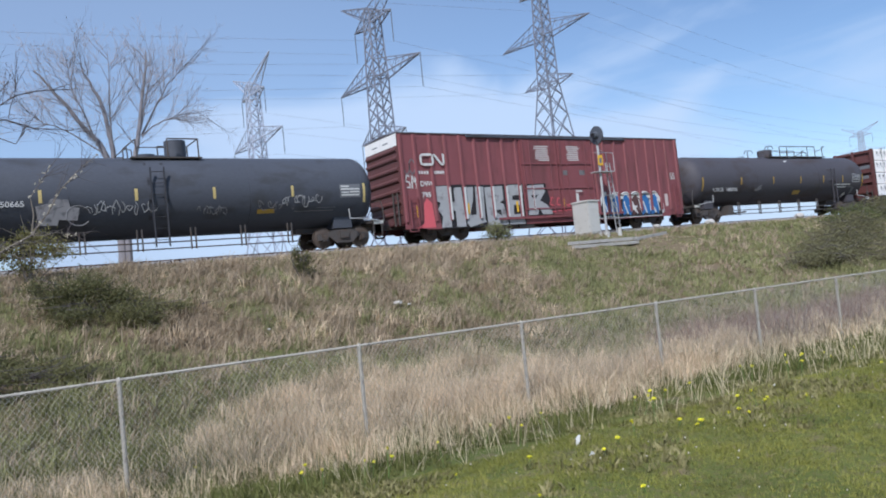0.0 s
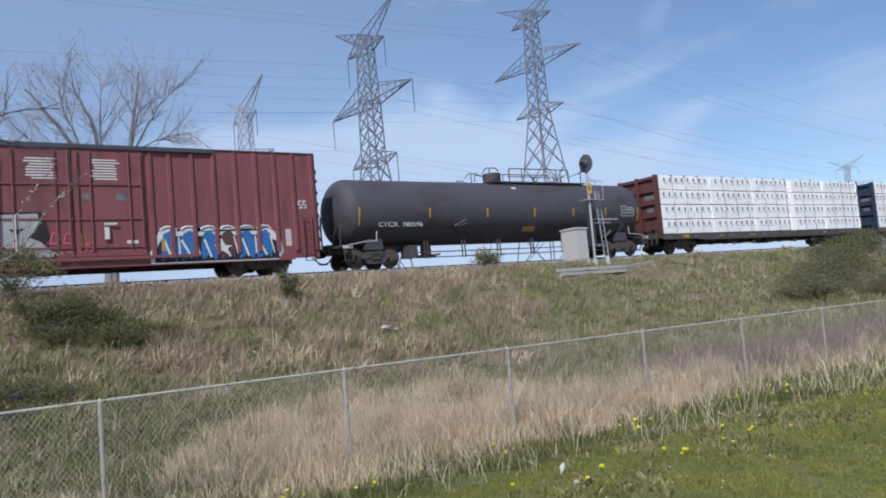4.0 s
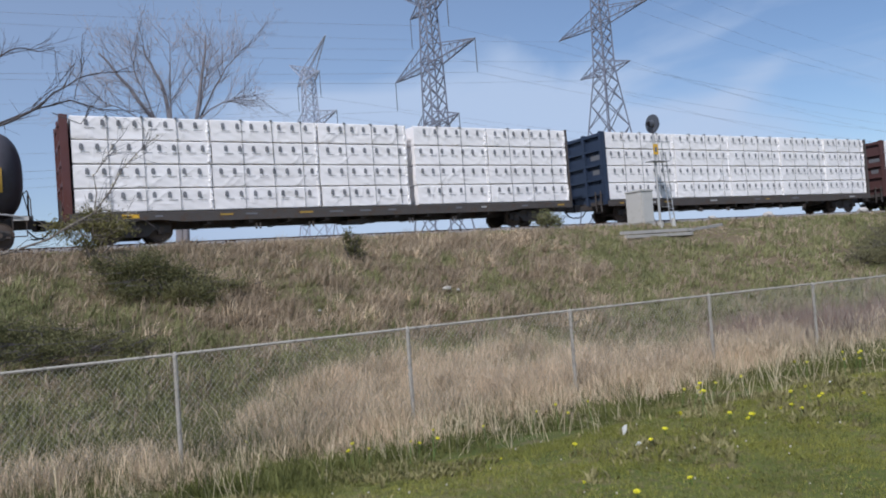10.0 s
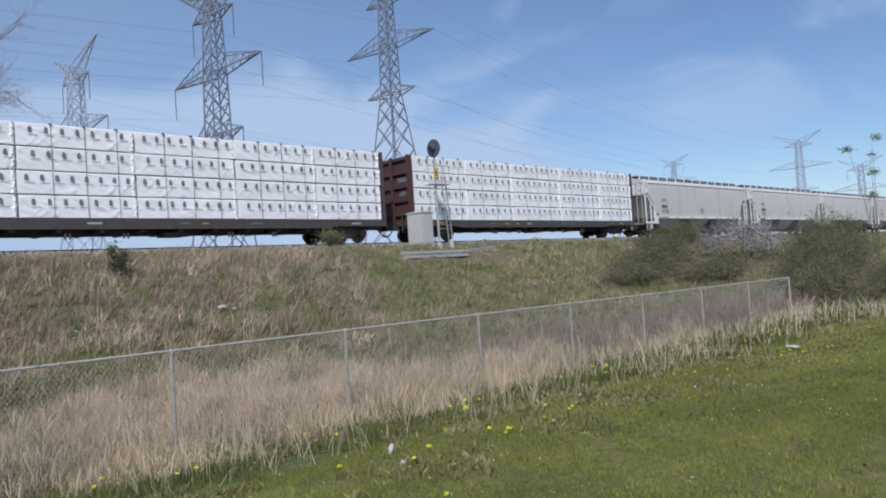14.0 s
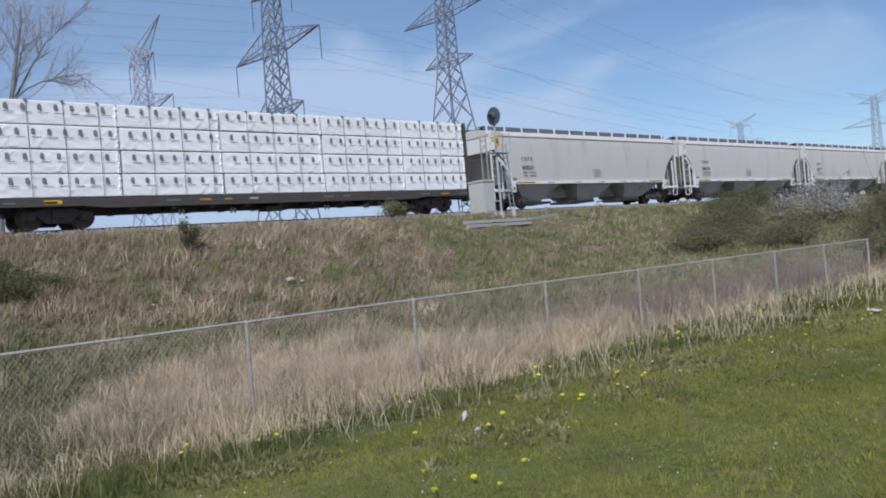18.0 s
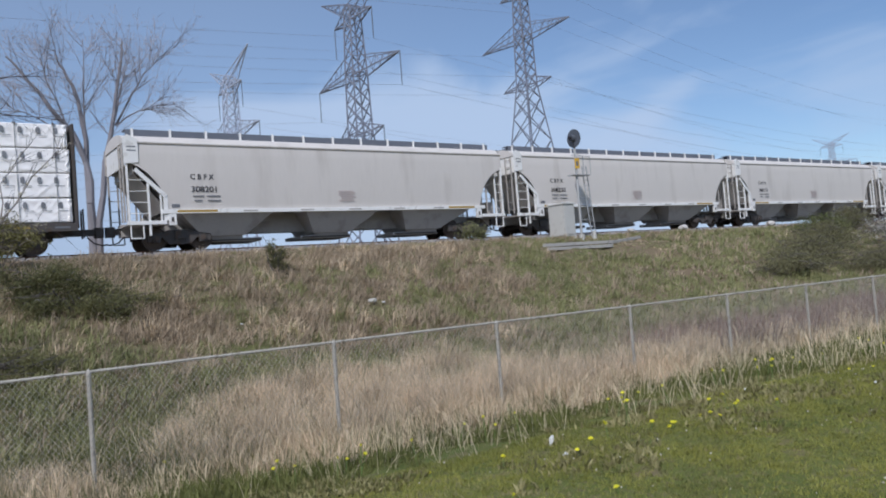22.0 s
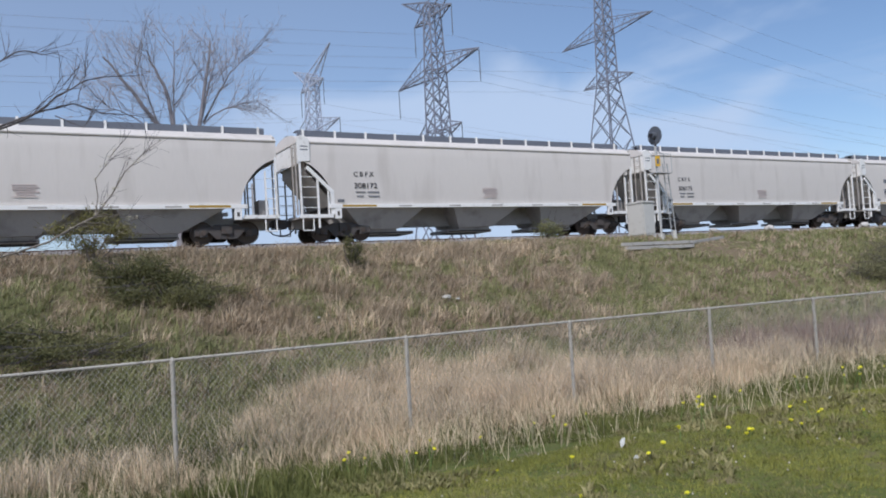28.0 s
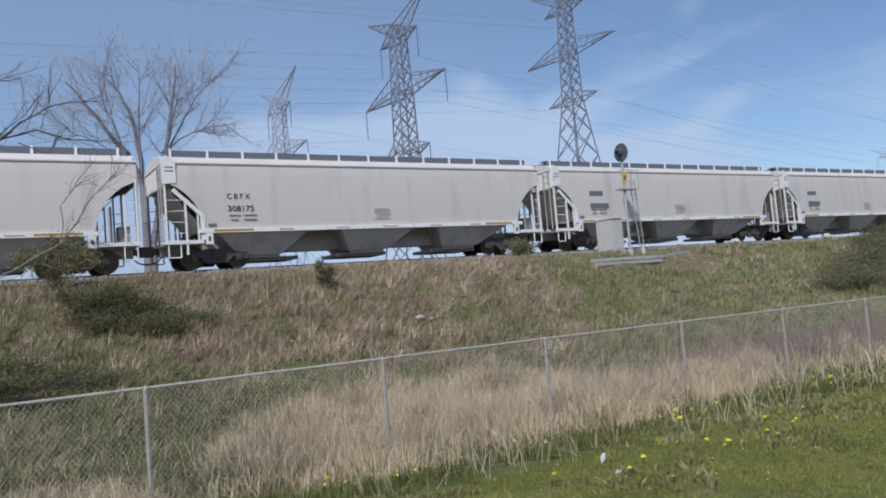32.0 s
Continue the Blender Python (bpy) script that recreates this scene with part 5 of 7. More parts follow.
def scrawl_on(x, z, w, h, on_side, seed):
    """Thin scratchy hand-drawn strokes that wander along the tank."""
    g = Geo()
    rnd = random.Random(seed)
    px = x
    while px < x + w:
        hh = h * rnd.uniform(0.35, 1.1)
        cz = z + h * rnd.uniform(0.3, 0.6)
        a, step = rnd.uniform(0, 6.28), rnd.uniform(0.7, 1.5) * rnd.choice((-1, 1))
        pts = []
        for k in range(rnd.randint(4, 8)):
            pts.append((px + 0.11 * math.cos(a) + 0.03 * k, cz + 0.5 * hh * math.sin(a)))
            a += step * rnd.uniform(0.6, 1.5)
        for p, q in zip(pts, pts[1:]):
            g.bar((p[0], on_side(p[1]) - 0.012, p[1]), (q[0], on_side(q[1]) - 0.012, q[1]), 0.026, 0.006, up=(0, 1, 0))
        px += rnd.uniform(0.14, 0.34)
    return g


# -- lumber cars
def bundle_mesh(L, h, d, seed):
    """One wrapped lumber pack: soft edges, a creased film on the near face, a drooping overlap at the top."""
    rnd = np.random.RandomState(seed)
    g = Geo()
    r = 0.03
    nx, nz = int(L / 0.045), 18
    X, Z = np.meshgrid(np.linspace(0.012, L - 0.012, nx), np.linspace(r, h - r, nz))
    out = 0.010 * np.sin(X * 2.1 + seed) * np.sin(Z * 5.0) + 0.004 * np.sin(X * 9.0 + 3 * Z * 6)
    for k in range(int(L * 3)):
        x0, z0 = rnd.uniform(0, L), rnd.uniform(0, h)
        a = rnd.choice([rnd.uniform(0.5, 1.0), rnd.uniform(1.3, 1.8), rnd.uniform(-0.2, 0.2)], p=[0.6, 0.25, 0.15])
        u = (X - x0) * math.cos(a) + (Z - z0) * math.sin(a)
        w = -(X - x0) * math.sin(a) + (Z - z0) * math.cos(a)
        out += rnd.uniform(0.006, 0.022) * np.exp(-(w / rnd.uniform(0.028, 0.055)) ** 2 - (u / rnd.uniform(0.15, 0.5)) ** 2)
    edge = np.minimum(np.minimum(X, L - X) / 0.08, np.minimum(Z, h - Z) / 0.06)
    out = np.minimum(out, 0.026) * np.clip(edge, 0, 1)
    front = [[(X[j, i], -d - out[j, i], Z[j, i]) for i in range(nx)] for j in range(nz)]
    under = [(x, -d + r, 0.0) for x in X[0]]
    over = [(x, -d + r, h) for x in X[0]]
    back0, back1 = [(x, 0.0, 0.0) for x in X[0]], [(x, 0.0, h) for x in X[0]]
    rows = [back0, under] + front + [over, back1]
    n = len(rows)
    f = [(j * nx + i, j * nx + i + 1, (j + 1) * nx + i + 1, (j + 1) * nx + i) for j in range(n - 1) for i in range(nx - 1)]
    f += [(n * nx - nx + i, n * nx - nx + i + 1, i + 1, i) for i in range(nx - 1)]
    f += [tuple(j * nx for j in range(n)), tuple(j * nx + nx - 1 for j in range(n - 1, -1, -1))]
    g.add([q for row in rows for q in row], f)
    return g.mesh("lumber_pack", M_WRAP, smooth=True)


def marks_mesh(L, h, d, pitch):
    k = int(L / pitch)
    off = (L - k * pitch) / 2
    return [(off + (i + 0.5) * pitch, -d - 0.029) for i in range(k)]


def mark_mesh(h):
    g = Geo()
    g.slab([(-0.068, h * 0.60), (0.02, h * 0.60), (0.02, h * 0.575), (0.068, h * 0.575), (0.068, h * 0.78), (0.04, h * 0.85), (-0.04, h * 0.85), (-0.068, h * 0.78)], -0.003, 0)
    g.box(-0.06, 0.28, -0.003, 0, h * 0.47, h * 0.495)
    return g.mesh("printed_mark", M_PRINT)


def fold_mesh(L, h, d, seed):
    """The gathered wrap at a pack's end: a crumpled upright ridge."""
    rnd = random.Random(seed)
    rings = []
    for k in range(13):
        z = 0.02 + (h - 0.04) * k / 12
        c, w, o = L - 0.07 + rnd.uniform(-0.05, 0.03), rnd.uniform(0.03, 0.08), rnd.uniform(0.02, 0.06)
        rings.append([(c - w, -d + 0.01, z), (c - w * 0.3, -d - o, z), (c + w * 0.4, -d - o * 0.8, z), (c + w, -d + 0.01, z)])
    return Geo().rings(rings).mesh("wrap_fold", M_WRAP)


def crease_mesh(L, h, d):
    """Overlap seams of the wrap, standing a little proud."""
    g = Geo()
    g.box(-0.007, 0.007, -d - 0.020, -d - 0.004, 0.04, h - 0.04)
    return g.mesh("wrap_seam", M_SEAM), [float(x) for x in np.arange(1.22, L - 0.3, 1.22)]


ME_MARK = mark_mesh(0.845)
# the seams' shade is a plain grey, darker than the wrap
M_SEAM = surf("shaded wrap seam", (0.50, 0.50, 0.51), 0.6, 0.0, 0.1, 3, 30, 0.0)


def build_lumber(x0, left_mat, label, cols, seed):
    car = thing("lumber_flatcar", label, "flatcar")
    H, yb = 11.24, 1.46
    deck = part("deck", Geo().box(-H, H, -yb, yb, 0.92, 1.10), M_GRIME, car)
    part("side_sill", Geo().slab([(-H, 1.08), (-H, 0.80), (-8.2, 0.80), (-7.4, 0.71), (7.4, 0.71), (8.2, 0.80), (H, 0.80), (H, 1.08)], -yb - 0.05, -yb), M_GRIME, car)
    part("side_sill", Geo().slab([(-H, 1.08), (-H, 0.80), (-8.2, 0.80), (-7.4, 0.71), (7.4, 0.71), (8.2, 0.80), (H, 0.80), (H, 1.08)], yb, yb + 0.05), M_GRIME, car)
    rnd = random.Random(seed)
    part("yellow_plate", Geo().box(-H + 1.7, -H + 2.3, -yb - 0.058, -yb - 0.0505, 0.88, 1.02), M_YELLOW, deck)
    for i in range(19):
        x = -H + 0.7 + i * (2 * H - 1.4) / 18 + rnd.uniform(-0.2, 0.2)
        mt = (M_DIMYELLOW, M_INKGREY, M_LETTERDIM, M_GRIME)[rnd.choice((0, 1, 1, 1, 2, 3, 3, 3))]
        wd = rnd.uniform(0.12, 0.30)
        part("sill_plate", Geo().box(x - wd, x + wd, -yb - 0.058, -yb - 0.0505, 0.90, 0.97), mt, deck)
    # bulkheads with ribs and a cap
    for s in (-1, 1):
        x = s * H
        end_mat = left_mat if s < 0 else M_GRIME
        thick, deep = (0.12, 0.16) if s < 0 else (0.06, 0.06)
        b = part("bulkhead", Geo().box(min(x, x - s * thick), max(x, x - s * thick), -yb, yb, 1.1, 4.62), end_mat, car)
        for y in (-yb + 0.1, -0.02, yb - 0.1):
            part("upright", Geo().box(min(x, x + s * deep), max(x, x + s * deep), y - 0.09, y + 0.09, 0.9, 4.66), end_mat, b)
        for z in (1.5, 2.25, 3.0, 3.75, 4.5):
            part("cross_rib", Geo().box(min(x, x + s * (deep - 0.02)), max(x, x + s * (deep - 0.02)), -yb + 0.2, yb - 0.2, z - 0.07, z + 0.07), end_mat, b)
        part("bulkhead_mark", Geo().box(min(x + s * 0.002, x + s * 0.01), max(x + s * 0.002, x + s * 0.01), -1.15, -0.4, 3.25, 3.5), M_INKGREY, b)
        part("bulkhead_mark", Geo().box(min(x + s * 0.002, x + s * 0.01), max(x + s * 0.002, x + s * 0.01), -1.0, -0.5, 2.5, 2.75), M_INKGREY, b)
        ladder("end_ladder", car, x + s * 0.24, -yb + 0.45, 0.55, 1.6, 0.4, M_GRIME, 3, along="y")
        oc = 0.14 if s < 0 else 0.03
        part("corner_cap", Geo().box(min(x - s * (thick - 0.02), x + s * oc), max(x - s * (thick - 0.02), x + s * oc), -yb - 0.02, -yb + 0.14, 1.1, 4.64), end_mat, b)
    part("centre_beam", Geo().box(-H + 0.12, H - 0.12, -0.09, 0.09, 4.35, 4.6).box(-H + 0.12, H - 0.12, -0.06, 0.06, 1.1, 1.3), M_DARKRED, car)
    for i in range(12):
        x = -H + 1 + i * (2 * H - 2) / 11
        part("beam_post", Geo().box(x - 0.1, x + 0.1, -0.07, 0.07, 1.3, 4.35), M_DARKRED, car)
    part("centre_sill", Geo().box(-10.6, 10.6, -0.28, 0.28, 0.55, 0.92), M_GRIME, car)
    for i in range(9):
        x = -6.4 + i * 1.6
        part("cross_bearer", Geo().box(x - 0.09, x + 0.09, -1.4, 1.4, 0.6, 0.92), M_GRIME, car)
    part("underframe_rod", Geo().rod((-5.5, -1.0, 0.48), (5.5, -1.0, 0.48), 0.025).rod((-5.5, -1.0, 0.48), (-5.5, -1.0, 0.8), 0.025).rod((5.5, -1.0, 0.48), (5.5, -1.0, 0.8), 0.025).box(-0.6, 0.4, -1.1, -0.4, 0.42, 0.6), M_GRIME, car)
    for x in (-4.6, -2.4, 2.2, 4.4):
        part("tie_winch", Geo().bar((x, -1.42, 0.56), (x, -1.42, 0.34), 0.06).bar((x + 0.16, -1.42, 0.56), (x + 0.16, -1.42, 0.34), 0.06), M_GRIME, car)
    trucks(car, (-9.0, 9.0))
    couplers(car, 12.35, 10.5)
    # wrapped packs, four tiers, near and far of the beam
    h, d = 0.845, 1.22
    x = -H + 0.17
    meshes = {}
    for ci, L in enumerate(cols):
        if L < 0:
            x += -L
            continue
        for side in (-1, 1):
            for tier in range(4):
                key = (L, (ci + tier) % 3)
                if key not in meshes:
                    meshes[key] = (bundle_mesh(L, h, d, ci * 10 + tier + seed), marks_mesh(L, h, d, (0.545, 0.56, 0.53)[(ci + tier) % 3]), crease_mesh(L, h, d), fold_mesh(L, h, d, ci * 10 + tier))
                bm_, mm, cm, fold = meshes[key]
                jx = rnd.uniform(-0.03, 0.03)
                z = 1.13 + tier * (h + 0.04)
                if side < 0:
                    b = part("lumber_pack", bm_, M_WRAP, car, "white plastic wrapped lumber pack with small dark print", at=(x + jx, -0.16 - rnd.uniform(0, 0.03), z))
                    for mx, my in mm:
                        part("printed_mark", ME_MARK, M_PRINT, b, at=(mx, my, 0))
                    part("wrap_fold", fold, M_WRAP, b)
                    for sx in cm[1]:
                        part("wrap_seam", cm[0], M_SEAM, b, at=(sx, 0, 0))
                else:
                    part("lumber_pack", bm_, M_WRAP, car, at=(x + jx, 0.16 + d, z))
        # tie-down cables over the whole stack, on small corner protectors
        for sx in crease_mesh(L, h, d)[1]:
            top = 1.13 + 4 * (h + 0.04) - 0.03
            cable = part("tie_cable", Geo().rod((x + sx, -1.455, 1.0), (x + sx, -1.425, top), 0.007, 5), M_SILVERDIM, car)
            part("corner_protector", Geo().box(x + sx - 0.045, x + sx + 0.045, -1.44, -1.28, top - 0.04, top + 0.025), M_INKGREY, cable)
        x += L + 0.03
    CARS.append((car, x0))


# -- grain hoppers
def build_hopper():
    car = thing("covered_hopper", "light grey covered grain hopper car with white end frames", "hopper car", group="grain hopper cars")
    zt, zs = 4.22, 1.50
    HT, HS = 9.05, 7.54

    def section(inset=0.0):
        half = [(1.50, zs), (1.53, zs + 0.6), (1.545, 2.9), (1.53, 3.7), (1.49, zt - 0.12), (1.40, zt), (1.10, zt + 0.16), (0.6, zt + 0.27), (0.0, zt + 0.31)]
        half = [(a - inset, b) for a, b in half]
        return half
    # sides: cut back in a curve below the roof line at both ends
    cut = [(HS, zs), (HS + 0.12, zs + 0.55), (HS + 0.38, zs + 1.05), (HS + 0.78, zs + 1.48), (HS + 1.18, zs + 1.75), (HT, zs + 1.86), (HT, zt)]
    prof = section()
    levels = np.concatenate([np.linspace(zs, zs + 1.86, 9), np.linspace(zs + 2.0, zt - 0.12, 6)])
    for s in (-1, 1):
        v, f = [], []
        for z in levels:
            xe = np.interp(z, [c[1] for c in cut], [c[0] for c in cut])
            yy = np.interp(z, [p[1] for p in prof[:5]], [p[0] for p in prof[:5]])
            for k in range(13):
                v.append((-xe + 2 * xe * k / 12, s * yy, z))
        m = len(v)
        v += [(a, b - s * 0.03, c) for a, b, c in v[:m]]
        nl = len(levels)
        for i in range(nl - 1):
            for k in range(12):
                q = i * 13 + k
                f.append((q, q + 1, q + 14, q + 13))
                f.append((m + q, m + q + 13, m + q + 14, m + q + 1))
        for i in range(nl - 1):
            for q in (i * 13, i * 13 + 12):
                f.append((q, q + 13, m + q + 13, m + q))
        for q in range(12):
            f.append((q, q + m, q + m + 1, q + 1))
        part("side_sheet", Geo().add(v, f), M_GREY, car, "light grey smooth side sheet", smooth=True)
    rf = [(-a, b) for a, b in prof[4:]] + [(a, b) for a, b in reversed(prof[4:-1])]
    part("roof", Geo().rings([[(x, a, b) for a, b in rf] + [(x, 1.42, zt - 0.16), (x, -1.42, zt - 0.16)] for x in (-HT, HT)]), M_GREY, car, smooth=True)
    for s in (-1, 1):
        part("roof_lip", Geo().rod((-HT, s * 1.49, zt - 0.15), (HT, s * 1.49, zt - 0.15), 0.062, 8), M_GREY, car, smooth=True)
        part("side_sill", Geo().box(-HS - 0.25, HS + 0.25, s * 1.52 - 0.05, s * 1.52 + 0.05, zs - 0.14, zs + 0.02), M_WHITE, car, "white side sill with reflective tape")
    tape = Geo().box(-0.3, 0.3, -0.003, 0.0, -0.03, 0.03)
    tg = tape.mesh("tape", M_GREYDK)
    for i, x in enumerate((-4.3, -1.8, 0.5, 2.8, 5.0)):
        part("tape", tg, M_GREYDK, car, at=(x, -1.5705, zs - 0.07))
    long_tape = Geo().box(-0.78, 0.78, -0.003, 0.0, -0.045, 0.045).mesh("tape", M_DIMYELLOW)
    for x in (-6.45, 6.35):
        part("tape", long_tape, M_DIMYELLOW, car, at=(x, -1.5705, zs - 0.06))
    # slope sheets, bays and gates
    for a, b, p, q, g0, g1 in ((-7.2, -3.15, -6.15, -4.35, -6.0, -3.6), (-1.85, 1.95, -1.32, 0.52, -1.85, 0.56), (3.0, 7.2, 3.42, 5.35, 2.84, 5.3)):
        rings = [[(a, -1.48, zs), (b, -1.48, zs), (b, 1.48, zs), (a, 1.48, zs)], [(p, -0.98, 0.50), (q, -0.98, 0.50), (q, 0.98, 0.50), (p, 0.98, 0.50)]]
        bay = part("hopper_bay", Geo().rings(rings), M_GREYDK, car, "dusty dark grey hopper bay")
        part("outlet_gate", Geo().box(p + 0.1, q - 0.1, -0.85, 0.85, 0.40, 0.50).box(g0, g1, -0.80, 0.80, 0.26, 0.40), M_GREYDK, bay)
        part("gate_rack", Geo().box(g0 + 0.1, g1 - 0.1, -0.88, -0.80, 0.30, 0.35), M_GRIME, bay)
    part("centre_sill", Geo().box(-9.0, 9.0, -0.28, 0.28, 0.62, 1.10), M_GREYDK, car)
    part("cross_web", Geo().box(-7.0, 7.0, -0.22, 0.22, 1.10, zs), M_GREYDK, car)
    # ends: at the brake end a boxed-in corner with braces, at the other end a plain side with a ladder
    for s in (-1, 1):
        def span(a, b):
            return min(s * a, s * b), max(s * a, s * b)
        inner, top = (HS - 0.5, zs + 1.75) if s > 0 else (HS + 0.02, zs + 1.42)
        x0, x1 = s * inner, s * (HT - 0.30)
        part("end_slope", Geo().add([(x0, -1.46, zs), (x0, 1.46, zs), (x1, 1.46, top), (x1, -1.46, top), (x1, 1.40, zt), (x1, -1.40, zt)], [(0, 1, 2, 3), (3, 2, 4, 5)]), M_GREY, car, "smooth grey end slope sheet")
        # away from the brake end the wall is coloured darker for its shade
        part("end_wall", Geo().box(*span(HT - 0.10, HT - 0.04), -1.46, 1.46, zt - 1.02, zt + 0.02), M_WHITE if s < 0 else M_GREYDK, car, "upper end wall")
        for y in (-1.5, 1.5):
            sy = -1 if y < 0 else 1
            # far-side frames are grey, not white: shade put into their colour
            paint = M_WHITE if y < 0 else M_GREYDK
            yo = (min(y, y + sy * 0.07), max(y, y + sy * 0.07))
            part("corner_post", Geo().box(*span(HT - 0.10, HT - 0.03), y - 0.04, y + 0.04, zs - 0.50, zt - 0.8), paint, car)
            if s < 0:
                cp = part("corner_panel", Geo().slab([(s * (HT - 0.50), zt - 0.92), (s * (HT + 0.02), zt - 0.98), (s * (HT + 0.02), zt + 0.02), (s * (HT - 0.14), zt + 0.13), (s * (HT - 0.50), zt - 0.04)], *yo), paint, car, "white upper corner panel")
                for z in (zt - 0.36, zt - 0.50):
                    part("panel_mark", Geo().box(*span(HT - 0.42, HT - 0.10), y + sy * 0.072 - 0.002, y + sy * 0.072 + 0.002, z, z + 0.05), M_INKGREY, cp)
                part("ladder_post", Geo().box(*span(HT - 0.83, HT - 0.76), y - 0.04, y + 0.04, zs - 0.95, zs + 1.12), paint, car)
                for k in range(4):
                    z = zs - 0.12 + k * 0.42
                    part("rung", Geo().rod((s * (HT - 0.80), y, z), (s * (HT - 0.07), y, z), 0.018, 6), paint, car)
                part("diagonal_brace", Geo().bar((s * (HT - 0.35), y, zs + 1.55), (s * (HS + 0.08), y, zs + 0.52), 0.09, 0.15), paint, car)
                part("end_plate", Geo().box(*span(HS + 0.02, HS + 0.18), y - 0.03, y + 0.03, zs - 0.40, zs + 0.60), paint, car)
                part("end_plate", Geo().box(*span(HS + 0.24, HS + 0.30), y - 0.03, y + 0.03, zs - 0.40, zs + 0.60), paint, car)
            else:
                part("ladder_post", Geo().box(*span(HT - 0.52, HT - 0.46), y - 0.035, y + 0.035, zs - 0.42, zs + 1.35), paint, car)
                for k in range(4):
                    z = zs - 0.15 + k * 0.40
                    part("rung", Geo().rod((s * (HT - 0.50), y, z), (s * (HT - 0.07), y, z), 0.018, 6), paint, car)
                part("brace_post", Geo().bar((s * (HS + 0.50), y * 0.95, zs + 0.85), (s * (HS + 0.50), y * 0.95, zs - 0.45), 0.05), M_GREYDK, car)
            jb = part("jacking_bracket", Geo().box(*span(HS - 0.26, HS + 0.02), y - 0.06, y + 0.06, zs - 0.58, zs + 0.0), paint, car)
            part("bracket_slot", Geo().box(*span(HS - 0.17, HS - 0.07), y + sy * 0.062 - 0.003, y + sy * 0.062 + 0.003, zs - 0.46, zs - 0.28), M_GRIME, jb)
            part("side_step", Geo().pipe([(s * (HT - 0.1), y, zs - 0.4), (s * (HT - 0.1), y, zs - 1.05), (s * (HT - 0.55), y, zs - 1.05), (s * (HT - 0.55), y, zs - 0.4)], 0.028), paint, car)
            part("platform_edge", Geo().box(*span(HS + 0.1, HT + 0.02), y - 0.05, y + 0.05, zs - 0.54, zs - 0.40), paint, car)
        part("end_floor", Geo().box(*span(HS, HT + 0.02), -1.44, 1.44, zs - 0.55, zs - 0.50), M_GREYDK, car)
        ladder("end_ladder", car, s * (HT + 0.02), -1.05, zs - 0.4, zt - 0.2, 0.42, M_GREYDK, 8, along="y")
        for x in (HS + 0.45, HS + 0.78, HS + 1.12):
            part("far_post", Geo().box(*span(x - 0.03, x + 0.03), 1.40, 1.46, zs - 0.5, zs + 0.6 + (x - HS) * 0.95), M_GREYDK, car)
        if s > 0:
            part("brake_cylinder", Geo().box(*span(HT - 0.62, HT - 0.22), -0.9, -0.3, zs - 0.5, zs + 0.25), M_GREYDK, car)
    # running boards on posts with hatch covers between
    for i in range(13):
        x = -8.55 + i * 17.1 / 12
        for y in (-0.92, 0.876):
            part("board_post", Geo().box(x - 0.045, x + 0.045, y, y + 0.044, zt + 0.10, zt + 0.50), M_WHITE, car)
    for i in range(12):
        x = -8.55 + (i + 0.5) * 17.1 / 12
        part("hatch_cover", Geo().rings([[(x - 0.64, y, zt + 0.2) for y in (-0.42, 0.42)] + [(x - 0.64, 0.36, zt + 0.44), (x - 0.64, -0.36, zt + 0.44)], [(x + 0.64, y, zt + 0.2) for y in (-0.42, 0.42)] + [(x + 0.64, 0.36, zt + 0.44), (x + 0.64, -0.36, zt + 0.44)]]), M_HATCH, car)
    for s in (-1, 1):
        part("running_board", Geo().box(-8.8, 8.8, s * 0.62 - 0.24, s * 0.62 + 0.24, zt + 0.43, zt + 0.47).box(-8.8, 8.8, s * 0.86 - 0.012, s * 0.86 + 0.012, zt + 0.22, zt + 0.45).box(-8.8, 8.8, s * 0.86 - 0.012, s * 0.86 + 0.012, zt + 0.17, zt + 0.18), M_HATCH, car)
    part("small_panel", Geo().box(-7.42, -7.12, -1.53, -1.515, zs + 0.09, zs + 0.22), M_INKGREY, car)
    part("stencil_block", stencil(-0.36, 0.6, zs + 0.30, zs + 0.78, -1.548, 6), M_PINKINK, car, "faded red stencilled block")
    part("small_text", Geo().box(-6.6, -6.15, -1.549, -1.545, zs + 0.50, zs + 0.545).box(-6.05, -5.5, -1.549, -1.545, zs + 0.50, zs + 0.545).box(-6.55, -6.25, -1.549, -1.545, zs + 0.33, zs + 0.375).box(-6.02, -5.5, -1.549, -1.545, zs + 0.33, zs + 0.375), M_INKGREY, car)
    trucks(car, (-7.05, 7.05))
    couplers(car, 9.5, 8.8)
    return car


HOPPER_TEXT = ("308201", "308230", "308172", "308175", "", "", "", "")


def build_hoppers():
    first = build_hopper()
    for i, num in enumerate(HOPPER_TEXT):
        c = first if i == 0 else copy_thing(first, Matrix())
        if i:
            for t in c.children:
                for w in t.children:
                    if w.name.startswith("wheelset"):
                        WHEELS.append((w, w.location.x))
        CARS.append((c, 141.64 + 19.0 * i))
    for (c, x), num in zip(CARS[-8:], HOPPER_TEXT):
        if num:
            letters("C B F X", 0.29, M_INK, c, (-6.66, -1.552, 2.68), squash=0.98, bold=0.018)
            letters(num, 0.31, M_INK, c, (-6.66, -1.552, 2.19), squash=1.16, bold=0.008)
        else:
            for x1, z in ((-5.7, 2.75), (-5.35, 2.1)):
                part("number_bar", Geo().box(-6.64, x1, -1.551, -1.547, z, z + 0.26), M_INKGREY, c)


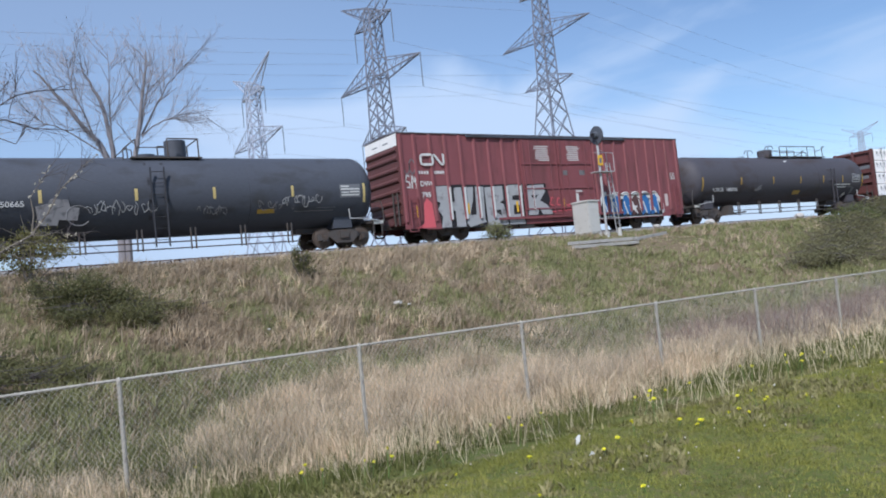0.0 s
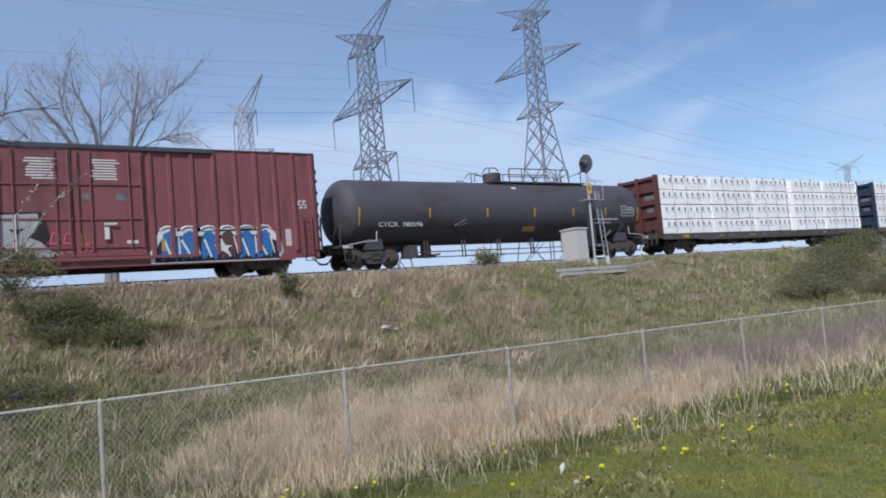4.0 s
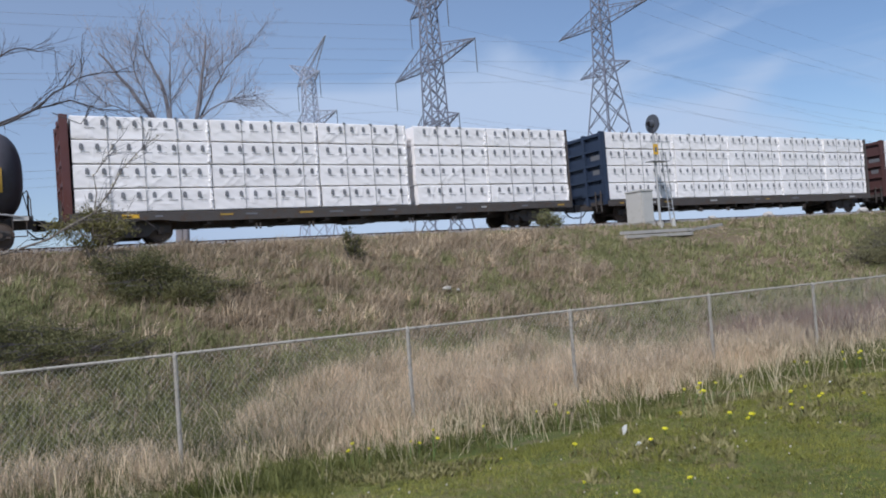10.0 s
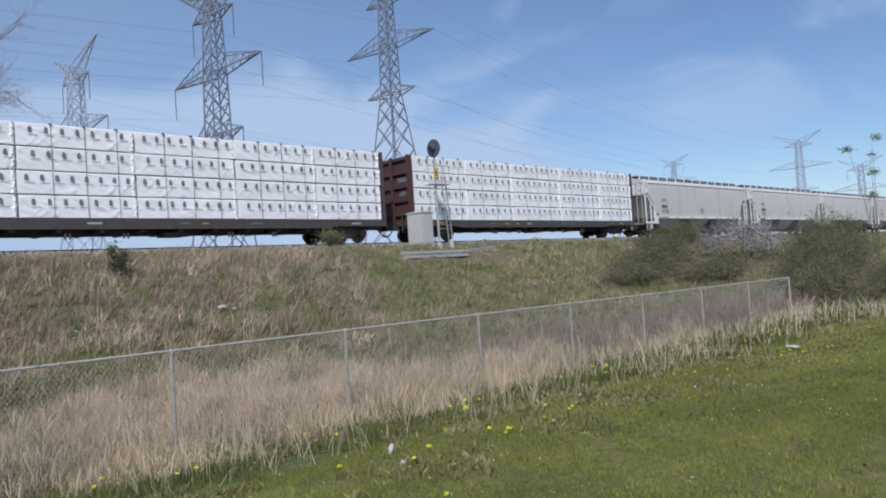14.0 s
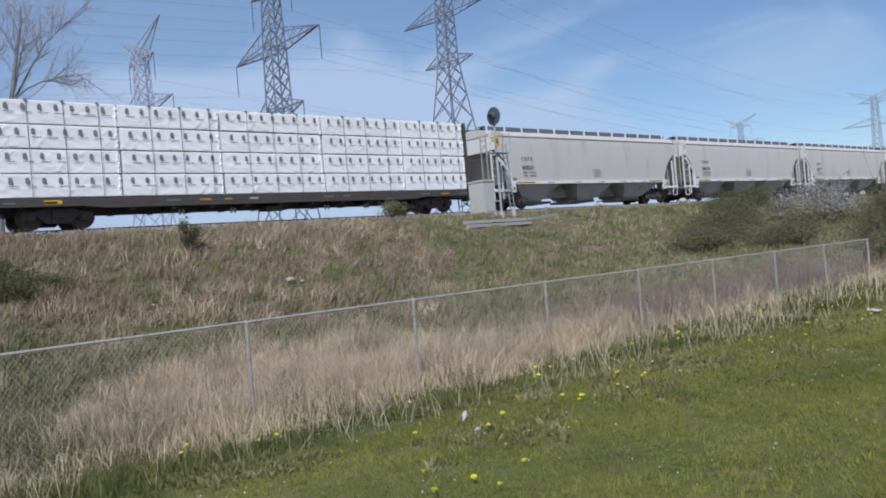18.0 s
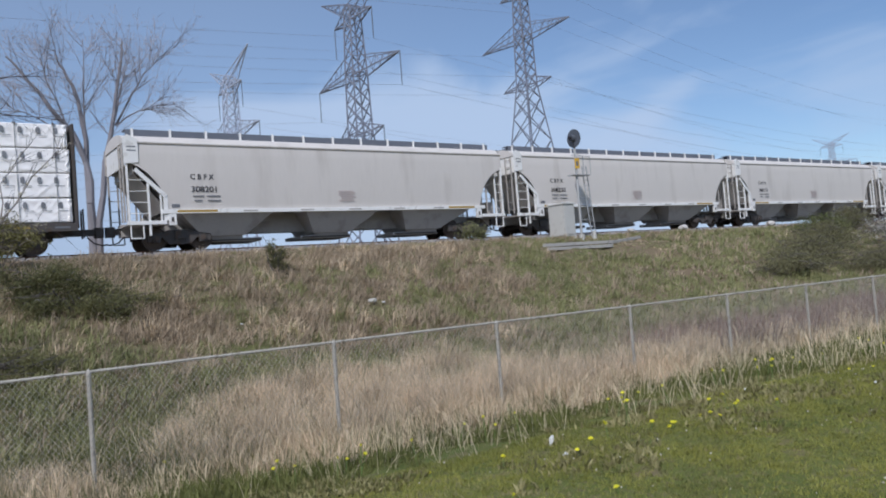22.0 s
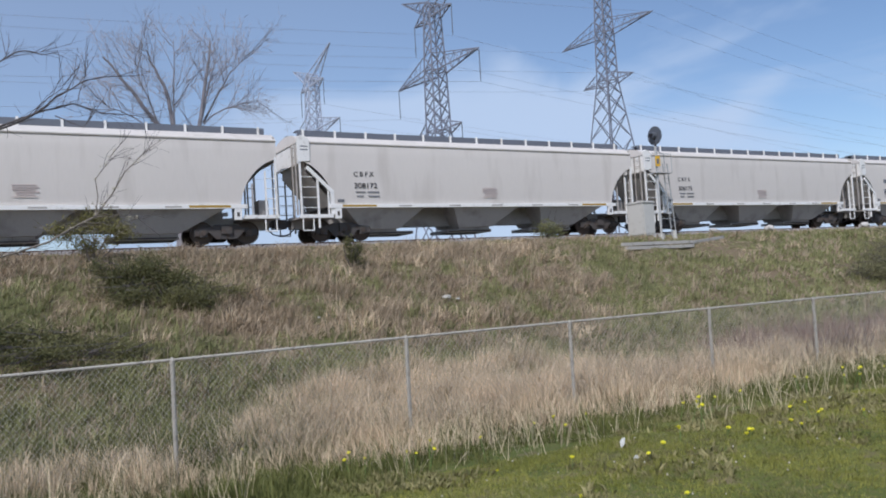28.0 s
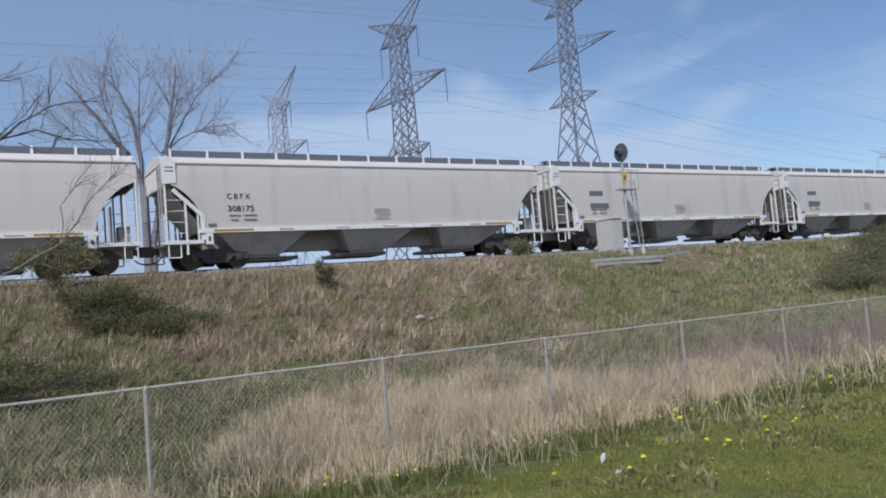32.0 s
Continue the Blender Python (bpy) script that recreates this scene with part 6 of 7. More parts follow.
build_tank(7.65, 9.25, 1.57, 2.50, M_BLACK, "black tank car with a central dome housing and faded scrawls", "dome")
build_boxcar()
build_tank(48.0, 9.72, 1.57, 2.62, M_BROWNBLACK, "brownish black tank car with top railings", "rail")
build_lumber(70.29, M_ENDRED, "red-ended centre beam flatcar loaded with white wrapped lumber", (4.88, 4.35, 4.1, -0.35, 3.85, 4.62), 1)
build_lumber(95.17, M_BLUE, "dark blue ended centre beam flatcar loaded with white wrapped lumber", (4.88, 4.35, 4.45, 4.3, 4.06), 2)
build_lumber(119.65, M_DARKRED, "brown-ended centre beam flatcar loaded with white wrapped lumber", (4.35, 4.1, 4.88, 4.6, 4.11), 3)
build_hoppers()

# ---- grass ----
def vnoise(x, y, size, seed):
    """Smooth value noise on arrays, 0 to 1."""
    r = np.random.RandomState(seed).rand(97, 97)
    u, v = np.asarray(x) / size + 500.0, np.asarray(y) / size + 500.0
    i, j = np.floor(u).astype(int), np.floor(v).astype(int)
    a, b = u - i, v - j
    a, b = a * a * (3 - 2 * a), b * b * (3 - 2 * b)
    i, j, k, l = i % 97, j % 97, (i + 1) % 97, (j + 1) % 97
    return (r[i, j] * (1 - a) + r[k, j] * a) * (1 - b) + (r[i, l] * (1 - a) + r[k, l] * a) * b


def blades(x, y, height, width, rnd, lean=0.35, drift=(0.0, 0.0), segs=2):
    """Bent tapering blades standing on the ground."""
    n = len(x)
    z = ground_z(x, y) - 0.01
    az = rnd.uniform(0, 2 * np.pi, n)
    dx, dy = np.cos(az), np.sin(az)
    la = rnd.uniform(0, 2 * np.pi, n)
    bend = lean * height * rnd.uniform(0.2, 1.0, n)
    bx, by = np.cos(la) * bend + drift[0] * height, np.sin(la) * bend + drift[1] * height
    w = width * 0.5
    root = np.stack([x, y, z], 1)
    side = np.stack([dx * w, dy * w, np.zeros(n)], 1)
    tip = root + np.stack([bx, by, height * np.sqrt(np.clip(1 - (bend / height) ** 2 * 0.6, 0.2, 1))], 1)
    if segs == 1:
        v = np.stack([root - side, root + side, tip], 1).reshape(-1, 3)
        k = np.arange(n)[:, None] * 3
        return v, k + np.array([[0, 1, 2]])
    mid = root + np.stack([bx * 0.3, by * 0.3, height * 0.55], 1)
    v = np.stack([root - side, root + side, mid - side * 0.8, mid + side * 0.8, tip], 1).reshape(-1, 3)
    k = (np.arange(n) * 5)[:, None]
    f = np.concatenate([k + np.array([[0, 1, 3]]), k + np.array([[0, 3, 2]]), k + np.array([[2, 3, 4]])], 1).reshape(-1, 3)
    return v, f


def sow(n, x0, x1, y0, y1, rnd, follow=True):
    """Points between two lines beside the fence line, or on a plain rectangle."""
    x = rnd.uniform(x0, x1, n)
    y = rnd.uniform(y0, y1, n)
    if follow:
        y = y + fence_y(x)
    return x, y


def joined(sets):
    vs, fs, k = [], [], 0
    for v, f in sets:
        vs.append(v)
        fs.append(f + k)
        k += len(v)
    return np.concatenate(vs), np.concatenate(fs)


def tufts(x, y, per, radius, height, width, rnd, splay=0.5, lean=0.35, drift=(0.0, 0.0), segs=2):
    """Clumps of blades that fan out from each foot. height: one per clump."""
    n = len(x) * per
    k = np.repeat(np.arange(len(x)), per)
    a = rnd.uniform(0, 2 * np.pi, n)
    q = np.abs(rnd.normal(size=n)) * 0.6
    r = radius * q
    px, py = x[k] + np.cos(a) * r, y[k] + np.sin(a) * r
    h = height[k] * rnd.uniform(0.45, 1.15, n)
    clump = rnd.normal(size=(len(x), 2)) * 0.22
    z = ground_z(px, py) - 0.01
    out = splay * np.clip(q, 0, 1.5) * h
    bx = np.cos(a) * out + (clump[k, 0] + drift[0]) * h + rnd.normal(size=n) * lean * 0.35 * h
    by = np.sin(a) * out + (clump[k, 1] + drift[1]) * h + rnd.normal(size=n) * lean * 0.35 * h
    up = np.sqrt(np.clip(h * h - 0.7 * (bx * bx + by * by), (0.25 * h) ** 2, None))
    az = rnd.uniform(0, 2 * np.pi, n)
    w = width * 0.5 * rnd.uniform(0.7, 1.3, n)
    root = np.stack([px, py, z], 1)
    side = np.stack([np.cos(az) * w, np.sin(az) * w, np.zeros(n)], 1)
    tip = root + np.stack([bx, by, up], 1)
    if segs == 1:
        v = np.stack([root - side, root + side, tip], 1).reshape(-1, 3)
        return v, (np.arange(n) * 3)[:, None] + np.array([[0, 1, 2]])
    mid = root + np.stack([bx * 0.32, by * 0.32, up * 0.62], 1)
    v = np.stack([root - side, root + side, mid - side * 0.85, mid + side * 0.85, tip], 1).reshape(-1, 3)
    k = (np.arange(n) * 5)[:, None]
    f = np.concatenate([k + np.array([[0, 1, 3]]), k + np.array([[0, 3, 2]]), k + np.array([[2, 3, 4]])], 1).reshape(-1, 3)
    return v, f


def straw_line(x):
    """Distance from the fence line at which straw takes over from the green verge."""
    return -1.7 + 1.4 * smooth(9.0, 16.0, x) + 0.4 * smooth(18.0, 27.0, x)


def build_grass():
    rnd = np.random.RandomState(11)
    # mown lawn: small clumps, denser where near
    for name, mat, seed, share, label, cat in (("lawn_grass", M_LAWN, 3, 1.0, "short mown lawn grass, green and yellowish", "grass"), ("lawn_clover", M_VERGE, 6, 0.5, "darker green tufts and clover in the lawn", "grass"), ("lawn_thatch", M_CLUMP, 9, 0.42, "dry brown thatch in the lawn", "dry grass")):
        sets = []
        for n, x0, x1, y0, y1, w, h in ((34000, 0.5, 13.0, -8.2, -3.6, 0.0075, 0.055), (16000, 2.0, 13.0, -10.6, -8.2, 0.0075, 0.055), (17000, 13.0, 30.0, -8.0, -3.0, 0.014, 0.06), (6000, 30.0, 60.0, -9.0, -2.0, 0.026, 0.07), (3000, -9.0, 0.5, -9.0, -3.6, 0.02, 0.06), (7000, -9.0, 30.0, -17.0, -8.0, 0.025, 0.06)):
            n = int(n * share)
            x, y = sow(n, x0, x1, y0, y1, rnd)
            edge = smooth(-6.2, -4.4, y - fence_y(x)) * 1.8 if name == "lawn_thatch" else 0.25
            keep = rnd.rand(n) < (vnoise(x, y, 0.45, seed) * (0.35 + vnoise(x, y, 1.7, seed + 1)) * (1.5 if share == 1.0 else 1.0) + (0.15 if share == 1.0 else -0.15) + edge * 0.25)
            x, y = x[keep], y[keep]
            hh = h * (0.5 + 0.9 * vnoise(x, y, 0.5, seed + 2)) * rnd.uniform(0.6, 1.4, len(x)) * (0.7 if name == "lawn_thatch" else 1.0)
            sets.append(tufts(x, y, 9, 0.05, hh, w, rnd, 0.8, 1.2, segs=1))
        vv, f = joined(sets)
        bulk(name, vv, f, mat, label, cat)
    # lush uncut verge along the fence
    sets = []
    for n, x0, x1, w in ((13000, -3.0, 14.0, 0.010), (11000, 14.0, 44.0, 0.017)):
        x, y = sow(n, x0, x1, -5.0, 0.4, rnd)
        d = y - fence_y(x)
        edge = -3.55 + 0.02 * np.clip(x - 6, 0, 20) + 1.5 * (vnoise(x, y * 0, 1.1, 31) - 0.5) + 1.1 * (vnoise(x, y * 0, 0.3, 32) - 0.5)
        keep = (d > edge) & (rnd.rand(n) < (0.25 + 0.95 * vnoise(x, y, 0.35, 33)) * (1 - smooth(-0.7, 0.4, d - straw_line(x) + 1.2 * (vnoise(x, y, 0.8, 34) - 0.5))))
        x, y, d, edge = x[keep], y[keep], d[keep], edge[keep]
        hh = (0.05 + 0.17 * np.clip((d - edge) / 1.4, 0, 1)) * rnd.uniform(0.5, 1.4, len(x))
        sets.append(tufts(x, y, 10, 0.07, hh, w, rnd, 0.85, 0.9))
    vv, f = joined(sets)
    bulk("verge_grass", vv, f, M_VERGE, "lush uncut green grass along the fence", "grass")
    # withered broad clumps where the lawn meets the verge
    x, y = sow(19000, -1.0, 26.0, -6.8, -2.8, rnd)
    keep = rnd.rand(len(x)) < smooth(0.36, 0.70, vnoise(x, y, 0.6, 61)) * smooth(-6.8, -4.4, y - fence_y(x)) * (0.3 + vnoise(x, y, 0.15, 62)) * (1 - 0.7 * smooth(8.0, 13.0, x))
    x, y = x[keep], y[keep]
    vv, f = tufts(x, y, 7, 0.06, rnd.uniform(0.05, 0.13, len(x)), 0.024, rnd, 1.1, 1.0)
    bulk("withered_clump", vv, f, M_CLUMP, "withered brown and olive clumps at the lawn edge", "dry grass")
    # pale clover heads and flecks in the lawn
    x, y = sow(420, 0.0, 24.0, -8.0, -3.8, rnd)
    keep = rnd.rand(len(x)) < 0.2 + 0.8 * vnoise(x, y, 0.9, 65)
    x, y = x[keep], y[keep]
    n = len(x)
    s = rnd.uniform(0.007, 0.014, n)
    base = np.array([(1, 0, 0), (0, 1, 0), (-1, 0, 0), (0, -1, 0), (0, 0, 1), (0, 0, -1)], float)
    vv = np.stack([x, y, ground_z(x, y) + rnd.uniform(0.03, 0.08, n)], 1)[:, None, :] + base[None] * s[:, None, None]
    tri = np.array([(0, 1, 4), (1, 2, 4), (2, 3, 4), (3, 0, 4), (1, 0, 5), (2, 1, 5), (3, 2, 5), (0, 3, 5)])
    bulk("clover_head", vv.reshape(-1, 3), (np.arange(n)[:, None, None] * 6 + tri[None]).reshape(-1, 3), M_BUD, "pale clover heads scattered in the lawn", "flowers")
    # pale stalks standing in the verge
    x, y = sow(1500, -2.0, 30.0, -4.0, 0.2, rnd)
    keep = rnd.rand(len(x)) < 0.1 + vnoise(x, y * 0, 0.7, 35) ** 1.5
    x, y = x[keep], y[keep]
    vv, f = tufts(x, y, 4, 0.10, rnd.uniform(0.35, 0.8, len(x)), 0.0045 + 0.0003 * np.clip(np.repeat(x, 4), 0, 30), rnd, 0.6, 0.9)
    bulk("straw_stalk", vv, f, M_STALK, "pale dead stalks standing in the verge", "dry grass")
    # tall straw behind the fence
    sets = []
    for n, x0, x1, w in ((27000, -4.0, 16.0, 0.0085), (10000, 16.0, 30.0, 0.015)):
        x, y = sow(n, x0, x1, -2.9, 6.4, rnd)
        d = y - fence_y(x)
        patch = -0.12 + 1.35 * vnoise(x, y, 0.9, 41)
        left = np.maximum(smooth(2.6, 5.2, x) * (1 - 0.75 * smooth(11.5, 14.5, x)), 0.36 * (1 - smooth(1.6, 2.4, x)) * (1 - smooth(0.8, 2.0, d)))
        far = 1 - smooth(1.6 + 3.7 * left, 2.6 + 3.7 * left, d + 1.2 * (vnoise(x, y, 1.4, 42) - 0.5))
        keep = rnd.rand(n) < patch * (0.22 + 0.78 * left) * far * smooth(-0.35, 0.35, d - straw_line(x) + 1.2 * (vnoise(x, y, 0.6, 44) - 0.5))
        x, y, d = x[keep], y[keep], d[keep]
        lf = np.maximum(smooth(2.0, 6.0, x), 0.5 * (1 - smooth(1.8, 2.4, x))) * smooth(-2.8, 0.2, d)
        hh = (0.30 + 0.32 * lf) * (0.45 + 0.85 * vnoise(x, y, 0.7, 43)) * rnd.uniform(0.7, 1.25, len(x))
        sets.append(tufts(x, y, 13, 0.15, hh, w, rnd, 0.95, 1.5, drift=(0.10, 0.0)))
    vv, f = joined(sets)
    bulk("tall_straw", vv, f, M_DRY, "tall bleached straw grass behind the fence", "dry grass")
    # broken stalks leaning every way through the straw
    x, y = sow(2600, 0.0, 27.0, -2.3, 3.2, rnd)
    keep = rnd.rand(len(x)) < (0.15 + vnoise(x, y, 0.8, 46)) * smooth(0.5, 4.0, x)
    x, y = x[keep], y[keep]
    vv, f = tufts(x, y, 3, 0.12, rnd.uniform(0.4, 0.85, len(x)), 0.006 + 0.0004 * np.clip(np.repeat(x, 3), 0, 30), rnd, 1.5, 2.6)
    bulk("broken_stalk", vv, f, M_STALK, "bleached broken stalks leaning through the straw", "dry grass")
    # green growth in the ditch and under the straw
    sets = []
    for n, x0, x1, w in ((14000, -8.0, 16.0, 0.013), (8000, 16.0, 62.0, 0.026)):
        x, y = sow(n, x0, x1, -1.5, 9.0, rnd)
        d = y - fence_y(x)
        keep = rnd.rand(n) < (0.1 + 1.0 * vnoise(x, y, 1.4, 51)) * (1 - smooth(6.0, 9.0, d))
        x, y = x[keep], y[keep]
        sets.append(tufts(x, y, 9, 0.12, rnd.uniform(0.15, 0.42, len(x)), w, rnd, 0.7, 0.6, segs=1))
    vv, f = joined(sets)
    bulk("ditch_grass", vv, f, M_DITCH, "green grass in the ditch", "grass")
    # the bank: weathered straw above, greener patches below and towards the signal
    for name, mat, mode, label, cat in (("bank_straw", M_DRYBANK, 0, "weathered brown grass on the embankment", "dry grass"), ("bank_grass", M_BANKGREEN, 1, "fresh green grass patches on the embankment", "grass"), ("bank_pale_straw", M_DRY, 2, "pale flattened straw tufts on the embankment", "dry grass")):
        sets = []
        for n, x0, x1, w in ((25000, -10.0, 24.0, 0.021), (18000, 24.0, 62.0, 0.034), (6000, 62.0, 130.0, 0.06)):
            x, y = sow(n, x0, x1, 14.0, 29.75, rnd, follow=False)
            g = 0.28 * vnoise(x, y, 2.8, 71) + 0.27 * vnoise(x, y, 1.5, 70) + 0.45 * vnoise(x, y, 0.8, 72)
            g = g + 0.46 * smooth(4, 34, x) - 0.16 * smooth(21.0, 27.0, y) + 0.12 * (1 - smooth(15, 19, y)) - 0.04 + 0.40 * (1 - smooth(4, 16, x)) * (1 - smooth(16.5, 20.5, y)) + 0.2 * (1 - smooth(1, 7, x))
            if mode == 1:
                want = smooth(0.34, 0.74, g) * 0.8
            elif mode == 0:
                want = (1 - 0.85 * smooth(0.34, 0.74, g)) * 0.75
            else:
                want = smooth(0.60, 0.80, vnoise(x, y, 1.1, 77)) * (1 - smooth(0.40, 0.7, g)) * 0.4
            keep = rnd.rand(n) < want * (0.45 + 0.6 * vnoise(x, y, 0.55, 73))
            low = ((x > 23.2) & (x < 31.8) & (y > 23.6) & (y < 26.0 + 0.3 * np.clip(x - 27.9, 0, 4)))
            x, y, low = x[keep], y[keep], low[keep]
            hh = (0.40, 0.28, 0.42)[mode] * (0.6 + 0.65 * vnoise(x, y, 0.9, 74)) * rnd.uniform(0.6, 1.4, len(x))
            hh = hh * np.where(y > 27.3, 0.45, 1.0) * np.where(y > 28.6, 0.5, 1.0) * np.where(low, 0.3, 1.0) * np.where((x > 25.5) & (x < 30.5) & (y > 26.4), 0.6, 1.0)
            sets.append(tufts(x, y, 11, 0.16, hh, w, rnd, 0.75, 0.9, drift=(0.42, -0.12)))
        vv, f = joined(sets)
        bulk(name, vv, f, mat, label, cat)
    # reddish dead stalks behind the fence further along
    x, y = sow(2600, 15.5, 30.0, 0.4, 4.2, rnd)
    keep = rnd.rand(len(x)) < vnoise(x, y, 1.5, 81) * 1.2
    x, y = x[keep], y[keep]
    vv, f = tufts(x, y, 7, 0.15, rnd.uniform(0.5, 1.0, len(x)), 0.016, rnd, 0.35, 0.4)
    bulk("dead_stalk", vv, f, M_REDTWIG, "reddish dead weed stalks behind the fence", "dry weeds")


build_grass()


# ---- shrubs and trees ----
def leaf_cloud(rnd, lobes, n, size, flat=0.6):
    """Small four-cornered leaves filling uneven lobes. lobes: centre, radii."""
    weights = np.array([r[0] * r[1] * r[2] for c, r in lobes])
    pick = rnd.choice(len(lobes), n, p=weights / weights.sum())
    c = np.array([l[0] for l in lobes])[pick]
    r = np.array([l[1] for l in lobes])[pick]
    d = rnd.normal(size=(n, 3))
    d /= np.linalg.norm(d, axis=1)[:, None]
    rad = rnd.rand(n) ** 0.5
    rad *= 0.65 + 0.75 * rnd.rand(n) ** 2
    p = c + d * r * rad[:, None]
    a = rnd.normal(size=(n, 3))
    a /= np.linalg.norm(a, axis=1)[:, None]
    b = np.cross(a, rnd.normal(size=(n, 3)))
    b /= np.linalg.norm(b, axis=1)[:, None] + 1e-9
    s = size * rnd.uniform(0.6, 1.3, n)[:, None]
    v = np.stack([p - a * s, p + b * s * flat * 0.5, p + a * s, p - b * s * flat * 0.5], 1).reshape(-1, 3)
    k = (np.arange(n) * 4)[:, None]
    return v, k + np.array([[0, 1, 2, 3]])


def shrub(name, label, at, lobes, n, size, mat, seed, stems=6, category="shrub", bark=None, twigs=0):
    rnd = np.random.RandomState(seed)
    sh = thing(name, label, category, at=at)
    for i in range(stems):
        c, r = lobes[i % len(lobes)]
        e = Vector(c) + Vector(rnd.normal(size=3) * np.array(r) * 0.35)
        m = Vector((e.x * 0.45, e.y * 0.45, e.z * 0.55)) + Vector(rnd.normal(size=3) * 0.06)
        g = Geo().rod((rnd.normal() * 0.05, rnd.normal() * 0.05, -0.15), m, 0.03, 5, 0.02).rod(m, e, 0.02, 5, 0.006)
        part("stem", g, bark or M_BARK, sh)
    if twigs:
        g = Geo()
        for i in range(twigs):
            c, r = lobes[rnd.randint(len(lobes))]
            a = Vector(c) + Vector(rnd.normal(size=3) * np.array(r) * 0.3)
            b = a + Vector(rnd.normal(size=3) * np.array(r) * 0.6)
            g.rod(a, b, 0.012, 3, 0.004, cap=False)
        ob = part("branchwork", g, bark or M_BARK, sh)
        ob["kind"] = "stuff"
    v, f = leaf_cloud(rnd, lobes, n, size)
    bulk("crown", v, f, mat, "", "", parent=sh, corners=4)
    return sh


def ground_at(x, y, lift=0.0):
    return (x, y, float(ground_z(x, y)) + lift)


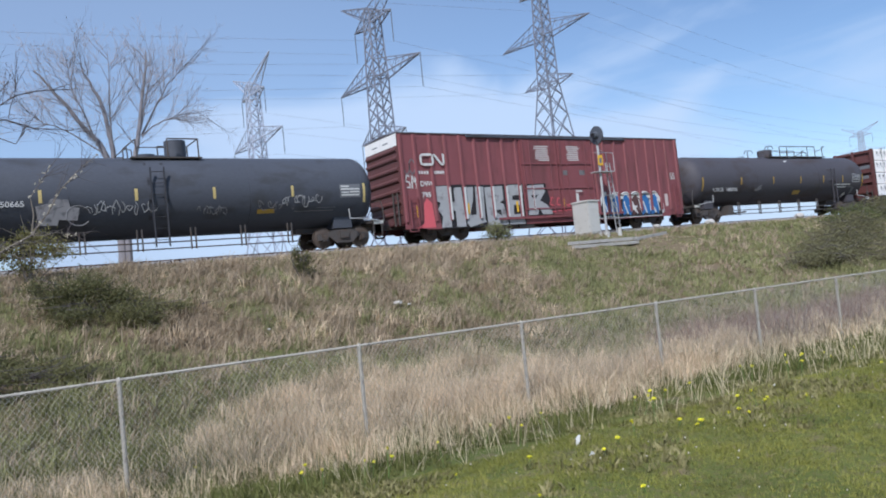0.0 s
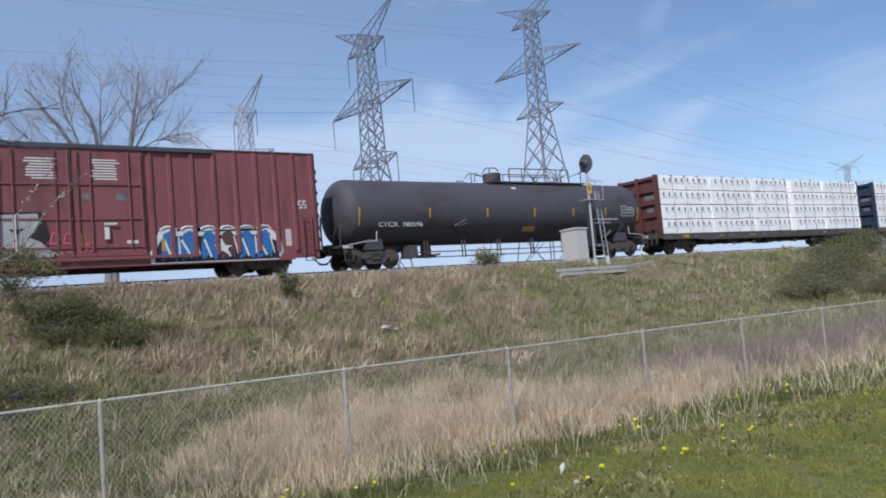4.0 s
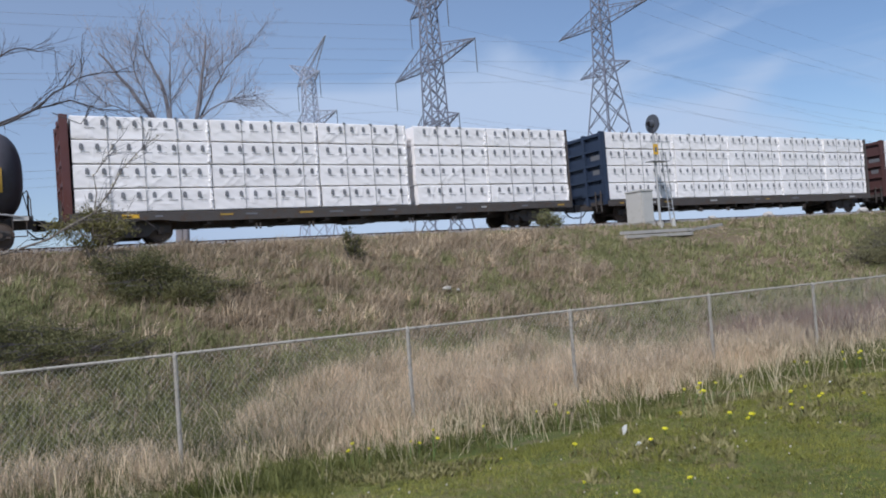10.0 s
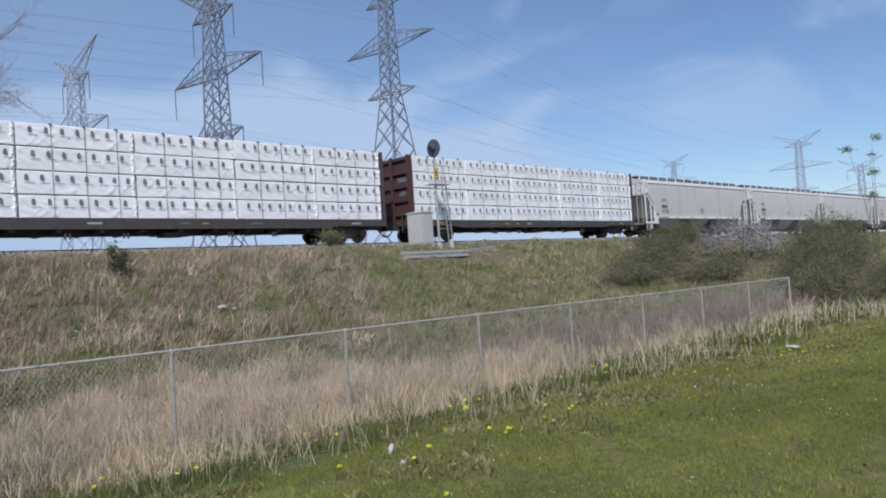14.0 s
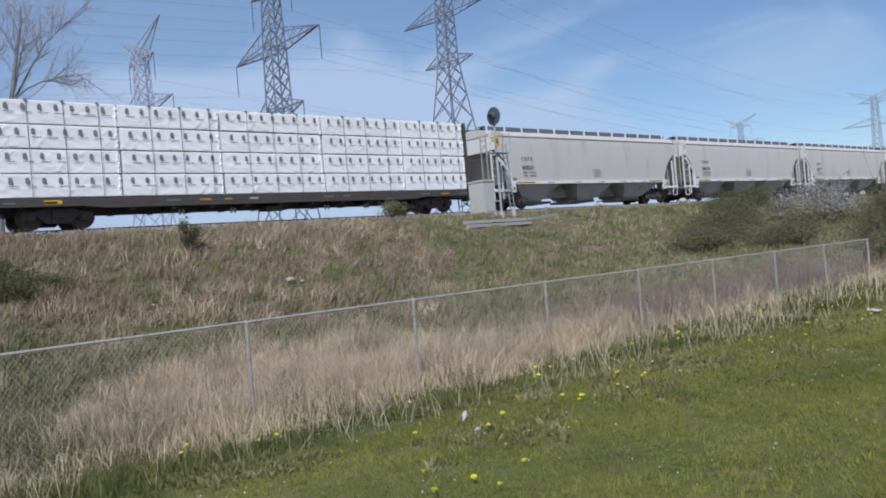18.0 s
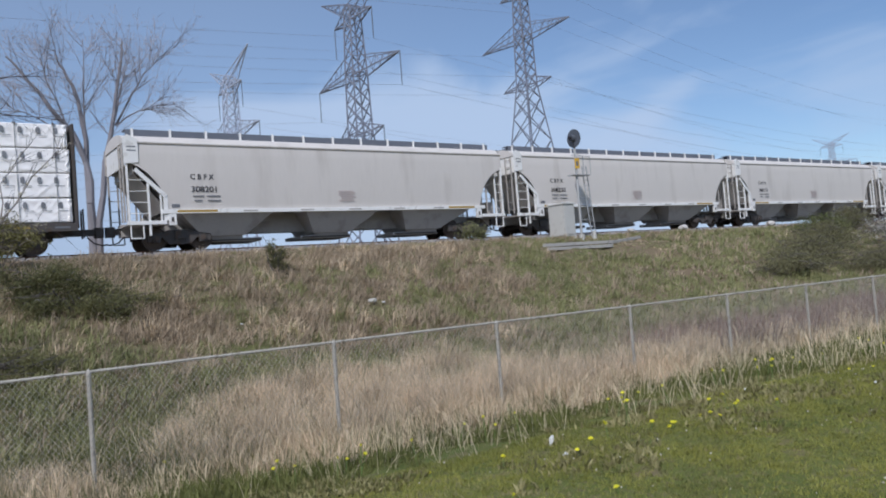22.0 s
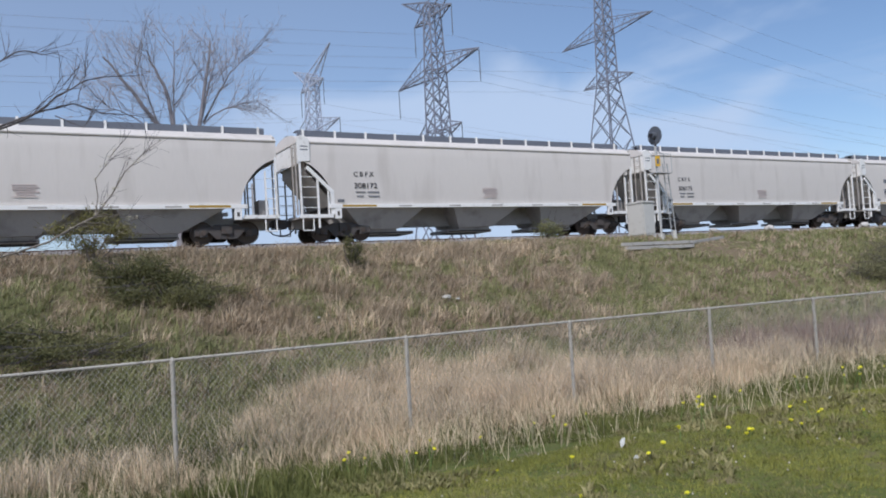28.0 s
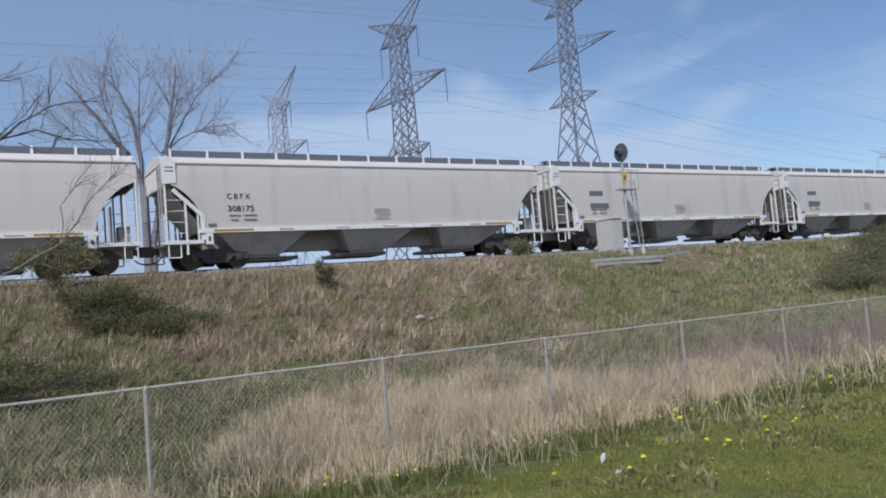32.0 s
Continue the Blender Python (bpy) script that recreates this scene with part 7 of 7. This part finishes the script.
def build_shrubs():
    shrub("juniper", "sprawling dark green juniper on the embankment", ground_at(4.0, 22.6), [((-1.1, 0.2, 0.70), (0.85, 0.7, 0.55)), ((-0.4, 0.1, 0.85), (0.8, 0.8, 0.55)), ((0.35, 0, 0.55), (0.75, 0.7, 0.45)), ((1.0, -0.2, 0.25), (0.8, 0.6, 0.35)), ((1.8, -0.4, 0.15), (0.6, 0.5, 0.2)), ((0.8, -0.9, 0.0), (0.7, 0.6, 0.45)), ((0.2, -0.7, 0.1), (0.6, 0.5, 0.35)), ((-1.7, 0.1, 1.0), (0.4, 0.4, 0.3)), ((-0.9, -0.5, 0.15), (0.9, 0.6, 0.35))], 17000, 0.042, M_JUNIPER, 1, 10, twigs=160)
    shrub("juniper", "low dark green juniper near the foot of the bank", ground_at(0.6, 19.8), [((-0.8, 0, 0.45), (1.2, 0.8, 0.5)), ((0.3, 0, 0.35), (1.1, 0.8, 0.4)), ((1.3, -0.2, 0.15), (1.0, 0.6, 0.3)), ((0.2, -1.2, 0.1), (1.2, 0.6, 0.35)), ((2.0, -0.8, 0.0), (0.8, 0.6, 0.25))], 14000, 0.042, M_JUNIPER, 2, 8, twigs=140)
    shrub("juniper", "small upright dark juniper on the embankment", ground_at(10.45, 24.4), [((0, 0, 0.40), (0.34, 0.3, 0.42)), ((-0.16, 0, 0.80), (0.26, 0.22, 0.32)), ((0.25, 0, 0.62), (0.24, 0.22, 0.28)), ((0.22, -0.1, 0.15), (0.26, 0.2, 0.3))], 1700, 0.046, M_JUNIPER, 3, 6, twigs=60)
    shrub("bush", "small green bush at the embankment crest", ground_at(22.2, 28.9), [((0, 0, 0.45), (0.75, 0.5, 0.5)), ((0.5, 0, 0.35), (0.6, 0.4, 0.4))], 1900, 0.055, M_GREYLEAF, 4, 6, twigs=90)
    shrub("bush", "green bush with pale bare branches at the crest", ground_at(2.6, 26.6), [((-0.7, 0, 1.05), (0.8, 0.6, 0.40)), ((0.15, 0.2, 1.40), (0.75, 0.6, 0.45)), ((0.7, -0.1, 1.0), (0.7, 0.6, 0.4)), ((-0.1, 0, 0.6), (0.7, 0.5, 0.35))], 3600, 0.055, M_YOUNGLEAF, 5, 8, bark=M_TWIG, twigs=140)
    shrub("bush", "pale blossoming bush with bare twigs on the embankment", ground_at(51.0, 22.0), [((-4.2, 0, 1.1), (2.2, 1.2, 0.9)), ((-1.2, 0, 1.8), (2.4, 1.4, 1.1)), ((2.4, 0, 1.9), (2.6, 1.4, 1.0)), ((4.8, -0.4, 1.2), (2.2, 1.2, 0.8)), ((0.5, -1.2, 0.9), (3.8, 1.0, 0.8))], 7000, 0.055, M_BLOSSOM, 6, 12, twigs=520)
    k = 20
    for x, y, r, h, n, mat, label in (
            (33.5, 19.6, 2.2, 0.9, 6500, M_OLIVE, "low olive brush on the embankment"), (37.0, 21.0, 2.6, 1.3, 8500, M_OLIVE, "olive brush on the embankment"), (41.0, 22.4, 2.6, 1.5, 9000, M_OLIVE, "olive brush on the embankment"),
            (45.5, 24.8, 2.4, 1.3, 7000, M_LEAF, "green brush below the crest"), (40.0, 19.0, 2.4, 1.1, 7500, M_OLIVE, "low olive brush on the embankment"), (44.0, 20.2, 2.2, 1.0, 6500, M_OLIVE, "olive brush under the blossoming bush"),
            (50.0, 25.6, 2.2, 1.5, 7000, M_OLIVE, "olive brush below the crest"), (57.5, 20.5, 2.4, 1.2, 7000, M_OLIVE, "olive brush on the embankment"),
            (45.0, 15.8, 2.4, 3.2, 16000, M_OLIVE, "tall olive-brown brush beyond the fence end"), (49.5, 16.6, 2.8, 3.9, 18000, M_OLIVE, "tall olive-brown brush beyond the fence end"), (55.0, 17.0, 3.0, 3.4, 15000, M_OLIVE, "tall olive-brown brush beyond the fence end"), (62.0, 19.0, 3.4, 3.8, 14000, M_LEAF, "tall green brush beyond the fence end"),
            (39.5, 13.2, 2.0, 1.9, 9500, M_OLIVE, "olive brush beyond the fence end"), (35.0, 11.6, 1.8, 1.6, 8500, M_OLIVE, "low olive brush beside the fence end"), (31.6, 10.9, 1.3, 1.3, 6500, M_OLIVE, "low olive brush beside the fence end"), (33.6, 8.6, 1.5, 0.9, 6000, M_OLIVE, "low olive brush beside the fence end"), (43.0, 11.0, 2.2, 1.6, 9000, M_OLIVE, "olive brush beyond the fence end"), (49.0, 10.5, 2.6, 1.7, 9000, M_OLIVE, "olive brush beyond the fence end")):
        k += 1
        shrub("brush", label, ground_at(x, y), [((0, 0, h * 0.5), (r, r * 0.7, h * 0.5)), ((r * 0.6, 0, h * 0.36), (r * 0.7, r * 0.5, h * 0.40)), ((-r * 0.7, 0.2, h * 0.32), (r * 0.6, r * 0.5, h * 0.36)), ((r * 0.1, 0, h * 0.85), (r * 0.5, r * 0.4, h * 0.25))], n, 0.062, mat, k, 6, twigs=150)


def thin_rod(g, p, q, r, r2, n=3):
    g.rod(p, q, r, n, r2, cap=False)
    return q


def branch_off(g_limbs, g_twigs, rnd, stem, r):
    """A side branch along a stem's upper part: it curves up, and carries twigs that fork into fine tips."""
    k = rnd.randint(max(1, len(stem) // 2), len(stem))
    f = stem[k - 1].lerp(stem[k], rnd.rand())
    d = (stem[k] - stem[k - 1]).normalized()
    side = d.orthogonal()
    side.rotate(Matrix.Rotation(rnd.uniform(0, 2 * math.pi), 3, d))
    nd = (d + side * rnd.uniform(0.45, 1.0)).normalized()
    length = rnd.uniform(1.1, 2.9) * (1.25 - 0.45 * k / len(stem))
    pts = [f]
    for i in range(4):
        nd = (nd + Vector(rnd.normal(size=3)) * 0.12 + Vector((0, 0, 0.10))).normalized()
        pts.append(pts[-1] + nd * length / 4)
        thin_rod(g_limbs, pts[-2], pts[-1], r * (1 - 0.2 * i), r * (0.8 - 0.2 * i), 4)
    for j in range(11):
        i = rnd.randint(1, 5)
        a = pts[i - 1].lerp(pts[i], rnd.rand())
        td = ((pts[i] - pts[i - 1]).normalized() + Vector(rnd.normal(size=3)) * 0.55 + Vector((0, 0, 0.12))).normalized()
        tl = rnd.uniform(0.4, 1.1)
        m = thin_rod(g_twigs, a, a + td * tl * 0.5, 0.0062, 0.0050)
        e = thin_rod(g_twigs, m, m + (td + Vector(rnd.normal(size=3)) * 0.18 + Vector((0, 0, 0.1))).normalized() * tl * 0.5, 0.0050, 0.0030)
        for q in range(3):
            b = m.lerp(e, rnd.rand())
            thin_rod(g_twigs, b, b + (td + Vector(rnd.normal(size=3)) * 0.55).normalized() * rnd.uniform(0.15, 0.45), 0.0042, 0.002)


def bare_tree(label, at, stems, seed, bark, fine):
    """stems: radius at the foot, and the bends of each main stem from the foot up."""
    rnd = np.random.RandomState(seed)
    tr = thing("bare_tree", label, "tree", at=at)
    tw = Geo()
    for r, pts in stems:
        lb = Geo()
        pts = [Vector(p) for p in pts]
        n = len(pts) - 1
        for i, (p, q) in enumerate(zip(pts, pts[1:])):
            ra, rb = r * (1 - 0.80 * i / n), r * (1 - 0.80 * (i + 1) / n)
            m = (p + q) / 2 + Vector(rnd.normal(size=3)) * 0.05
            lb.rod(p, m, ra, 8, (ra + rb) / 2, cap=False).rod(m, q, (ra + rb) / 2, 8, rb, cap=False)
        for k in range(15):
            branch_off(lb, tw, rnd, pts, 0.017)
        part("trunk" if pts[0].z < 1 else "limb", lb, bark, tr, smooth=True)
    ob = part("branchwork", tw, fine, tr)
    ob["kind"] = "stuff"
    return tr


def leaning_tree():
    """A slim tree beside the line: two long limbs reach out over the bank, pale with buds."""
    rnd = np.random.RandomState(12)
    at = Vector(ground_at(-3.0, 25.0))
    tr = thing("bare_tree", "slim bare tree with long budding branches over the bank", "tree", at=at)
    part("trunk", Geo().rod((0, 0, -0.3), (0.3, 0, 2.2), 0.09, 9, 0.07).rod((0.3, 0, 2.2), (0.9, 0, 6.5), 0.07, 9, 0.035), M_BARK, tr, smooth=True)
    tw, buds = Geo(), Geo()
    limbs = (
        (((-2.6, 25, 3.2), (-0.6, 25, 3.1), (1.3, 25, 3.65), (2.55, 25, 4.38), (3.4, 25, 5.7), (4.5, 25, 6.75)), 0.045, M_TWIG),
        (((2.55, 25, 4.38), (2.6, 25.1, 5.5), (3.2, 25.1, 6.45)), 0.022, M_TWIG),
        (((2.55, 25, 4.38), (3.2, 24.9, 4.42), (3.8, 24.9, 4.3)), 0.018, M_TWIG),
        (((-2.4, 25, 5.9), (0.1, 25, 6.85), (1.0, 25, 7.33), (1.63, 25, 7.92), (2.42, 25, 8.45), (3.38, 25, 8.66)), 0.045, M_BARK),
        (((1.0, 25, 7.33), (1.48, 25.1, 7.92), (1.97, 25.1, 8.44)), 0.02, M_BARK),
        (((0.1, 25, 6.92), (1.3, 25.1, 7.5), (2.07, 25.1, 7.76), (2.82, 25.1, 7.52), (4.2, 25.1, 7.45)), 0.032, M_BARK),
        (((1.58, 25, 7.34), (2.31, 24.9, 7.01), (2.57, 24.9, 7.35)), 0.018, M_BARK),
        (((2.2, 25, 7.8), (2.4, 25.1, 8.5), (2.55, 25.1, 9.14)), 0.016, M_BARK),
        (((-2.2, 25, 7.0), (-0.6, 24.8, 8.1), (0.25, 24.8, 8.78), (0.84, 24.8, 9.14), (1.72, 24.8, 9.18)), 0.032, M_BARK))
    for pts, r, mat in limbs:
        lb = Geo()
        pts = [Vector(p) - at for p in pts]
        n = len(pts) - 1
        for i, (p, q) in enumerate(zip(pts, pts[1:])):
            ra, rb = r * (1 - 0.75 * i / n), r * (1 - 0.75 * (i + 1) / n)
            m = (p + q) / 2 + Vector(rnd.normal(size=3)) * 0.04
            lb.rod(p, m, ra, 6, (ra + rb) / 2, cap=False).rod(m, q, (ra + rb) / 2, 6, rb, cap=False)
            if i < 1:
                continue
            for k in range(6):
                f = p.lerp(q, rnd.uniform(0.1, 1.0))
                d = ((q - p).normalized() + Vector(rnd.normal(size=3)) * 0.45 + Vector((0, 0, 0.15))).normalized()
                e = f + d * rnd.uniform(0.3, 0.9)
                tw.rod(f, e, 0.009, 4, 0.005, cap=False)
                tw.rod(f.lerp(e, 0.6), e + Vector(rnd.normal(size=3)) * 0.25, 0.006, 3, 0.003, cap=False)
                tw.rod(e, e + (d + Vector(rnd.normal(size=3)) * 0.4).normalized() * 0.4, 0.006, 3, 0.003, cap=False)
            if mat is M_TWIG:
                for k in range(14):
                    f = p.lerp(q, rnd.rand()) + Vector(rnd.normal(size=3)) * 0.03
                    buds.rod(f, f + Vector(rnd.normal(size=3)) * 0.035, 0.018, 5, 0.008)
        part("limb", lb, mat, tr, smooth=True)
    ob = part("branchwork", tw, M_BARK, tr)
    ob["kind"] = "stuff"
    ob = part("bud", buds, M_BUD, tr, "pale swelling buds")
    ob["kind"] = "stuff"


def build_trees():
    bare_tree("bare grey tree with several stems and fine twigs", (8.0, 40.0, -0.3), [
        (0.20, ((0.05, 0, -0.4), (0.0, 0, 5.8), (0.0, 0, 8.2), (-0.45, 0, 10.0), (-1.05, 0.1, 11.0), (-2.0, 0.1, 12.4), (-2.75, 0.2, 13.4), (-3.3, 0.2, 14.0))),
        (0.18, ((-0.1, 0.2, -0.4), (-0.05, 0.2, 6.2), (-0.1, 0.2, 8.9), (-0.2, 0.3, 11.4), (-0.5, 0.3, 12.9), (-0.85, 0.4, 13.7), (-1.2, 0.4, 14.6))),
        (0.19, ((0.2, -0.1, -0.4), (0.25, -0.1, 6.2), (0.65, -0.2, 9.1), (1.2, -0.2, 11.5), (1.5, -0.3, 13.4), (1.75, -0.3, 15.2))),
        (0.06, ((-0.1, 0.2, 8.9), (-0.18, -0.3, 11.1), (-0.16, -0.5, 12.9), (-0.1, -0.5, 15.0))),
        (0.07, ((0.65, -0.2, 9.1), (1.45, 0.3, 11.8), (1.9, 0.5, 13.5), (2.3, 0.5, 14.8))),
        (0.06, ((1.3, 0, 11.0), (2.1, -0.3, 12.6), (2.6, -0.5, 13.5), (3.5, -0.6, 14.5))),
        (0.045, ((1.25, -0.2, 10.9), (2.3, -0.7, 11.65), (3.0, -0.9, 11.9), (3.9, -1.0, 12.1))),
        (0.06, ((-0.1, 0.1, 8.9), (-1.1, -0.4, 11.1), (-1.8, -0.6, 12.8), (-2.0, -0.7, 13.8))),
        (0.04, ((-0.45, 0, 10.0), (-1.9, 0.6, 11.2), (-3.0, 0.9, 11.7), (-3.7, 1.0, 12.4)))], 8, M_BARKHAZE, M_TWIGHAZE)
    leaning_tree()
    shrub("young_tree", "tall slender young tree with a few leaf tufts", (73.6, 20.0, -0.3), [((2.0, 0, 12.0), (0.9, 0.6, 0.45)), ((0.3, 0, 8.8), (0.9, 0.6, 0.4)), ((-6.2, 0, 10.3), (0.9, 0.6, 0.35)), ((-0.4, 0, 6.8), (0.8, 0.6, 0.5)), ((0.9, 0.2, 10.4), (0.6, 0.5, 0.3))], 900, 0.09, M_LEAF, 44, 5, category="tree")


build_shrubs()
build_trees()


# ---- small things on the lawn ----
def dandelion_meshes():
    head = Geo()
    n = 14
    for ring, (r, z) in enumerate(((0.024, 0.0), (0.020, 0.008), (0.012, 0.013))):
        for i in range(n):
            a, b = 2 * math.pi * (i - 0.42) / n + ring * 0.2, 2 * math.pi * (i + 0.42) / n + ring * 0.2
            head.add([(0.003 * math.cos(a), 0.003 * math.sin(a), z), (r * math.cos(a), r * math.sin(a), z + 0.004), (r * 1.08 * math.cos((a + b) / 2), r * 1.08 * math.sin((a + b) / 2), z + 0.006), (r * math.cos(b), r * math.sin(b), z + 0.004)], [(0, 1, 2, 3)])
    head.rod((0, 0, -0.012), (0, 0, 0.004), 0.006, 6, 0.014)
    stem = Geo().rod((0, 0, -1.0), (0, 0, 0.0), 0.003, 5)
    return head.mesh("flower_head", M_PETAL), stem.mesh("stem", M_STEM)


def build_lawn_things():
    head, stem = dandelion_meshes()
    rnd = random.Random(31)
    spots = [(5.46, 7.58, 0.3), (3.71, 7.47, 0.25), (3.92, 7.25, 0.25), (3.66, 8.97, 0.2), (4.75, 6.01, 0.1), (5.34, 5.59, 0.08), (6.23, 7.56, 0.3), (6.79, 6.27, 0.3), (6.9, 6.32, 0.3), (6.76, 5.58, 0.1), (6.72, 5.82, 0.1), (8.38, 5.35, 0.1), (3.68, 4.46, 0.06), (3.96, 4.93, 0.06), (4.61, 4.43, 0.06), (4.04, 4.14, 0.06),
             (4.06, 4.44, 0.06), (10.09, 7.46, 0.3), (11.51, 7.64, 0.3), (15.63, 8.03, 0.3), (14.73, 7.39, 0.3), (14.21, 6.25, 0.1), (8.02, 5.82, 0.2), (2.88, 10.91, 0.2), (6.28, 6.09, 0.15), (6.93, 5.69, 0.06), (6.97, 6.02, 0.06), (6.59, 6.4, 0.1), (8.61, 5.5, 0.06), (12.99, 7.87, 0.2), (13.36, 8.88, 0.2)]
    for i in range(70):
        x = rnd.uniform(3.0, 26.0)
        off = -3.0 - 2.4 * rnd.random() ** 1.2
        spots.append((x, fence_y(x) + off, rnd.uniform(0.18, 0.34) if off > -4.0 else rnd.uniform(0.03, 0.09)))
    for x, y, h in spots:
        d = thing("dandelion", "yellow dandelion flower standing in the grass", "flower", group="dandelions", at=ground_at(x, y, h))
        d.rotation_euler = (rnd.uniform(-0.3, 0.3), rnd.uniform(-0.3, 0.3), rnd.uniform(0, 6))
        s = rnd.uniform(0.75, 1.15)
        hd = part("flower_head", head, M_PETAL, d)
        hd.scale = (s, s, s)
        st = part("stem", stem, M_STEM, d)
        st.scale = (1, 1, h + 0.02)
    # crumpled paper
    for x, y, s, label in ((5.76, 6.42, 0.051, "crumpled white paper scrap on the lawn"), (5.28, 5.70, 0.035, "small white paper scrap on the lawn"), (10.4, 5.2, 0.025, "small white paper scrap on the lawn"), (9.6, 6.6, 0.03, "small pale scrap in the grass")):
        bm = bmesh.new()
        bmesh.ops.create_icosphere(bm, subdivisions=2, radius=s)
        for v in bm.verts:
            k = 0.75 + 0.5 * noise.noise(v.co * 30 + Vector((x, y, 0)))
            if s > 0.05:
                v.co = Vector((v.co.x * k * 0.55 + 0.5 * v.co.z, v.co.y * k * 0.9, v.co.z * k * 1.35 + 0.3 * s * math.sin(v.co.x / s * 4)))
            else:
                v.co = Vector((v.co.x * k * 1.25, v.co.y * k * 0.9, v.co.z * k * 0.55 + 0.35 * s * math.sin(v.co.x / s * 4)))
        me = bpy.data.meshes.new("paper_scrap")
        bm.to_mesh(me)
        bm.free()
        me.materials.append(M_PAPER)
        ob = new("paper_scrap", me)
        ob.location = ground_at(x, y, s * 0.55 + 0.02)
        tagged(ob, label, "litter")
    # a creased sheet lying flat
    bm = bmesh.new()
    bmesh.ops.create_grid(bm, x_segments=8, y_segments=5, size=0.5)
    for v in bm.verts:
        v.co = Vector((v.co.x * 0.42, v.co.y * 0.24, 0.03 * noise.noise(v.co * 5) + 0.02 * abs(v.co.x)))
    bmesh.ops.solidify(bm, geom=bm.faces[:], thickness=0.003)
    me = bpy.data.meshes.new("paper_sheet")
    bm.to_mesh(me)
    bm.free()
    me.materials.append(M_PAPER)
    ob = new("paper_sheet", me)
    ob.location = ground_at(15.9, 5.9, 0.07)
    ob.rotation_euler = (0.1, 0.05, 0.3)
    tagged(ob, "creased white paper sheet lying on the lawn", "litter")
    # pale stones on the bank
    for x, y, s in ((12.3, 21.4, 0.13), (12.6, 21.2, 0.06), (7.6, 20.3, 0.05), (38.0, 29.0, 0.30), (47.0, 29.0, 0.35), (33.5, 29.1, 0.22)):
        bm = bmesh.new()
        bmesh.ops.create_icosphere(bm, subdivisions=2, radius=s)
        for v in bm.verts:
            k = 0.8 + 0.4 * noise.noise(v.co * 6 + Vector((x, y, 0)))
            v.co = Vector((v.co.x * k * 1.3, v.co.y * k, v.co.z * k * 0.7))
        me = bpy.data.meshes.new("stone")
        bm.to_mesh(me)
        bm.free()
        me.materials.append(M_STONE)
        ob = new("stone", me)
        ob.location = ground_at(x, y, s * 0.35 + 0.12)
        tagged(ob, "pale field stone lying in the bank grass", "stone", group="bank stones")


build_lawn_things()



# ---- the rolling train ----
def gone(t):
    """Metres that the train has rolled."""
    return 5.66 * t + 0.0018 * t * t


def motions():
    for car, x0 in CARS:
        rows = []
        for i in range(17):
            t = i * 2.0
            x = x0 - gone(t)
            rows.append((t, pose(x, TRACK_Y, rail_z(x), 0, -math.degrees(GRADE), 0)))
        walk(car, rows)
    for w, dx in WHEELS:
        walk(w, [(i * 0.1, pose(dx, 0, WHEEL_R, 0, -math.degrees(gone(i * 0.1) / WHEEL_R), 0)) for i in range(321)])


motions()
